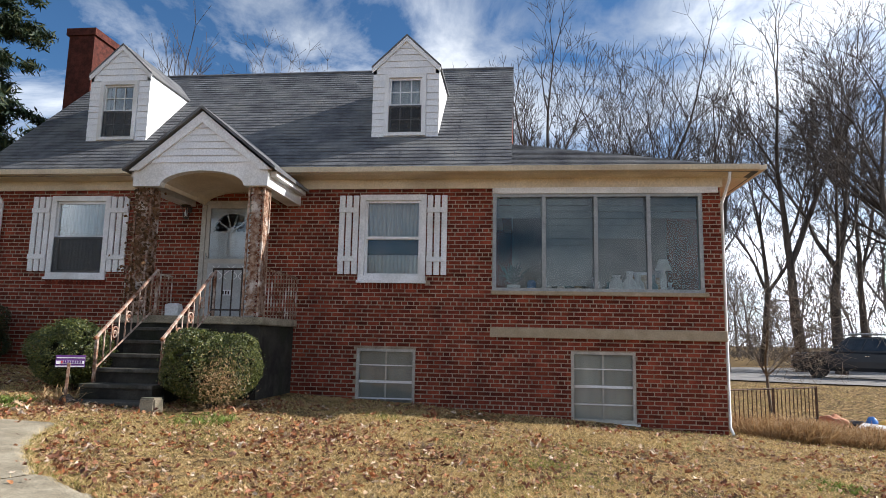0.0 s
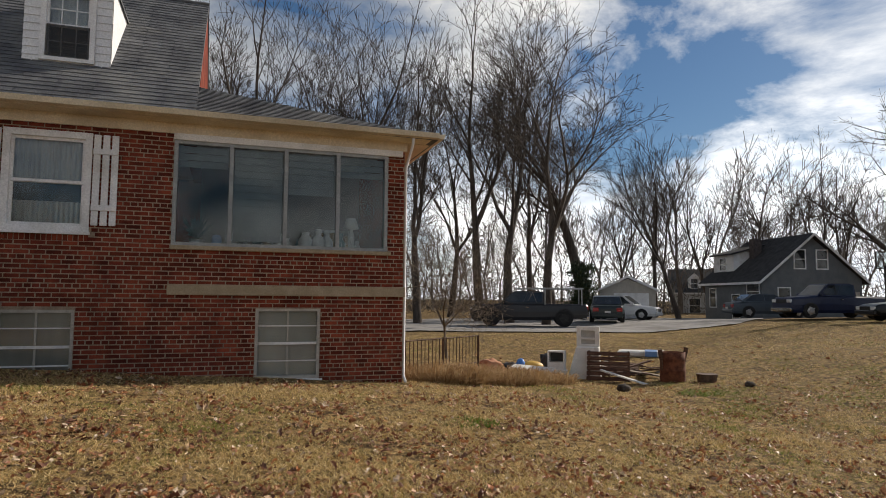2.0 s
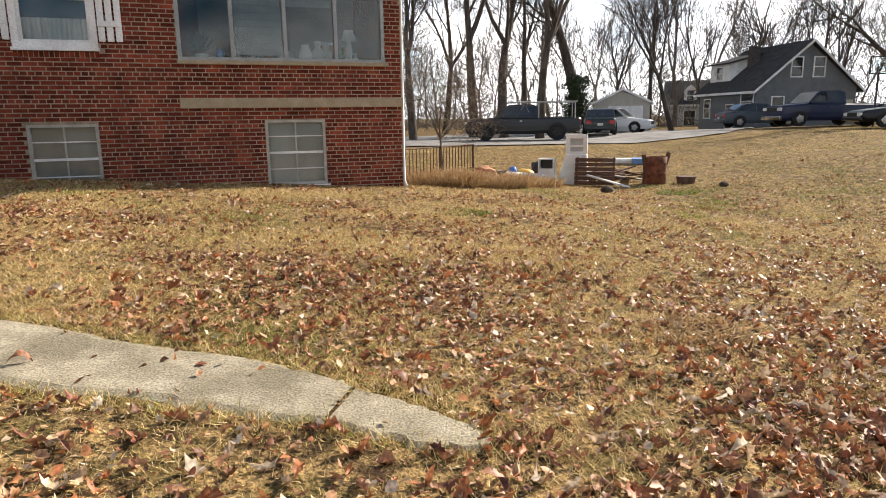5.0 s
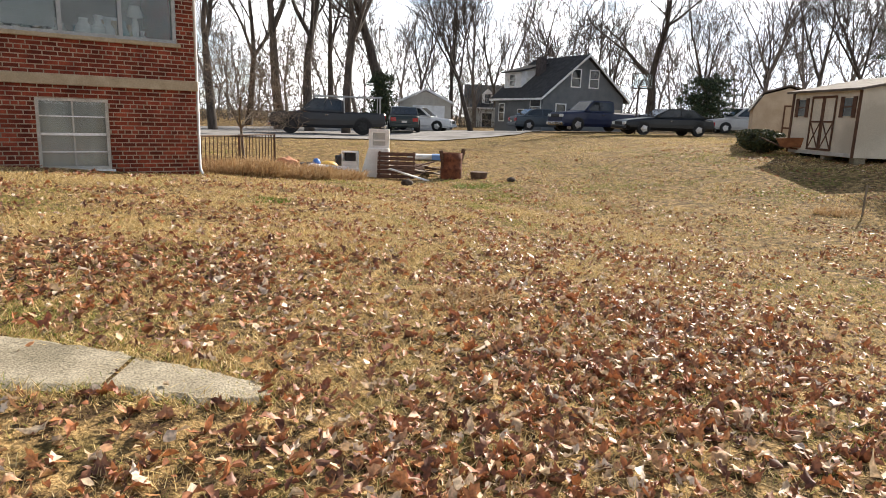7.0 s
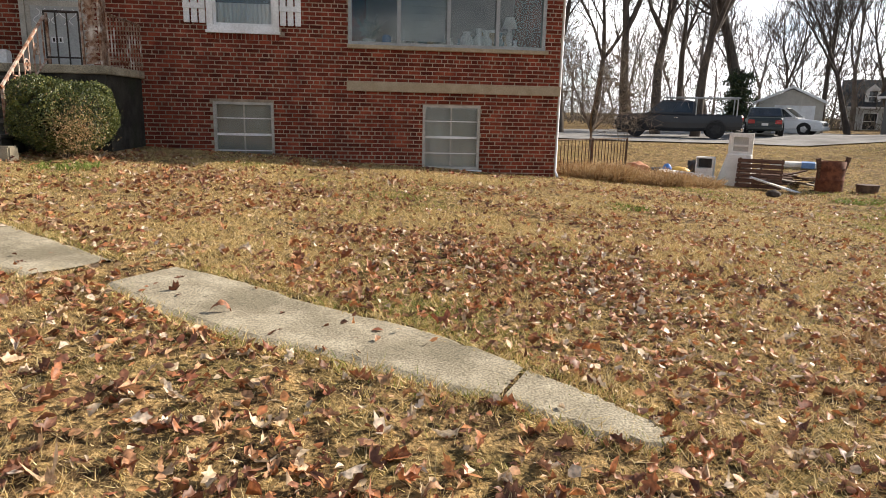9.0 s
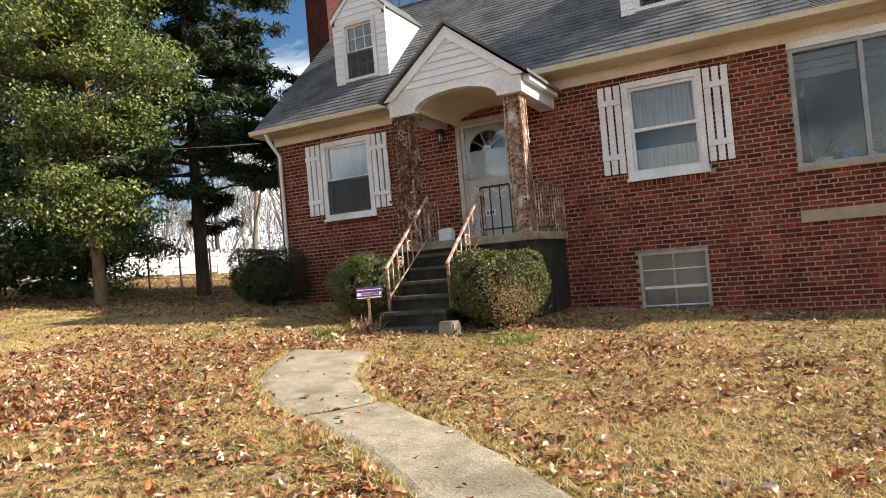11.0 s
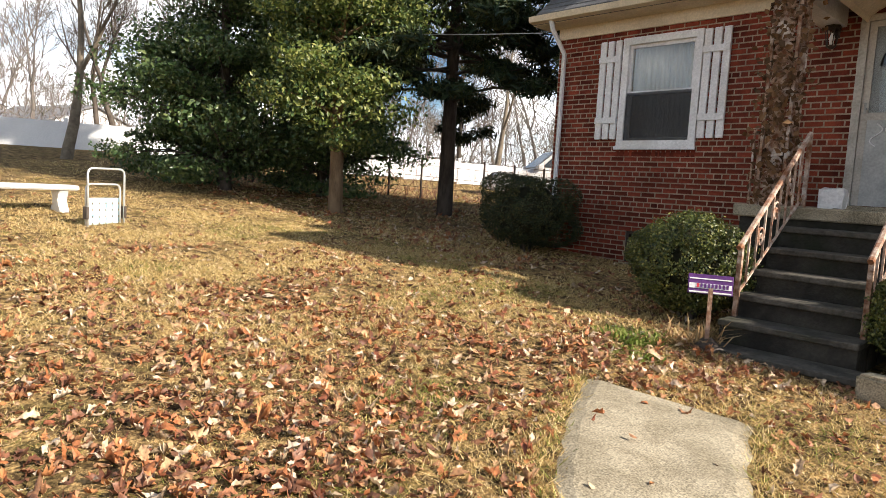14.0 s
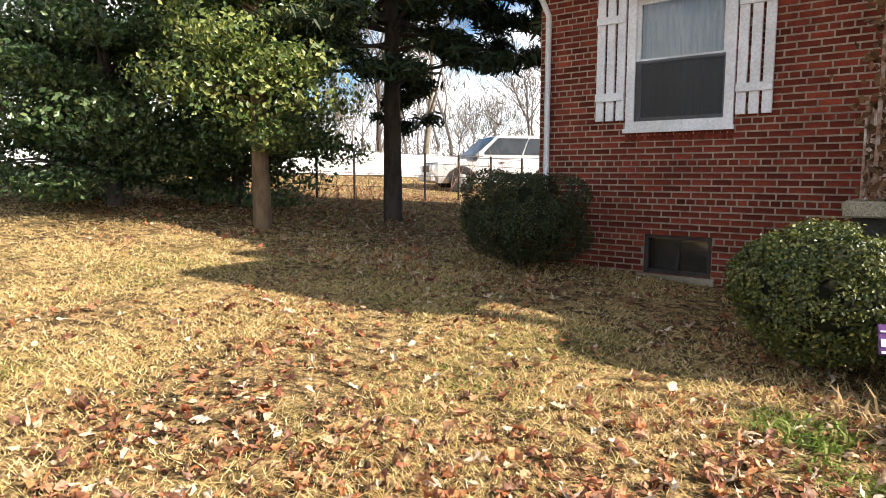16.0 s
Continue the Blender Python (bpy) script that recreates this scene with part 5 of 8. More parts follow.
SCRUB = ramp_material("scrub_twig", [(0.13, 0.105, 0.09), (0.19, 0.16, 0.14), (0.11, 0.105, 0.08), (0.22, 0.17, 0.14)], 1.0, 0.1)
tagged(leaf_mesh("undergrowth", cs, os_, 0.07, SCRUB, None, rng, 20.0, -1.6), "grey-brown twiggy undergrowth along the far wood edge, with an unseen light-blocking ring behind the camera", "undergrowth", kind="stuff")

small = bare_tree(31, 4.6, "small many-stemmed bare tree beside the iron fence", PALE_BARK, levels=5, spread=1.25, first=0.07, up=0.05, trunk_r=0.06, splits=(3, 4), twig=0.006)
small.matrix_world = pose(*gpt(3.1, 6.6), 0, 0, 20)
left_tree = bare_tree(32, 9.5, "bare tree with a pale trunk at the yard edge", PALE_BARK, levels=5, spread=0.45, first=0.22, up=0.5, trunk_r=0.17)
left_tree.matrix_world = pose(*gpt(-26.6, -3.4), 0, 0, 0)
t_ = copy_thing(left_tree, pose(*gpt(-29.5, -7.5), 0, 0, 100))
t_ = copy_thing(left_tree, pose(*gpt(-31, 2.5), 0, 0, 210))
t_ = copy_thing(left_tree, pose(*gpt(-26, 13), 0, 0, 300))
for x_, y_, k_, rz in ((-37, -9, 2, 40), (-42, -4, 0, 110), (-38, 1.5, 3, 200), (-46, 3, 2, 280), (-36, 9, 3, 20), (-44, 14, 0, 150), (-48, -12, 1, 70), (-33, 18, 2, 330)):
    t_ = copy_thing(PROTO[k_], Matrix())
    t_.matrix_basis = pose(*gpt(x_, y_), 0, 0, rz) @ Matrix.Scale(0.8, 4)


def leafy_tree(name, at, h, crown, label, mats, seed, leaves, leaf, trunk_r, mat_trunk, clear=1.2, shape=1.0, light_side=None, n_clump=70):
    """An evergreen: tapered trunk, limbs, and a crown of leaf clumps with gaps."""
    rng = np.random.default_rng(seed)
    ob = thing(name, at, label, "tree")
    segs = []
    lean = Vector((rng.normal(0, 0.1), rng.normal(0, 0.1), 0))
    pts = [Vector((0, 0, -0.2)) + lean * (k / 8) * h * 0.2 + Vector((0, 0, (h * 0.96) * k / 8)) for k in range(9)]
    for k in range(8):
        segs.append((pts[k], pts[k + 1], trunk_r * (1 - k / 9), trunk_r * (1 - (k + 1) / 9)))
    clumps = []
    for k in range(n_clump):
        t = rng.uniform(0, 1) ** 0.85
        z = clear + (h - clear) * t
        rad = crown * shape_at(t, shape) * rng.uniform(0.3, 1.08)
        a = rng.uniform(0, 6.283)
        c = Vector((math.cos(a) * rad, math.sin(a) * rad, z)) + lean * 0.2 * z
        s = Vector((0, 0, max(0.6, z - rad * 0.35)))
        mid = s.lerp(c, 0.5) + Vector((0, 0, 0.1))
        segs.append((s, mid, 0.035, 0.024))
        segs.append((mid, c, 0.024, 0.01))
        clumps.append((c, crown * rng.uniform(0.14, 0.3)))
    v, f = segment_mesh(segs)
    raw("trunk", v, f, mat_trunk, ob, True)
    cc, cr_ = np.array([tuple(q[0]) for q in clumps]), np.array([q[1] for q in clumps])
    pick = rng.integers(len(clumps), size=leaves)
    d = rng.normal(0, 1, (leaves, 3))
    d /= np.linalg.norm(d, axis=1)[:, None]
    p = cc[pick] + d * (cr_[pick] * rng.uniform(0.3, 1.25, leaves) ** 0.7)[:, None] * np.array([1.35, 1.35, 0.55])
    ok = p[:, 2] > clear * 0.5
    p, d = p[ok], d[ok]
    # leaves towards light_side take the second material: painted sunlight
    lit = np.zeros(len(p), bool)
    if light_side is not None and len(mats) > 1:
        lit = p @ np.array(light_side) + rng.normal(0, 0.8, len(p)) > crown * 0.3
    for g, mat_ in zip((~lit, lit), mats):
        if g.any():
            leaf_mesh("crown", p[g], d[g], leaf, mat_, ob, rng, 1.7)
    return ob


def shape_at(t, kind):
    if kind == 1.0:
        return math.sin(math.pi * min(1.0, 0.18 + t * 0.82)) ** 0.7
    if kind == 4.0:
        return min(0.4 + 1.3 * t, 1.05 - 0.55 * max(0.0, t - 0.45)) * (0.85 + 0.2 * math.sin(t * 17))
    if kind == 2.0:
        return max(0.08, 1 - t) ** 0.8
    return 0.75 + 0.25 * math.sin(t * 9)


leafy_tree("holly_tree", gpt(-16.7, -1.36), 8.6, 2.15, "tall holly with glossy sunlit yellow-green leaves", [HOLLY, HOLLY_SUNLIT], 41, 90000, 0.05, 0.14, material("tan_bark", (0.13, 0.085, 0.05), (0.23, 0.155, 0.09), 6.0, 0.95, 0.5, stretch=(1, 1, 0.3)), 1.3, 4.0, (0.75, -0.65, 0.1), 170)
leafy_tree("holly_tree", gpt(-20.1, -1.9), 7.0, 2.3, "dark green holly with branches down to the ground", [HOLLY], 42, 44000, 0.056, 0.16, BARK, 0.2, 3.0, None, 130)
leafy_tree("holly_tree", gpt(-19.2, -0.1), 3.4, 1.9, "low dark green holly filling the gap under the tall ones", [HOLLY], 45, 32500, 0.056, 0.08, BARK, 0.15, 3.0, None, 90)
leafy_tree("holly_tree", gpt(-21.0, -2.1), 3.0, 1.7, "low dark green holly with branches down to the ground", [HOLLY], 46, 27500, 0.056, 0.08, BARK, 0.15, 3.0, None, 90)
leafy_tree("holly_tree", gpt(-20.6, 0.9), 7.5, 2.0, "dark green holly behind the sunlit one", [HOLLY], 44, 22000, 0.056, 0.15, BARK, 0.9, 1.0, None, 80)


def pine(at, h, crown, seed, label, leaves, clear):
    rng = np.random.default_rng(seed)
    ob = thing("pine_tree", at, label, "tree")
    segs = [(Vector((0, 0, h * k / 10 - 0.2)), Vector((0, 0, h * (k + 1) / 10 - 0.2)), 0.18 * (1 - k / 11), 0.18 * (1 - (k + 1) / 11)) for k in range(10)]
    tips = []
    for k in range(110):
        t = rng.uniform(0, 1)
        z = clear + (h - clear) * t
        L = crown * (1 - 0.55 * t) * rng.uniform(0.5, 1.05)
        a = rng.uniform(0, 6.283)
        d = Vector((math.cos(a), math.sin(a), rng.uniform(-0.2, 0.25)))
        prev = Vector((0, 0, z))
        for j in range(5):
            q = Vector((0, 0, z)) + d * L * (j + 1) / 5 + Vector((0, 0, -0.25 * ((j + 1) / 5) ** 2 + rng.normal(0, 0.06)))
            segs.append((prev, q, 0.045 * (1 - j / 6), 0.045 * (1 - (j + 1) / 6)))
            prev = q
            if j > 1:
                for _ in range(2):
                    tips.append(q + Vector(rng.normal(0, 0.28, 3) * np.array([1, 1, 0.4])))
    v, f = segment_mesh(segs)
    raw("trunk", v, f, DARK_BARK, ob, True)
    d = rng.normal(0, 1, (leaves, 3))
    d /= np.linalg.norm(d, axis=1)[:, None]
    cs = np.array([tuple(q) for q in tips])[rng.integers(len(tips), size=leaves)] + d * np.array([0.36, 0.36, 0.16]) * rng.uniform(0.2, 1, (leaves, 1))
    os_ = d + np.array([0, 0, 0.5])
    leaf_mesh("crown", cs, os_, 0.045, NEEDLE, ob, rng, 5.0)
    return ob


pine(gpt(-16.6, 1.3), 10.8, 3.3, 51, "tall dark pine with a straight trunk", 90000, 2.3)
pine(gpt(31, -1.0), 12.0, 3.2, 52, "tall dark evergreen behind the sheds", 14000, 1.0)
px_, py_ = polar(57.5, 52)
pine(gpt(px_, py_), 4.0, 3.2, 53, "broad dark evergreen behind the parked cars", 20000, 0.3)
px_, py_ = polar(30.4, 44)
pine(gpt(px_, py_), 3.8, 0.9, 54, "narrow dark evergreen beside the driveway", 8000, 0.5)

# dry weeds, vines and tall grass clumps
def weed_clump(name, at, r, h, n, label, mat, seed, cat="grass"):
    rng = np.random.default_rng(seed)
    vs, fs = [], []
    for k in range(n):
        a, q = rng.uniform(0, 6.28), r * math.sqrt(rng.uniform(0, 1))
        x, y = q * math.cos(a), q * math.sin(a) * 0.8
        b = Vector((x, y, -0.03))
        L = h * rng.uniform(0.5, 1.1)
        d = Vector((rng.normal(0, 0.8), rng.normal(0, 0.8), 1)).normalized()
        m_ = b + d * L * 0.55
        tip = b + d * L * 0.8 + Vector((d.x, d.y, -0.15)) * L * 0.55
        w = Vector((rng.normal(0, 1), rng.normal(0, 1), 0)).normalized() * 0.007
        o = len(vs)
        vs += [tuple(b - w), tuple(b + w), tuple(m_ + w), tuple(m_ - w), tuple(tip)]
        fs += [(o, o + 1, o + 2, o + 3), (o + 3, o + 2, o + 4)]
    ob = raw(name, vs, fs, mat)
    ob.matrix_world = pose(*at)
    return tagged(ob, label, cat, kind="stuff")


weed_clump("dry_grass_clump", gpt(1.0, 0.75), 0.8, 0.55, 3600, "tall tan dry grass at the house corner", DRY, 61)
weed_clump("dry_grass_clump", gpt(2.3, 1.5), 1.0, 0.5, 3400, "tall tan dry grass beside the iron fence", DRY, 62)
weed_clump("dry_grass_clump", gpt(3.5, 2.1), 0.9, 0.38, 2200, "tan dry weeds beside the rubbish heap", DRY, 63)
GREEN_BLADE = ramp_material("green_blade", [(0.08, 0.13, 0.02), (0.14, 0.2, 0.03), (0.2, 0.26, 0.05), (0.3, 0.3, 0.1)], 0.7, 0.3)
weed_clump("green_weeds", gpt(-9.3, -3.55), 0.28, 0.16, 420, "bright green weeds beside the walk", GREEN_BLADE, 64)
weed_clump("green_weeds", gpt(-9.05, -3.95), 0.25, 0.10, 320, "bright green weeds beside the walk", GREEN_BLADE, 65)
weed_clump("green_weeds", gpt(-7.0, -3.5), 0.5, 0.14, 500, "green weeds under the shrub", GREEN_BLADE, 66)
weed_clump("green_weeds", gpt(-0.2, -3.6), 0.4, 0.12, 400, "green tuft in the lawn", GREEN_BLADE, 67)
weed_clump("green_weeds", gpt(6.6, 0.4), 0.6, 0.16, 500, "green weeds beside the rubbish heap", GREEN_BLADE, 68)
weed_clump("dry_stalks", gpt(-8.95, -3.2), 0.22, 0.34, 90, "dry stalks beside the steps", DRY, 69)
weed_clump("dry_grass_clump", gpt(-0.55, -8.55), 0.34, 0.16, 600, "tan tuft of dry grass in the leaves", DRY, 70)
weed_clump("dry_grass_clump", gpt(9.5, -6.6), 0.5, 0.2, 500, "tan tuft of dry grass round a stake", DRY, 71)
# dead vine on the left porch post
rng = np.random.default_rng(72)
cs = [(-9.12 + rng.normal(0, 0.11), -1.42 + rng.normal(0, 0.09), PZ + rng.uniform(0, 1) ** 0.9 * 1.95) for k in range(900)]
tagged(leaf_mesh("dead_vine", cs, [(0, -1, 0.2)] * 900, 0.05, ramp_material("dead_vine_leaf", [(0.07, 0.04, 0.02), (0.14, 0.075, 0.035), (0.2, 0.11, 0.05)], 0.9, 0.1), None, rng, 1.5), "brown dead vine on the iron porch post", "vine", kind="stuff")

# ---- small things in the yard ----
def yard_sign(at):
    s = thing("yard_sign", at, "small purple and white yard sign on a rusty stake", "sign", rz=28)
    tilt = pose(0, 0, 0, -14, 0, 0)
    PURPLE = material("purple_print", (0.08, 0.025, 0.13), (0.12, 0.04, 0.18), 9, 0.5, 0)
    bm = bmesh.new()
    cuboid(bm, -0.165, 0.165, -0.008, 0.0, 0.51, 0.665, tilt)
    part("panel", bm, PURPLE, s, bevel=0.003)
    for z0_, z1_, m_ in ((0.518, 0.53, WHITE), (0.552, 0.592, WHITE), (0.625, 0.634, WHITE)):
        bm = bmesh.new()
        cuboid(bm, -0.155, 0.155, -0.0125, -0.0085, z0_, z1_, tilt)
        part("stripe", bm, m_, s)
    RED = material("red_print", (0.45, 0.03, 0.05), (0.55, 0.05, 0.07), 9, 0.5, 0)
    for k in range(9):
        bm = bmesh.new()
        cuboid(bm, -0.1 + k * 0.027, -0.083 + k * 0.027, -0.016, -0.013, 0.558, 0.59, tilt)
        part("letter_bar", bm, RED if k < 1 else PURPLE, s)
    bm = bmesh.new()
    cuboid(bm, -0.016, 0.016, 0.004, 0.03, -0.1, 0.56, pose(0, -0.03, 0, -6, 0, 0))
    part("stake", bm, RUST, s)
    bm = bmesh.new()
    tube(bm, [(0.02, 0.02, -0.05), (0.01, 0.02, 0.12), (0.0, 0.02, 0.17)], [0.11, 0.085, 0.04], 9)
    part("stump", bm, DARK_BARK, s)


yard_sign(gpt(-8.80, -3.28, -0.08))
block = thing("concrete_block", gpt(-7.63, -3.36), "pale rough concrete block at the foot of the steps", "block", rz=-12)
bm = bmesh.new()
cuboid(bm, -0.115, 0.115, -0.085, 0.085, -0.03, 0.17)
bmesh.ops.bevel(bm, geom=bm.edges[:], offset=0.02, segments=2, affect="EDGES")
for v in bm.verts:
    v.co += 0.006 * noise.noise_vector(v.co * 14)
part("body", bm, CONCRETE, block)


def folding_chair(at, rz):
    c = thing("folding_lawn_chair", at, "folded aluminium lawn chair with pale blue webbing", "chair", rz=rz)
    TUBE = material("chair_aluminium", (0.62, 0.62, 0.6), (0.75, 0.75, 0.73), 6, 0.4, 0.05, metal=0.5)
    WEB = material("blue_webbing", (0.34, 0.52, 0.62), (0.46, 0.64, 0.72), 20, 0.7, 0.2)
    def loop(w, h, y, z0, name):
        bm = bmesh.new()
        pts = [(-w, y, z0)] + [(-w + 0.07 * (1 - math.cos(t)), y, h - 0.07 + 0.07 * math.sin(t)) for t in (0, 0.5, 1.0, 1.57)] + [(w - 0.07 * (1 - math.cos(t)), y, h - 0.07 + 0.07 * math.sin(t)) for t in (1.57, 1.0, 0.5, 0)] + [(w, y, z0)]
        tube(bm, pts, 0.014, 7)
        part(name, bm, TUBE, c, smooth=True)
    loop(0.29, 0.72, 0.03, -0.02, "back_frame")
    loop(0.27, 0.52, -0.02, -0.02, "seat_frame")
    for k in range(5):
        x = -0.21 + k * 0.105
        bm = bmesh.new()
        cuboid(bm, x - 0.042, x + 0.042, -0.037, -0.034, 0.0, 0.31)
        part("webbing", bm, WEB, c)
    for k in range(4):
        z = 0.03 + k * 0.085
        bm = bmesh.new()
        cuboid(bm, -0.27, 0.27, -0.042, -0.039, z, z + 0.06)
        part("webbing", bm, WEB, c)
    for s in (-1, 1):
        bm = bmesh.new()
        cuboid(bm, s * 0.30 - 0.02, s * 0.30 + 0.02, -0.03, 0.05, 0.08, 0.24)
        part("armrest", bm, DARK_BARK, c, bevel=0.008)


folding_chair(gpt(-15.75, -5.55), -62)
bench = thing("garden_bench", gpt(-17.05, -6.2), "white weathered stone garden bench on scrolled legs", "bench", rz=4)
for y_ in (-0.45, 0.45):
    bm = bmesh.new()
    side = [(-0.19, -0.05), (0.19, -0.05), (0.2, 0.04), (0.12, 0.1), (0.09, 0.18), (0.15, 0.26), (0.19, 0.31), (-0.19, 0.31), (-0.15, 0.26), (-0.09, 0.18), (-0.12, 0.1), (-0.2, 0.04)]
    slab(bm, [(p, y_ - 0.06, q) for p, q in side], (0, 0.12, 0))
    part("leg", bm, PORCELAIN, bench, bevel=0.01)
bm = bmesh.new()
cuboid(bm, -0.22, 0.22, -0.68, 0.64, 0.31, 0.38)
part("seat", bm, PORCELAIN, bench, bevel=0.02)

# low iron fence by the house corner
FENCE_IRON = material("rusty_fence_iron", (0.07, 0.045, 0.032), (0.16, 0.10, 0.065), 10, 0.85, 0.3)
fence = thing("iron_fence", (0, 0, 0), "low rusty black iron fence with thin bars beside the house", "fence")
A_, B_ = Vector((0.18, 0.75)), Vector((2.28, 2.3))
n = 22
for k in range(n + 1):
    p = A_.lerp(B_, k / n)
    z = ground(p.x, p.y)
    rad = 0.018 if k % 11 == 0 else 0.006
    bm = bmesh.new()
    cuboid(bm, p.x - rad, p.x + rad, p.y - rad, p.y + rad, z - 0.05, 0.66)
    part("bar" if rad < 0.01 else "post", bm, FENCE_IRON, fence)
for z in (0.64, 0.08):
    bm = bmesh.new()
    tube(bm, [(A_.x, A_.y, z), (B_.x, B_.y, z)], 0.014, 5)
    part("rail", bm, FENCE_IRON, fence)

stake = thing("wooden_stake", gpt(9.34, -7.05), "thin grey stake in the lawn", "stake")
bm = bmesh.new()
tube(bm, [(0, 0, -0.1), (0.01, 0, 0.56)], 0.018, 5)
part("shaft", bm, PALE_BARK, stake)

# overhead cable to the house corner
bm = bmesh.new()
c0, c1 = Vector((-12.95, -0.38, 4.0)), Vector((-31.0, -1.4, 7.2))
tube(bm, [c0.lerp(c1, t / 14) - Vector((0, 0, 1.1 * 4 * (t / 14) * (1 - t / 14) * 0.35)) for t in range(15)], 0.008, 4)
tagged(part("overhead_cable", bm, ALU), "thin pale overhead cable running to the house", "cable")

# ---- rubbish heap ----
def board(at, L, w, t, rx, ry, rz, mat, label, name="board"):
    ob = thing(name, (0, 0, 0), label, "board", "loose boards")
    ob.matrix_world = pose(at[0], at[1], at[2], rx, ry, rz)
    bm = bmesh.new()
    cuboid(bm, -L / 2, L / 2, -w / 2, w / 2, 0, t)
    part("plank", bm, mat, ob)


GREY_WOOD = material("grey_wood", (0.17, 0.14, 0.11), (0.3, 0.25, 0.2), 6, 0.9, 0.3, stretch=(1, 6, 6))
BROWN_WOOD = material("brown_wood", (0.06, 0.03, 0.02), (0.15, 0.08, 0.05), 6, 0.85, 0.3, stretch=(1, 6, 6))
APPLIANCE = material("white_enamel", (0.68, 0.67, 0.63), (0.8, 0.79, 0.75), 3, 0.4, 0.05, c=(0.5, 0.46, 0.38))
fr = thing("broken_appliance", gpt(5.45, 3.3, -0.02), "white broken appliance shell leaning on the rubbish heap", "appliance", rz=-36)
bm = bmesh.new()
slab(bm, [(-0.42, 0, 0), (0.38, 0, 0), (0.34, 0, 0.8), (-0.2, 0, 0.8)], (0, 0.38, 0))
part("base_shell", bm, APPLIANCE, fr, bevel=0.02)
bm = bmesh.new()
for q in ((-0.20, 0.34, 0.8, 0.86), (-0.20, -0.10, 0.86, 1.3), (0.24, 0.34, 0.86, 1.3), (-0.10, 0.24, 1.2, 1.3), (-0.10, 0.24, 0.98, 1.02)):
    cuboid(bm, q[0], q[1], 0.12, 0.24, q[2], q[3])
part("upper_frame", bm, APPLIANCE, fr)
box_part("back_sheet", (-0.1, 0.24, 0.2, 0.22, 0.86, 1.2), material("grey_sheet", (0.4, 0.4, 0.37), (0.52, 0.51, 0.47), 4, 0.5, 0), fr)
cab = thing("small_cabinet", gpt(4.78, 3.45), "white bedside cabinet with a dark open niche", "cabinet", rz=-38)
bm = bmesh.new()
for q in ((-0.2, -0.17, 0, 0.62), (0.17, 0.2, 0, 0.62), (-0.17, 0.17, 0.59, 0.62), (-0.17, 0.17, 0.0, 0.36)):
    cuboid(bm, q[0], q[1], -0.16, 0.16, q[2], q[3])
part("case", bm, APPLIANCE, cab)
# back of the niche painted dark for the shade inside it
box_part("niche", (-0.17, 0.17, 0.1, 0.14, 0.36, 0.59), UNLIT_DARK, cab)


def pallet(at, rz, rx):
    p = thing("wooden_pallet", (0, 0, 0), "dark weathered wooden pallet leaning on the heap", "pallet", "pallets")
    p.matrix_world = pose(at[0], at[1], at[2], rx, 0, rz)
    for k in range(6):
        box_part("slat", (-0.5, 0.5, -0.02, 0.0, 0.02 + k * 0.12, 0.11 + k * 0.12), BROWN_WOOD, p)
    for x in (-0.47, 0.0, 0.44):
        box_part("stringer", (x, x + 0.04, 0.002, 0.09, 0.0, 0.74), BROWN_WOOD, p)


pallet(gpt(5.75, 2.75), -36, -18)
pallet(gpt(6.55, 3.35), -20, -70)
board(gpt(5.9, 2.35, 0.12), 1.1, 0.16, 0.03, 0, 14, -48, APPLIANCE, "white painted board lying on the heap")
board(gpt(6.5, 3.0, 0.15), 1.5, 0.14, 0.03, 8, 8, -20, GREY_WOOD, "grey weathered board on the heap")
board(gpt(6.8, 3.4, 0.2), 1.4, 0.12, 0.03, -6, -10, 10, BROWN_WOOD, "brown broken board on the heap")
board(gpt(6.9, 2.9, 0.1), 1.2, 0.2, 0.02, 5, 4, 60, BROWN_WOOD, "brown broken board on the heap")
board(gpt(4.4, 3.6, 0.1), 1.3, 0.3, 0.08, 0, 4, -30, APPLIANCE, "white panel lying in the grass")
board(gpt(6.2, 3.7, 0.25), 1.3, 0.1, 0.04, 10, -14, 35, GREY_WOOD, "grey weathered board on the heap")


def lumpy(name, at, dims, mat, label, cat, seed, rough=0.25, rz=0):
    ob = thing(name, at, label, cat, rz=rz)
    bm = bmesh.new()
    bmesh.ops.create_icosphere(bm, subdivisions=3, radius=1)
    for v in bm.verts:
        q = v.co * (1 + rough * noise.noise(v.co * 2.2 + Vector((seed, 0, 0))))
        v.co = Vector((q.x * dims[0], q.y * dims[1], max(-0.04, q.z * dims[2] + dims[2] * 0.8)))
    part("body", bm, mat, ob, smooth=True)


BLACK_PLASTIC = material("black_plastic", (0.02, 0.02, 0.022), (0.04, 0.04, 0.045), 8, 0.35, 0.3)
lumpy("rubbish_bag", gpt(3.85, 4.1), (0.28, 0.22, 0.12), BLACK_PLASTIC, "torn dark plastic bag in the grass", "bag", 5, 0.5)
lumpy("container", gpt(4.35, 3.9), (0.3, 0.2, 0.17), material("yellow_plastic", (0.55, 0.33, 0.06), (0.65, 0.42, 0.1), 6, 0.5, 0.05), "faded yellow plastic container in the heap", "container", 6, 0.1)
lumpy("container", gpt(4.05, 3.95), (0.12, 0.12, 0.2), material("blue_plastic", (0.05, 0.16, 0.5), (0.08, 0.24, 0.6), 6, 0.4, 0.05), "blue plastic container in the heap", "container", 7, 0.1)
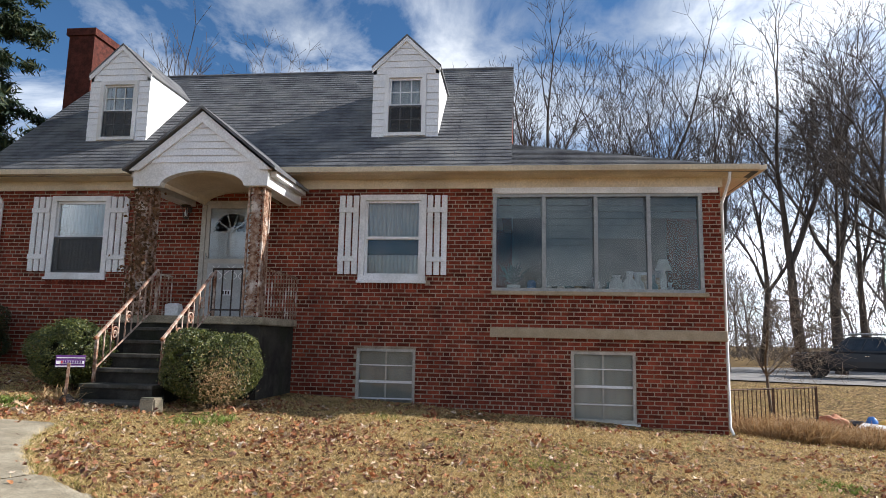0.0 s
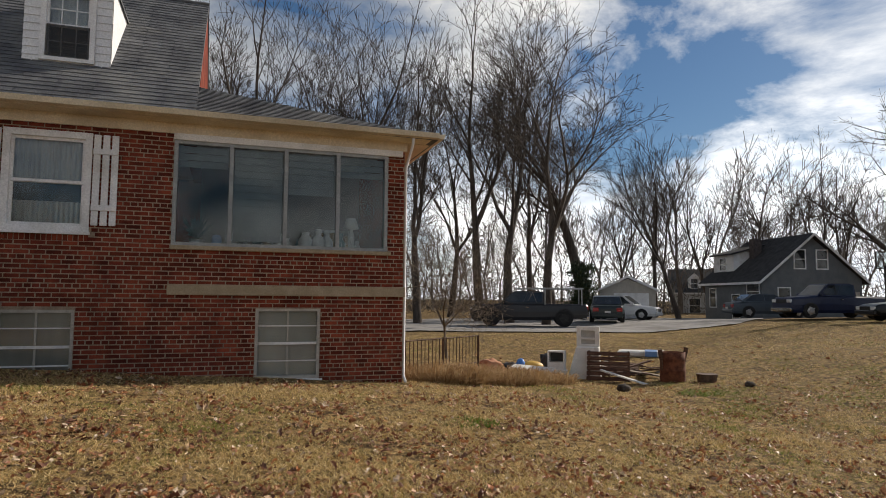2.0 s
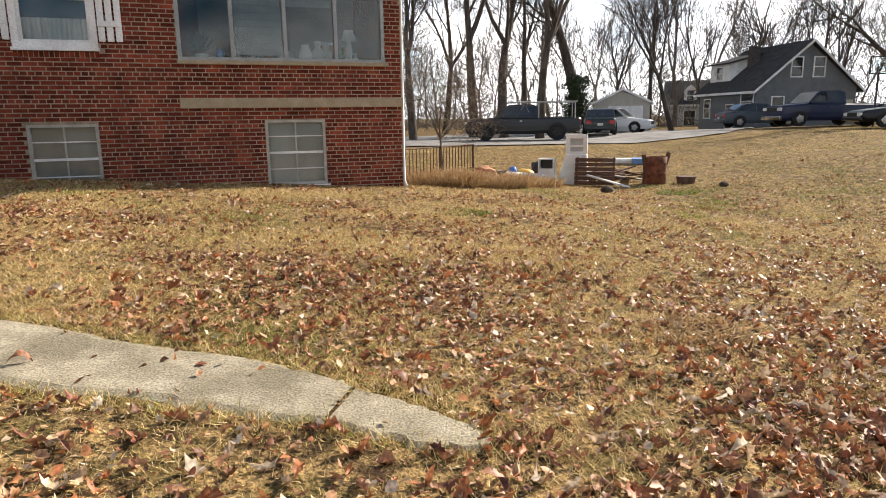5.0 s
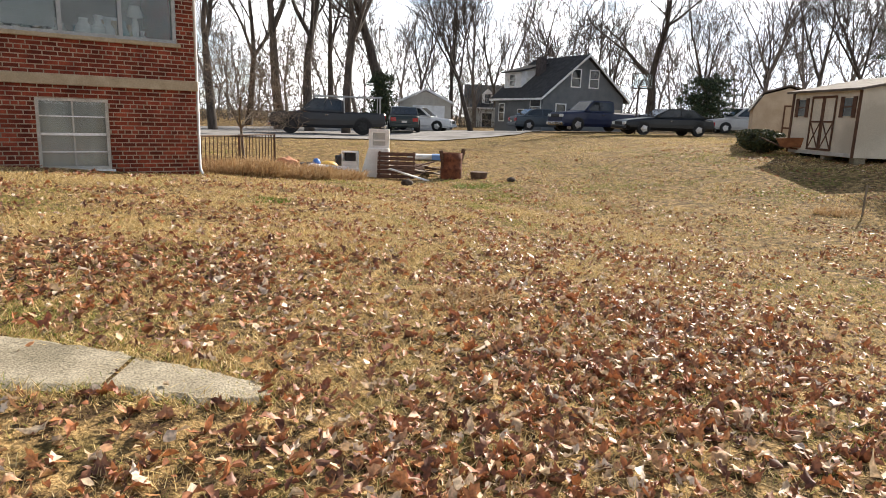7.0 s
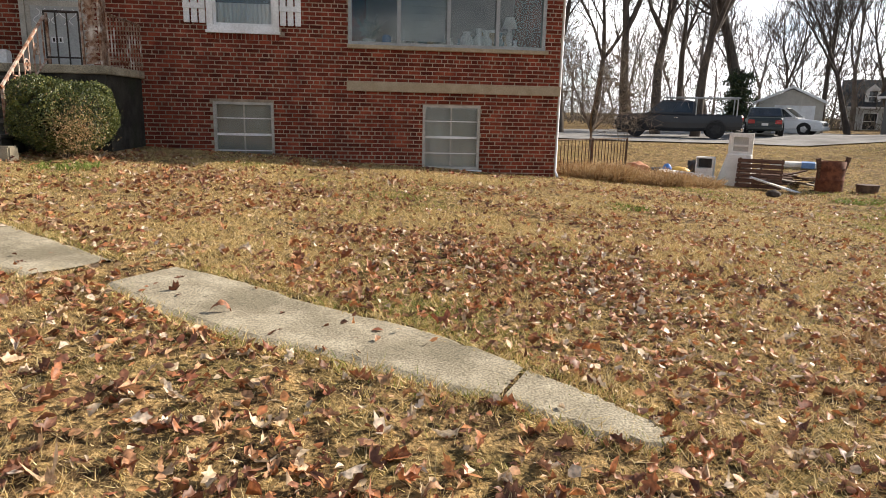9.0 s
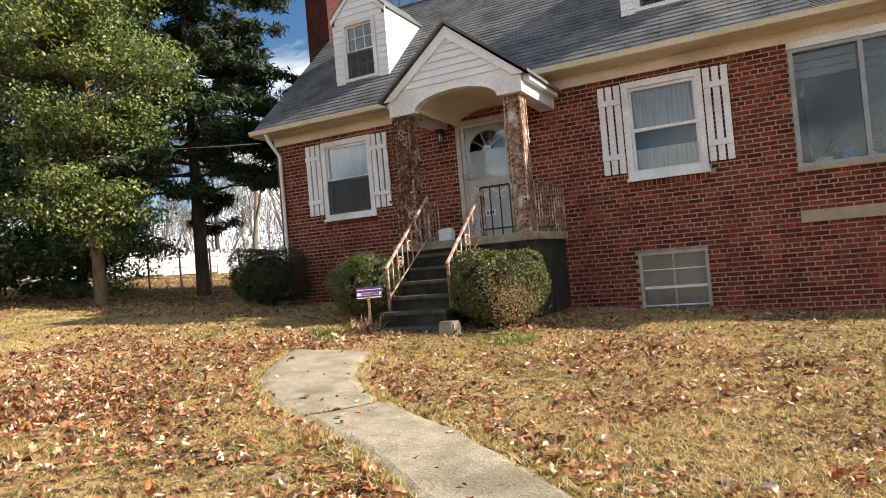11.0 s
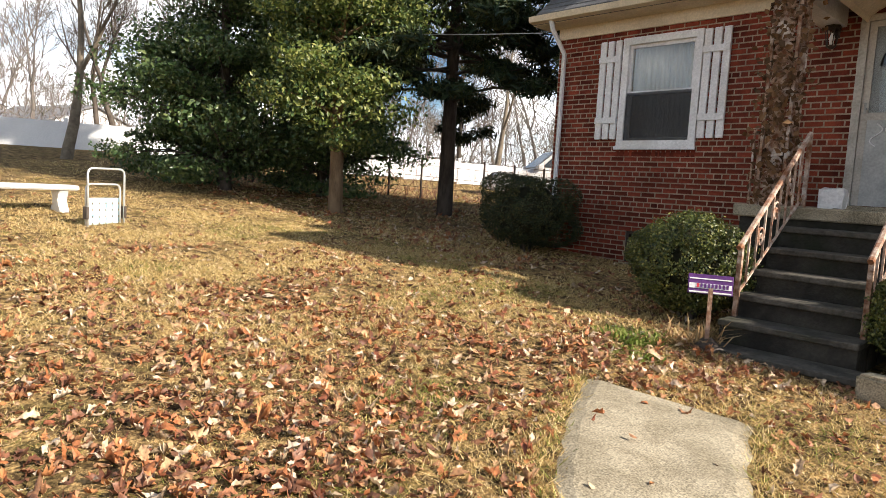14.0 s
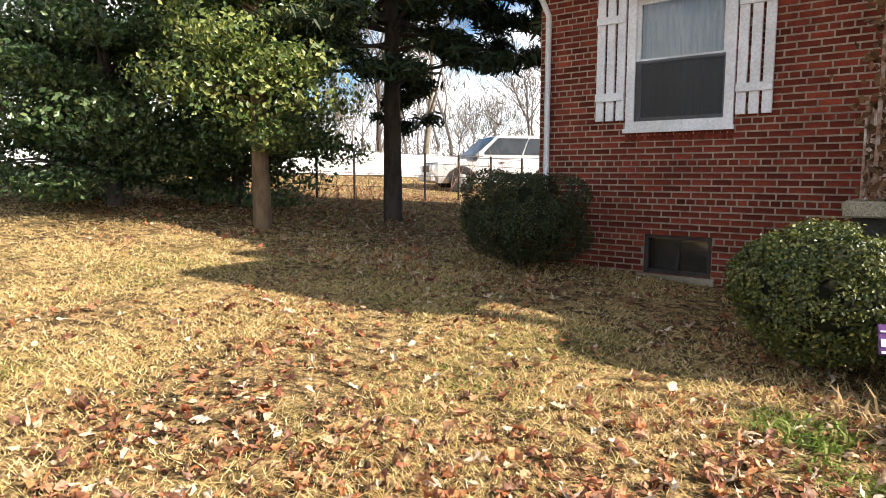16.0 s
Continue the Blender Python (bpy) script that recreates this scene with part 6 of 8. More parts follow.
lumpy("rock", gpt(4.98, 0.95), (0.14, 0.1, 0.09), DARK_BARK, "small dark rock in the grass", "rock", 8, 0.35)
lumpy("rock", gpt(7.9, 0.6), (0.1, 0.1, 0.06), DARK_BARK, "small dark rock in the grass", "rock", 9, 0.35)


def barrel(at):
    b = thing("burn_barrel", at, "rusty brown burn barrel with debris sticking out", "barrel")
    bm = bmesh.new()
    prof = [(0.27, -0.05), (0.285, 0.0), (0.285, 0.24), (0.295, 0.26), (0.285, 0.28), (0.285, 0.5), (0.295, 0.52), (0.285, 0.54), (0.29, 0.68), (0.27, 0.68), (0.27, 0.3)]
    rr = [[bm.verts.new((r * math.cos(6.283 * k / 20), r * math.sin(6.283 * k / 20), z)) for k in range(20)] for r, z in prof]
    for a, c in zip(rr, rr[1:]):
        for k in range(20):
            bm.faces.new((a[k], a[(k + 1) % 20], c[(k + 1) % 20], c[k]))
    bm.faces.new(rr[-1])
    part("drum", bm, material("brown_rust", (0.09, 0.03, 0.016), (0.19, 0.07, 0.035), 9, 0.85, 0.4), b, smooth=True)
    for dx, dy, h in ((0.2, 0.05, 0.86), (-0.2, 0.0, 0.8)):
        bm = bmesh.new()
        cuboid(bm, dx - 0.03, dx + 0.05, dy - 0.03, dy + 0.03, 0.3, h, pose(0, 0, 0, 0, 16 if dx > 0 else -12, 0))
        part("stick", bm, BROWN_WOOD, b)


barrel(gpt(7.15, 2.2))
tub = thing("metal_tub", gpt(7.75, 1.75), "small rusty metal tub in the grass", "tub")
bm = bmesh.new()
tube(bm, [(0, 0, -0.03), (0, 0, 0.18)], [0.2, 0.24], 14)
part("body", bm, material("tub_rust", (0.07, 0.04, 0.03), (0.14, 0.09, 0.06), 9, 0.8, 0.3), tub)
mat_ = thing("mattress", gpt(9.4, 6.6), "stained white and blue mattress lying in the grass", "mattress", rz=-35)
bm = bmesh.new()
cuboid(bm, -0.72, 0.72, -0.42, 0.42, -0.02, 0.15)
part("pad", bm, APPLIANCE, mat_, bevel=0.05)
box_part("blue_cover", (0.1, 0.45, -0.425, 0.425, 0.0, 0.162), material("blue_cloth", (0.1, 0.2, 0.42), (0.18, 0.3, 0.52), 5, 0.8, 0.1), mat_)
bm = bmesh.new()
tube(bm, [(4.0, 8.4, ground(4, 8.4) - 0.1), (4.0, 8.4, ground(4, 8.4) + 0.2)], [0.12, 0.14], 8)

rnd = random.Random(77)
for k in range(11):
    x_, y_ = 6.2 + rnd.uniform(0, 2.0), 3.9 + rnd.uniform(-0.7, 1.1)
    board(gpt(x_, y_, rnd.uniform(0.02, 0.16)), rnd.uniform(0.6, 1.3), rnd.uniform(0.08, 0.18), 0.025, rnd.uniform(-14, 14), rnd.uniform(-14, 10), rnd.uniform(-60, 60), rnd.choice((BROWN_WOOD, BROWN_WOOD, GREY_WOOD)), "broken brown board thrown on the rubbish heap")
board(gpt(4.05, 3.3, 0.14), 1.0, 0.55, 0.05, 4, 3, -38, APPLIANCE, "white enamel panel lying in the dry grass")
lumpy("rubbish_bag", gpt(5.0, 4.25), (0.26, 0.2, 0.3), BLACK_PLASTIC, "black plastic rubbish bag behind the cabinet", "bag", 14, 0.4)
lumpy("orange_tarpaulin", gpt(2.75, 2.75), (0.3, 0.17, 0.2), material("faded_orange_cloth", (0.55, 0.24, 0.13), (0.68, 0.42, 0.28), 5, 0.8, 0.2), "crumpled faded orange tarpaulin in dry grass", "tarpaulin", 15, 0.6, -30)

# ---- driveway ----
def drape(name, near, far, mat, dz, label, nx=60, ny=14):
    vs, fs = [], []
    def along(line, t):
        s = t * (len(line) - 1)
        i = min(int(s), len(line) - 2)
        return Vector(line[i]).lerp(Vector(line[i + 1]), s - i)
    for j in range(ny + 1):
        for i in range(nx + 1):
            p = along(near, i / nx).lerp(along(far, i / nx), j / ny)
            vs.append((p.x, p.y, lawn_z(p.x, p.y) + dz))
    for j in range(ny):
        for i in range(nx):
            o = j * (nx + 1) + i
            fs.append((o, o + 1, o + nx + 2, o + nx + 1))
    return tagged(raw(name, vs, fs, mat, None, True), label, "pavement", kind="structure")


drape("driveway", [(-14, 20), (0, 17.2), (5, 15.9), (9.5, 14.5), (14.5, 13.2), (20, 14.2), (25, 17.5), (30.5, 21)], [(-14, 28), (0, 28), (6, 30), (12, 33), (17, 35), (22, 35), (27, 33), (31, 28)], ASPHALT, 0.05, "cracked grey asphalt driveway and parking area")

# ---- vehicles ----
TYRE = material("tyre_rubber", (0.015, 0.015, 0.015), (0.03, 0.03, 0.03), 12, 0.9, 0.2)
RIM = material("wheel_rim", (0.4, 0.4, 0.41), (0.55, 0.55, 0.56), 8, 0.35, 0.0, metal=0.8)
CAR_GLASS = material("car_glass", (0.015, 0.018, 0.02), (0.03, 0.034, 0.038), 2, 0.06, 0.0, spec=0.6)
LAMP = material("lamp_lens", (0.6, 0.6, 0.58), (0.75, 0.75, 0.72), 9, 0.15, 0.0, spec=0.6)
RED_LAMP = material("red_lens", (0.3, 0.02, 0.02), (0.4, 0.03, 0.03), 9, 0.2, 0.0, spec=0.6)
TRIM = material("black_trim", (0.02, 0.02, 0.02), (0.035, 0.035, 0.035), 6, 0.6, 0.0)
CHROME = material("chrome", (0.5, 0.5, 0.5), (0.6, 0.6, 0.6), 3, 0.15, 0.0, metal=1.0)


def paint(name, a, b):
    return material(name, a, b, 1.2, 0.3, 0.0, spec=0.4)


def vehicle(name, at, rz, L, W, prof, roof, col, label, wheel_r=0.34, axles=(0.19, 0.8), rim=RIM, cat="car", bed=None, rack=False):
    """A car along +x (front at +x). prof: lower body line (x share, z); roof: cabin (x share, z) from rear base to front base."""
    c = thing(name, at, label, cat, rz=rz)
    X = lambda s: (s - 0.5) * L
    clear = wheel_r * 0.75
    # lower body: section rings along the length
    bm = bmesh.new()
    rings = []
    for s, z in prof:
        t = abs(s - 0.5) * 2
        w = W / 2 * (1 - 0.13 * max(0, t - 0.8) / 0.2)
        zb = clear + (0.14 if s < 0.02 or s > 0.98 else 0.0)
        sec = [(w * 0.93, zb), (w, zb + 0.16), (w, (zb + z) / 2), (w * 0.97, z - 0.09), (w * 0.86, z)]
        rings.append([bm.verts.new((X(s), y, zz)) for y, zz in sec] + [bm.verts.new((X(s), -y, zz)) for y, zz in sec[::-1]])
    for a, b in zip(rings, rings[1:]):
        for k in range(len(a)):
            bm.faces.new((a[k], a[(k + 1) % len(a)], b[(k + 1) % len(a)], b[k]))
    bm.faces.new(rings[0][::-1])
    bm.faces.new(rings[-1])
    part("body", bm, col, c)
    # cabin
    bm = bmesh.new()
    base_z = min(z for _, z in roof)
    sec = []
    for s, z in roof:
        k = 0.92 if z <= base_z + 0.08 else 0.80
        sec.append((X(s), z, W / 2 * k))
    lft = [bm.verts.new((x, w, z)) for x, z, w in sec]
    rgt = [bm.verts.new((x, -w, z)) for x, z, w in sec]
    bm.faces.new(lft)
    bm.faces.new(rgt[::-1])
    for k in range(len(sec) - 1):
        bm.faces.new((lft[k + 1], lft[k], rgt[k], rgt[k + 1]))
    part("cabin", bm, col, c)
    # glass: side lights, windscreen and rear screen, a little proud
    zt = max(z for _, z in roof)
    xs_ = [X(s) for s, _ in roof]
    top = [x for (x, z, w) in sec if z > base_z + 0.2]
    bot = [x for (x, z, w) in sec if z <= base_z + 0.08]
    h = zt - base_z
    for sgn in (1, -1):
        n_win = 2
        for k in range(n_win):
            def edge(t, u):
                xb = min(bot) + (max(bot) - min(bot)) * t
                xt = min(top) + (max(top) - min(top)) * t
                x = xb + (xt - xb) * u
                y = (W / 2) * (0.92 + (0.80 - 0.92) * u) + 0.012
                return (x, sgn * y, base_z + h * u)
            t0, t1 = 0.06 + k * 0.45, 0.49 + k * 0.45
            bm = bmesh.new()
            slab(bm, [edge(t0, 0.14), edge(t1, 0.14), edge(t1, 0.86), edge(t0, 0.86)], (0, sgn * 0.006, 0))
            part("side_window", bm, CAR_GLASS, c)
    for xb, xt, sg, nm in ((max(bot), max(top), 1, "windscreen"), (min(bot), min(top), -1, "rear_window")):
        bm = bmesh.new()
        def pt(u, y):
            return (xb + (xt - xb) * u + sg * 0.012, y * (0.92 - 0.12 * u) * W / 2 * 0.92, base_z + h * u + 0.006)
        slab(bm, [pt(0.12, -1), pt(0.12, 1), pt(0.9, 1), pt(0.9, -1)], (sg * 0.008, 0, 0.004))
        part(nm, bm, CAR_GLASS, c)
    # wheels
    for s in axles:
        for sgn in (1, -1):
            x, y = X(s), sgn * (W / 2 - 0.08)
            bm = bmesh.new()
            tube(bm, [(x, y - sgn * 0.12, wheel_r), (x, y + sgn * 0.09, wheel_r), (x, y + sgn * 0.1, wheel_r)], [wheel_r, wheel_r, wheel_r * 0.9], 22)
            wh = part("wheel", bm, TYRE, c)
            bm = bmesh.new()
            tube(bm, [(x, y + sgn * 0.095, wheel_r), (x, y + sgn * 0.112, wheel_r)], [wheel_r * 0.62, wheel_r * 0.2], 16)
            part("rim", bm, rim, wh)
            for q in range(5):
                a = 6.283 * q / 5
                bm = bmesh.new()
                tube(bm, [(x, y + sgn * 0.112, wheel_r), (x + math.cos(a) * wheel_r * 0.6, y + sgn * 0.104, wheel_r + math.sin(a) * wheel_r * 0.6)], 0.03, 4)
                part("spoke", bm, rim, wh)
            bm = bmesh.new()
            arc = [(x + math.cos(t) * wheel_r * 1.13, sgn * (W / 2 + 0.004), wheel_r + math.sin(t) * wheel_r * 1.13) for t in [math.pi * j / 10 for j in range(11)]]
            slab(bm, arc, (0, sgn * 0.006, 0))
            part("wheel_arch", bm, TRIM, c)
    zf, zr = prof[-2][1], prof[1][1]
    for sgn in (1, -1):
        ya, yb = sgn * W * 0.26, sgn * W * 0.43
        box_part("headlight", (X(0.985), X(1) + 0.02, min(ya, yb), max(ya, yb), zf - 0.26, zf - 0.10), LAMP, c, bevel=0.01)
        box_part("tail_light", (X(0) - 0.02, X(0.012), min(ya, yb), max(ya, yb), zr - 0.3, zr - 0.1), RED_LAMP, c, bevel=0.01)
        ym = sgn * (W / 2 + 0.06)
        box_part("mirror", (max(bot) - 0.18 * 1.6, max(bot) - 0.1, ym - 0.07, ym + 0.07, base_z + 0.02, base_z + 0.17), col, c, bevel=0.02)
        box_part("door_handle", (X(0.5), X(0.5) + 0.14, sgn * W / 2 - 0.01, sgn * W / 2 + 0.012, base_z - 0.16, base_z - 0.13), CHROME, c)
    box_part("grille", (X(0.99), X(1) + 0.015, -W * 0.24, W * 0.24, zf - 0.3, zf - 0.1), TRIM, c)
    box_part("bumper", (X(0.985), X(1) + 0.07, -W * 0.46, W * 0.46, clear + 0.05, clear + 0.24), CHROME if cat == "pickup truck" else col, c, bevel=0.03)
    box_part("rear_bumper", (X(0) - 0.07, X(0.015), -W * 0.46, W * 0.46, clear + 0.05, clear + 0.24), CHROME if cat == "pickup truck" else col, c, bevel=0.03)
    box_part("number_plate", (X(0) - 0.085, X(0) - 0.071, -0.15, 0.15, clear + 0.26, clear + 0.38), WHITE, c)
    if rack:
        zt2 = zt + 0.12
        for sgn in (1, -1):
            bm = bmesh.new()
            tube(bm, [(X(0.03), sgn * W * 0.4, zt2), (X(0.62), sgn * W * 0.4, zt2)], 0.035, 6)
            part("rack_rail", bm, ALU, c)
            for s in (0.05, 0.36):
                bm = bmesh.new()
                tube(bm, [(X(s), sgn * W * 0.44, prof[1][1] - 0.05), (X(s), sgn * W * 0.4, zt2)], 0.03, 6)
                part("rack_post", bm, ALU, c)
        for s in (0.05, 0.2, 0.36, 0.55):
            bm = bmesh.new()
            tube(bm, [(X(s), -W * 0.4, zt2 + 0.03), (X(s), W * 0.4, zt2 + 0.03)], 0.025, 6)
            part("rack_bar", bm, ALU, c)
    return c


SEDAN = [(0.0, 0.72), (0.02, 0.9), (0.2, 0.96), (0.7, 0.93), (0.95, 0.78), (1.0, 0.66)]
SEDAN_ROOF = [(0.10, 0.93), (0.26, 1.36), (0.36, 1.43), (0.52, 1.41), (0.70, 0.92)]
PICKUP = [(0.0, 1.08), (0.01, 1.14), (0.40, 1.15), (0.72, 1.17), (0.975, 1.06), (1.0, 0.9)]
PICKUP_ROOF = [(0.365, 1.12), (0.372, 1.72), (0.42, 1.80), (0.62, 1.79), (0.745, 1.15)]
SUV = [(0.0, 0.9), (0.01, 1.04), (0.3, 1.06), (0.72, 1.02), (0.96, 0.9), (1.0, 0.75)]
SUV_ROOF = [(0.02, 1.04), (0.06, 1.64), (0.2, 1.72), (0.54, 1.7), (0.72, 1.03)]


def on_drive(x, y, dz=0.05):
    return (x, y, lawn_z(x, y) + dz)


def heading(p, q):
    """Degrees of the way from the rear p to the front q."""
    return math.degrees(math.atan2(q[1] - p[1], q[0] - p[0]))


def park(name, rear, front, L, W, prof, roof, col, label, dz=0.05, **kw):
    x, y = (rear[0] + front[0]) / 2, (rear[1] + front[1]) / 2
    return vehicle(name, on_drive(x, y, dz), heading(rear, front), L, W, prof, roof, col, label, **kw)


park("pickup_truck", (14.55, 18.55), (9.25, 21.0), 5.85, 1.95, PICKUP, PICKUP_ROOF, paint("charcoal_paint", (0.022, 0.023, 0.025), (0.03, 0.031, 0.034)), "dark grey crew cab pickup truck with a ladder rack", wheel_r=0.43, axles=(0.2, 0.82), rim=TRIM, cat="pickup truck", rack=True)
park("sedan", (16.6, 19.8), (18.9, 23.7), 4.6, 1.8, SEDAN, SEDAN_ROOF, paint("dark_green_paint", (0.02, 0.03, 0.03), (0.03, 0.04, 0.04)), "dark sedan parked behind the pickup truck")
park("suv", (22.2, 31.0), (25.4, 27.4), 5.1, 1.9, SUV, SUV_ROOF, paint("white_car_paint", (0.7, 0.7, 0.7), (0.78, 0.78, 0.78)), "white sport utility vehicle before the garage", wheel_r=0.38)
park("sedan", (26.0, 21.2), (30.0, 19.6), 4.6, 1.8, SEDAN, SEDAN_ROOF, paint("slate_blue_paint", (0.05, 0.065, 0.08), (0.07, 0.085, 0.10)), "slate grey sedan seen from behind")
park("pickup_truck", (30.0, 14.75), (24.7, 16.1), 5.5, 1.9, PICKUP, PICKUP_ROOF, paint("navy_paint", (0.007, 0.012, 0.04), (0.011, 0.018, 0.052)), "dark blue pickup truck with a chrome bumper", wheel_r=0.38, axles=(0.2, 0.82), cat="pickup truck")
park("sedan", (29.9, 9.6), (25.2, 11.8), 5.2, 1.85, SEDAN, SEDAN_ROOF, paint("black_paint", (0.006, 0.0065, 0.007), (0.009, 0.01, 0.011)), "black sedan with silver wheels parked on the grass", dz=0.02)
park("van", (41.0, 11.6), (37.6, 14.4), 4.8, 1.85, SUV, SUV_ROOF, paint("silver_paint", (0.34, 0.34, 0.34), (0.42, 0.42, 0.42)), "silver minivan parked beside the sheds", dz=0.02, wheel_r=0.35)
park("suv", (-19.0, 11.7), (-21.6, 8.2), 4.4, 1.8, SUV, SUV_ROOF, paint("pale_silver_paint", (0.45, 0.45, 0.45), (0.52, 0.52, 0.52)), "pale silver sport utility vehicle beyond the wire fence", dz=0.0, wheel_r=0.37)

# ---- neighbouring buildings ----
GREY_SIDING = material("grey_siding", (0.13, 0.145, 0.155), (0.17, 0.18, 0.19), 1.5, 0.8, 0.1)
DARK_ROOF = material("dark_roof", (0.03, 0.03, 0.032), (0.055, 0.055, 0.055), 3.0, 0.9, 0.3)


def plain_window(parent, m, w, h, name="window"):
    """A framed window on a wall whose outward way is -y, at the pose m (its lower middle)."""
    bm = bmesh.new()
    for q in ((-w / 2 - 0.08, -w / 2, -0.08, h + 0.08), (w / 2, w / 2 + 0.08, -0.08, h + 0.08), (-w / 2, w / 2, h, h + 0.08), (-w / 2, w / 2, -0.08, 0), (-w / 2, w / 2, h / 2 - 0.025, h / 2 + 0.025)):
        cuboid(bm, q[0], q[1], -0.05, 0.0, q[2], q[3], m)
    wn_ = part(name, bm, WHITE, parent)
    bm = bmesh.new()
    cuboid(bm, -w / 2, w / 2, -0.02, -0.004, 0, h, m)
    part("pane", bm, CAR_GLASS, wn_)


def gable_house(name, at, rz, w, d, eave, ridge, wall_mat, roof_mat, label, over=0.35, cat="house"):
    """A house with its gable to -y: w across, d deep."""
    hs = thing(name, at, label, cat, rz=rz)
    bm = bmesh.new()
    slab(bm, [(-w / 2, 0, -0.6), (w / 2, 0, -0.6), (w / 2, 0, eave), (0, 0, ridge - 0.12), (-w / 2, 0, eave)], (0, d, 0))
    part("wall", bm, wall_mat, hs)
    for s in (-1, 1):
        bm = bmesh.new()
        sl = (ridge - eave) / (w / 2)
        slab(bm, [(s * (w / 2 + over), -over, eave - over * sl), (0, -over, ridge), (0, d + over, ridge), (s * (w / 2 + over), d + over, eave - over * sl)], (0, 0, 0.12))
        part("roof", bm, roof_mat, hs)
        bm = bmesh.new()
        slab(bm, [(s * (w / 2 + over), -over - 0.04, eave - over * sl - 0.06), (0, -over - 0.04, ridge - 0.06), (0, -over - 0.04, ridge + 0.12), (s * (w / 2 + over), -over - 0.04, eave - over * sl + 0.12)], (0, 0.04, 0))
        part("bargeboard", bm, WHITE, hs)
        box_part("fascia", (min(s * (w / 2 + over), s * (w / 2 + over + 0.05)), max(s * (w / 2 + over), s * (w / 2 + over + 0.05)), -over, d + over, eave - over * sl - 0.06, eave - over * sl + 0.1), WHITE, hs)
    return hs


gh = gable_house("house", (34.35, 22.9, 0.1), -10, 7.4, 6.9, 2.85, 5.85, GREY_SIDING, DARK_ROOF, "grey sided one and a half storey house with a black roof")
for x, z, w, h in ((-0.9, 3.6, 0.75, 1.2), (0.75, 3.6, 0.75, 1.2), (-2.1, 0.9, 0.8, 1.35)):
    plain_window(gh, pose(x, -0.005, z), w, h)
for yy, z, w, h in ((0.9, 1.55, 1.3, 0.95), (2.9, 0.2, 0.8, 1.6), (5.8, 0.95, 0.75, 1.3)):
    plain_window(gh, pose(-3.705, yy, z, 0, 0, -90), w, h)
bm = bmesh.new()
slab(bm, [(-3.0, 4.2, 3.35), (-3.0, 4.2, 4.75), (-0.6, 4.2, 5.35)], (0, 2.6, 0))
dm = part("shed_dormer", bm, WHITE, gh)
bm = bmesh.new()
slab(bm, [(-3.25, 4.0, 4.72), (-0.3, 4.0, 5.5), (-0.3, 7.0, 5.5), (-3.25, 7.0, 4.72)], (0, 0, 0.1))
part("dormer_roof", bm, DARK_ROOF, dm)
plain_window(gh, pose(-3.01, 5.5, 3.65, 0, 0, -90), 0.8, 0.9)
box_part("chimney", (-1.9, -1.3, 3.4, 3.95, 2.5, 5.9), material("dark_chimney", (0.06, 0.05, 0.05), (0.10, 0.085, 0.08), 5, 0.9, 0.2), gh)
box_part("sign_panel", (2.6, 3.5, -0.03, -0.004, 1.55, 2.05), PALE_TRIM, gh)

GARAGE = material("tan_garage_paint", (0.42, 0.39, 0.34), (0.5, 0.47, 0.41), 2, 0.8, 0.1)
ga = gable_house("garage", (25.6, 31.2, 0.0), -30, 4.0, 6.0, 2.25, 3.2, GARAGE, material("grey_garage_roof", (0.2, 0.2, 0.19), (0.27, 0.27, 0.26), 3, 0.9, 0.2), "low tan garage with a white roller door", 0.2, "garage")
gd = box_part("garage_door", (-1.0, 1.5, -0.05, -0.004, 0.0, 2.0), WHITE, ga)
for k in range(4):
    box_part("door_panel", (-0.95, 1.45, -0.07, -0.052, 0.05 + k * 0.49, 0.49 + k * 0.49), WHITE, gd)
FAR_WALL = material("far_white_siding", (0.5, 0.5, 0.48), (0.58, 0.58, 0.56), 2, 0.8, 0.0)
x, y = polar(37.6, 74)
fh = gable_house("house", (x, y, -0.6), -128, 8.0, 9.0, 3.0, 5.3, FAR_WALL, DARK_ROOF, "far white house with two small dormers")
for yy in (2.2, 5.8):
    bm = bmesh.new()
    slab(bm, [(3.6, yy - 0.6, 3.1), (3.6, yy + 0.6, 3.1), (3.6, yy + 0.6, 4.3), (3.6, yy, 4.9), (3.6, yy - 0.6, 4.3)], (-2.2, 0, 0))
    dm = part("dormer", bm, WHITE, fh)
    plain_window(fh, pose(3.61, yy, 3.35, 0, 0, 90), 0.6, 0.9)
    plain_window(fh, pose(4.005, yy, 0.9, 0, 0, 90), 1.0, 1.4)
for x_ in (-2.2, 1.6):
    plain_window(fh, pose(x_, -0.005, 0.9), 1.0, 1.4)
# low brown outbuilding behind the small tree
ob_ = gable_house("outbuilding", (3.5, 33.0, 0.3), -10, 6.0, 4.0, 2.2, 3.0, material("brown_outbuilding", (0.22, 0.18, 0.14), (0.3, 0.25, 0.2), 2, 0.9, 0.1), DARK_ROOF, "low brown outbuilding beyond the driveway", 0.2, "outbuilding")
# white house and white fence past the hollies
wh_ = gable_house("house", (-92, 8.0, 2.0), -72, 12.0, 13.0, 3.2, 5.6, material("white_far_wall", (0.72, 0.73, 0.75), (0.8, 0.8, 0.81), 2, 0.7, 0), material("grey_far_roof", (0.2, 0.2, 0.21), (0.27, 0.27, 0.28), 2, 0.9, 0.1), "white sided house past the hollies")
for x_ in (-3.2, 0.0, 3.0):
    plain_window(wh_, pose(x_, -0.005, 1.0), 1.0, 1.3)
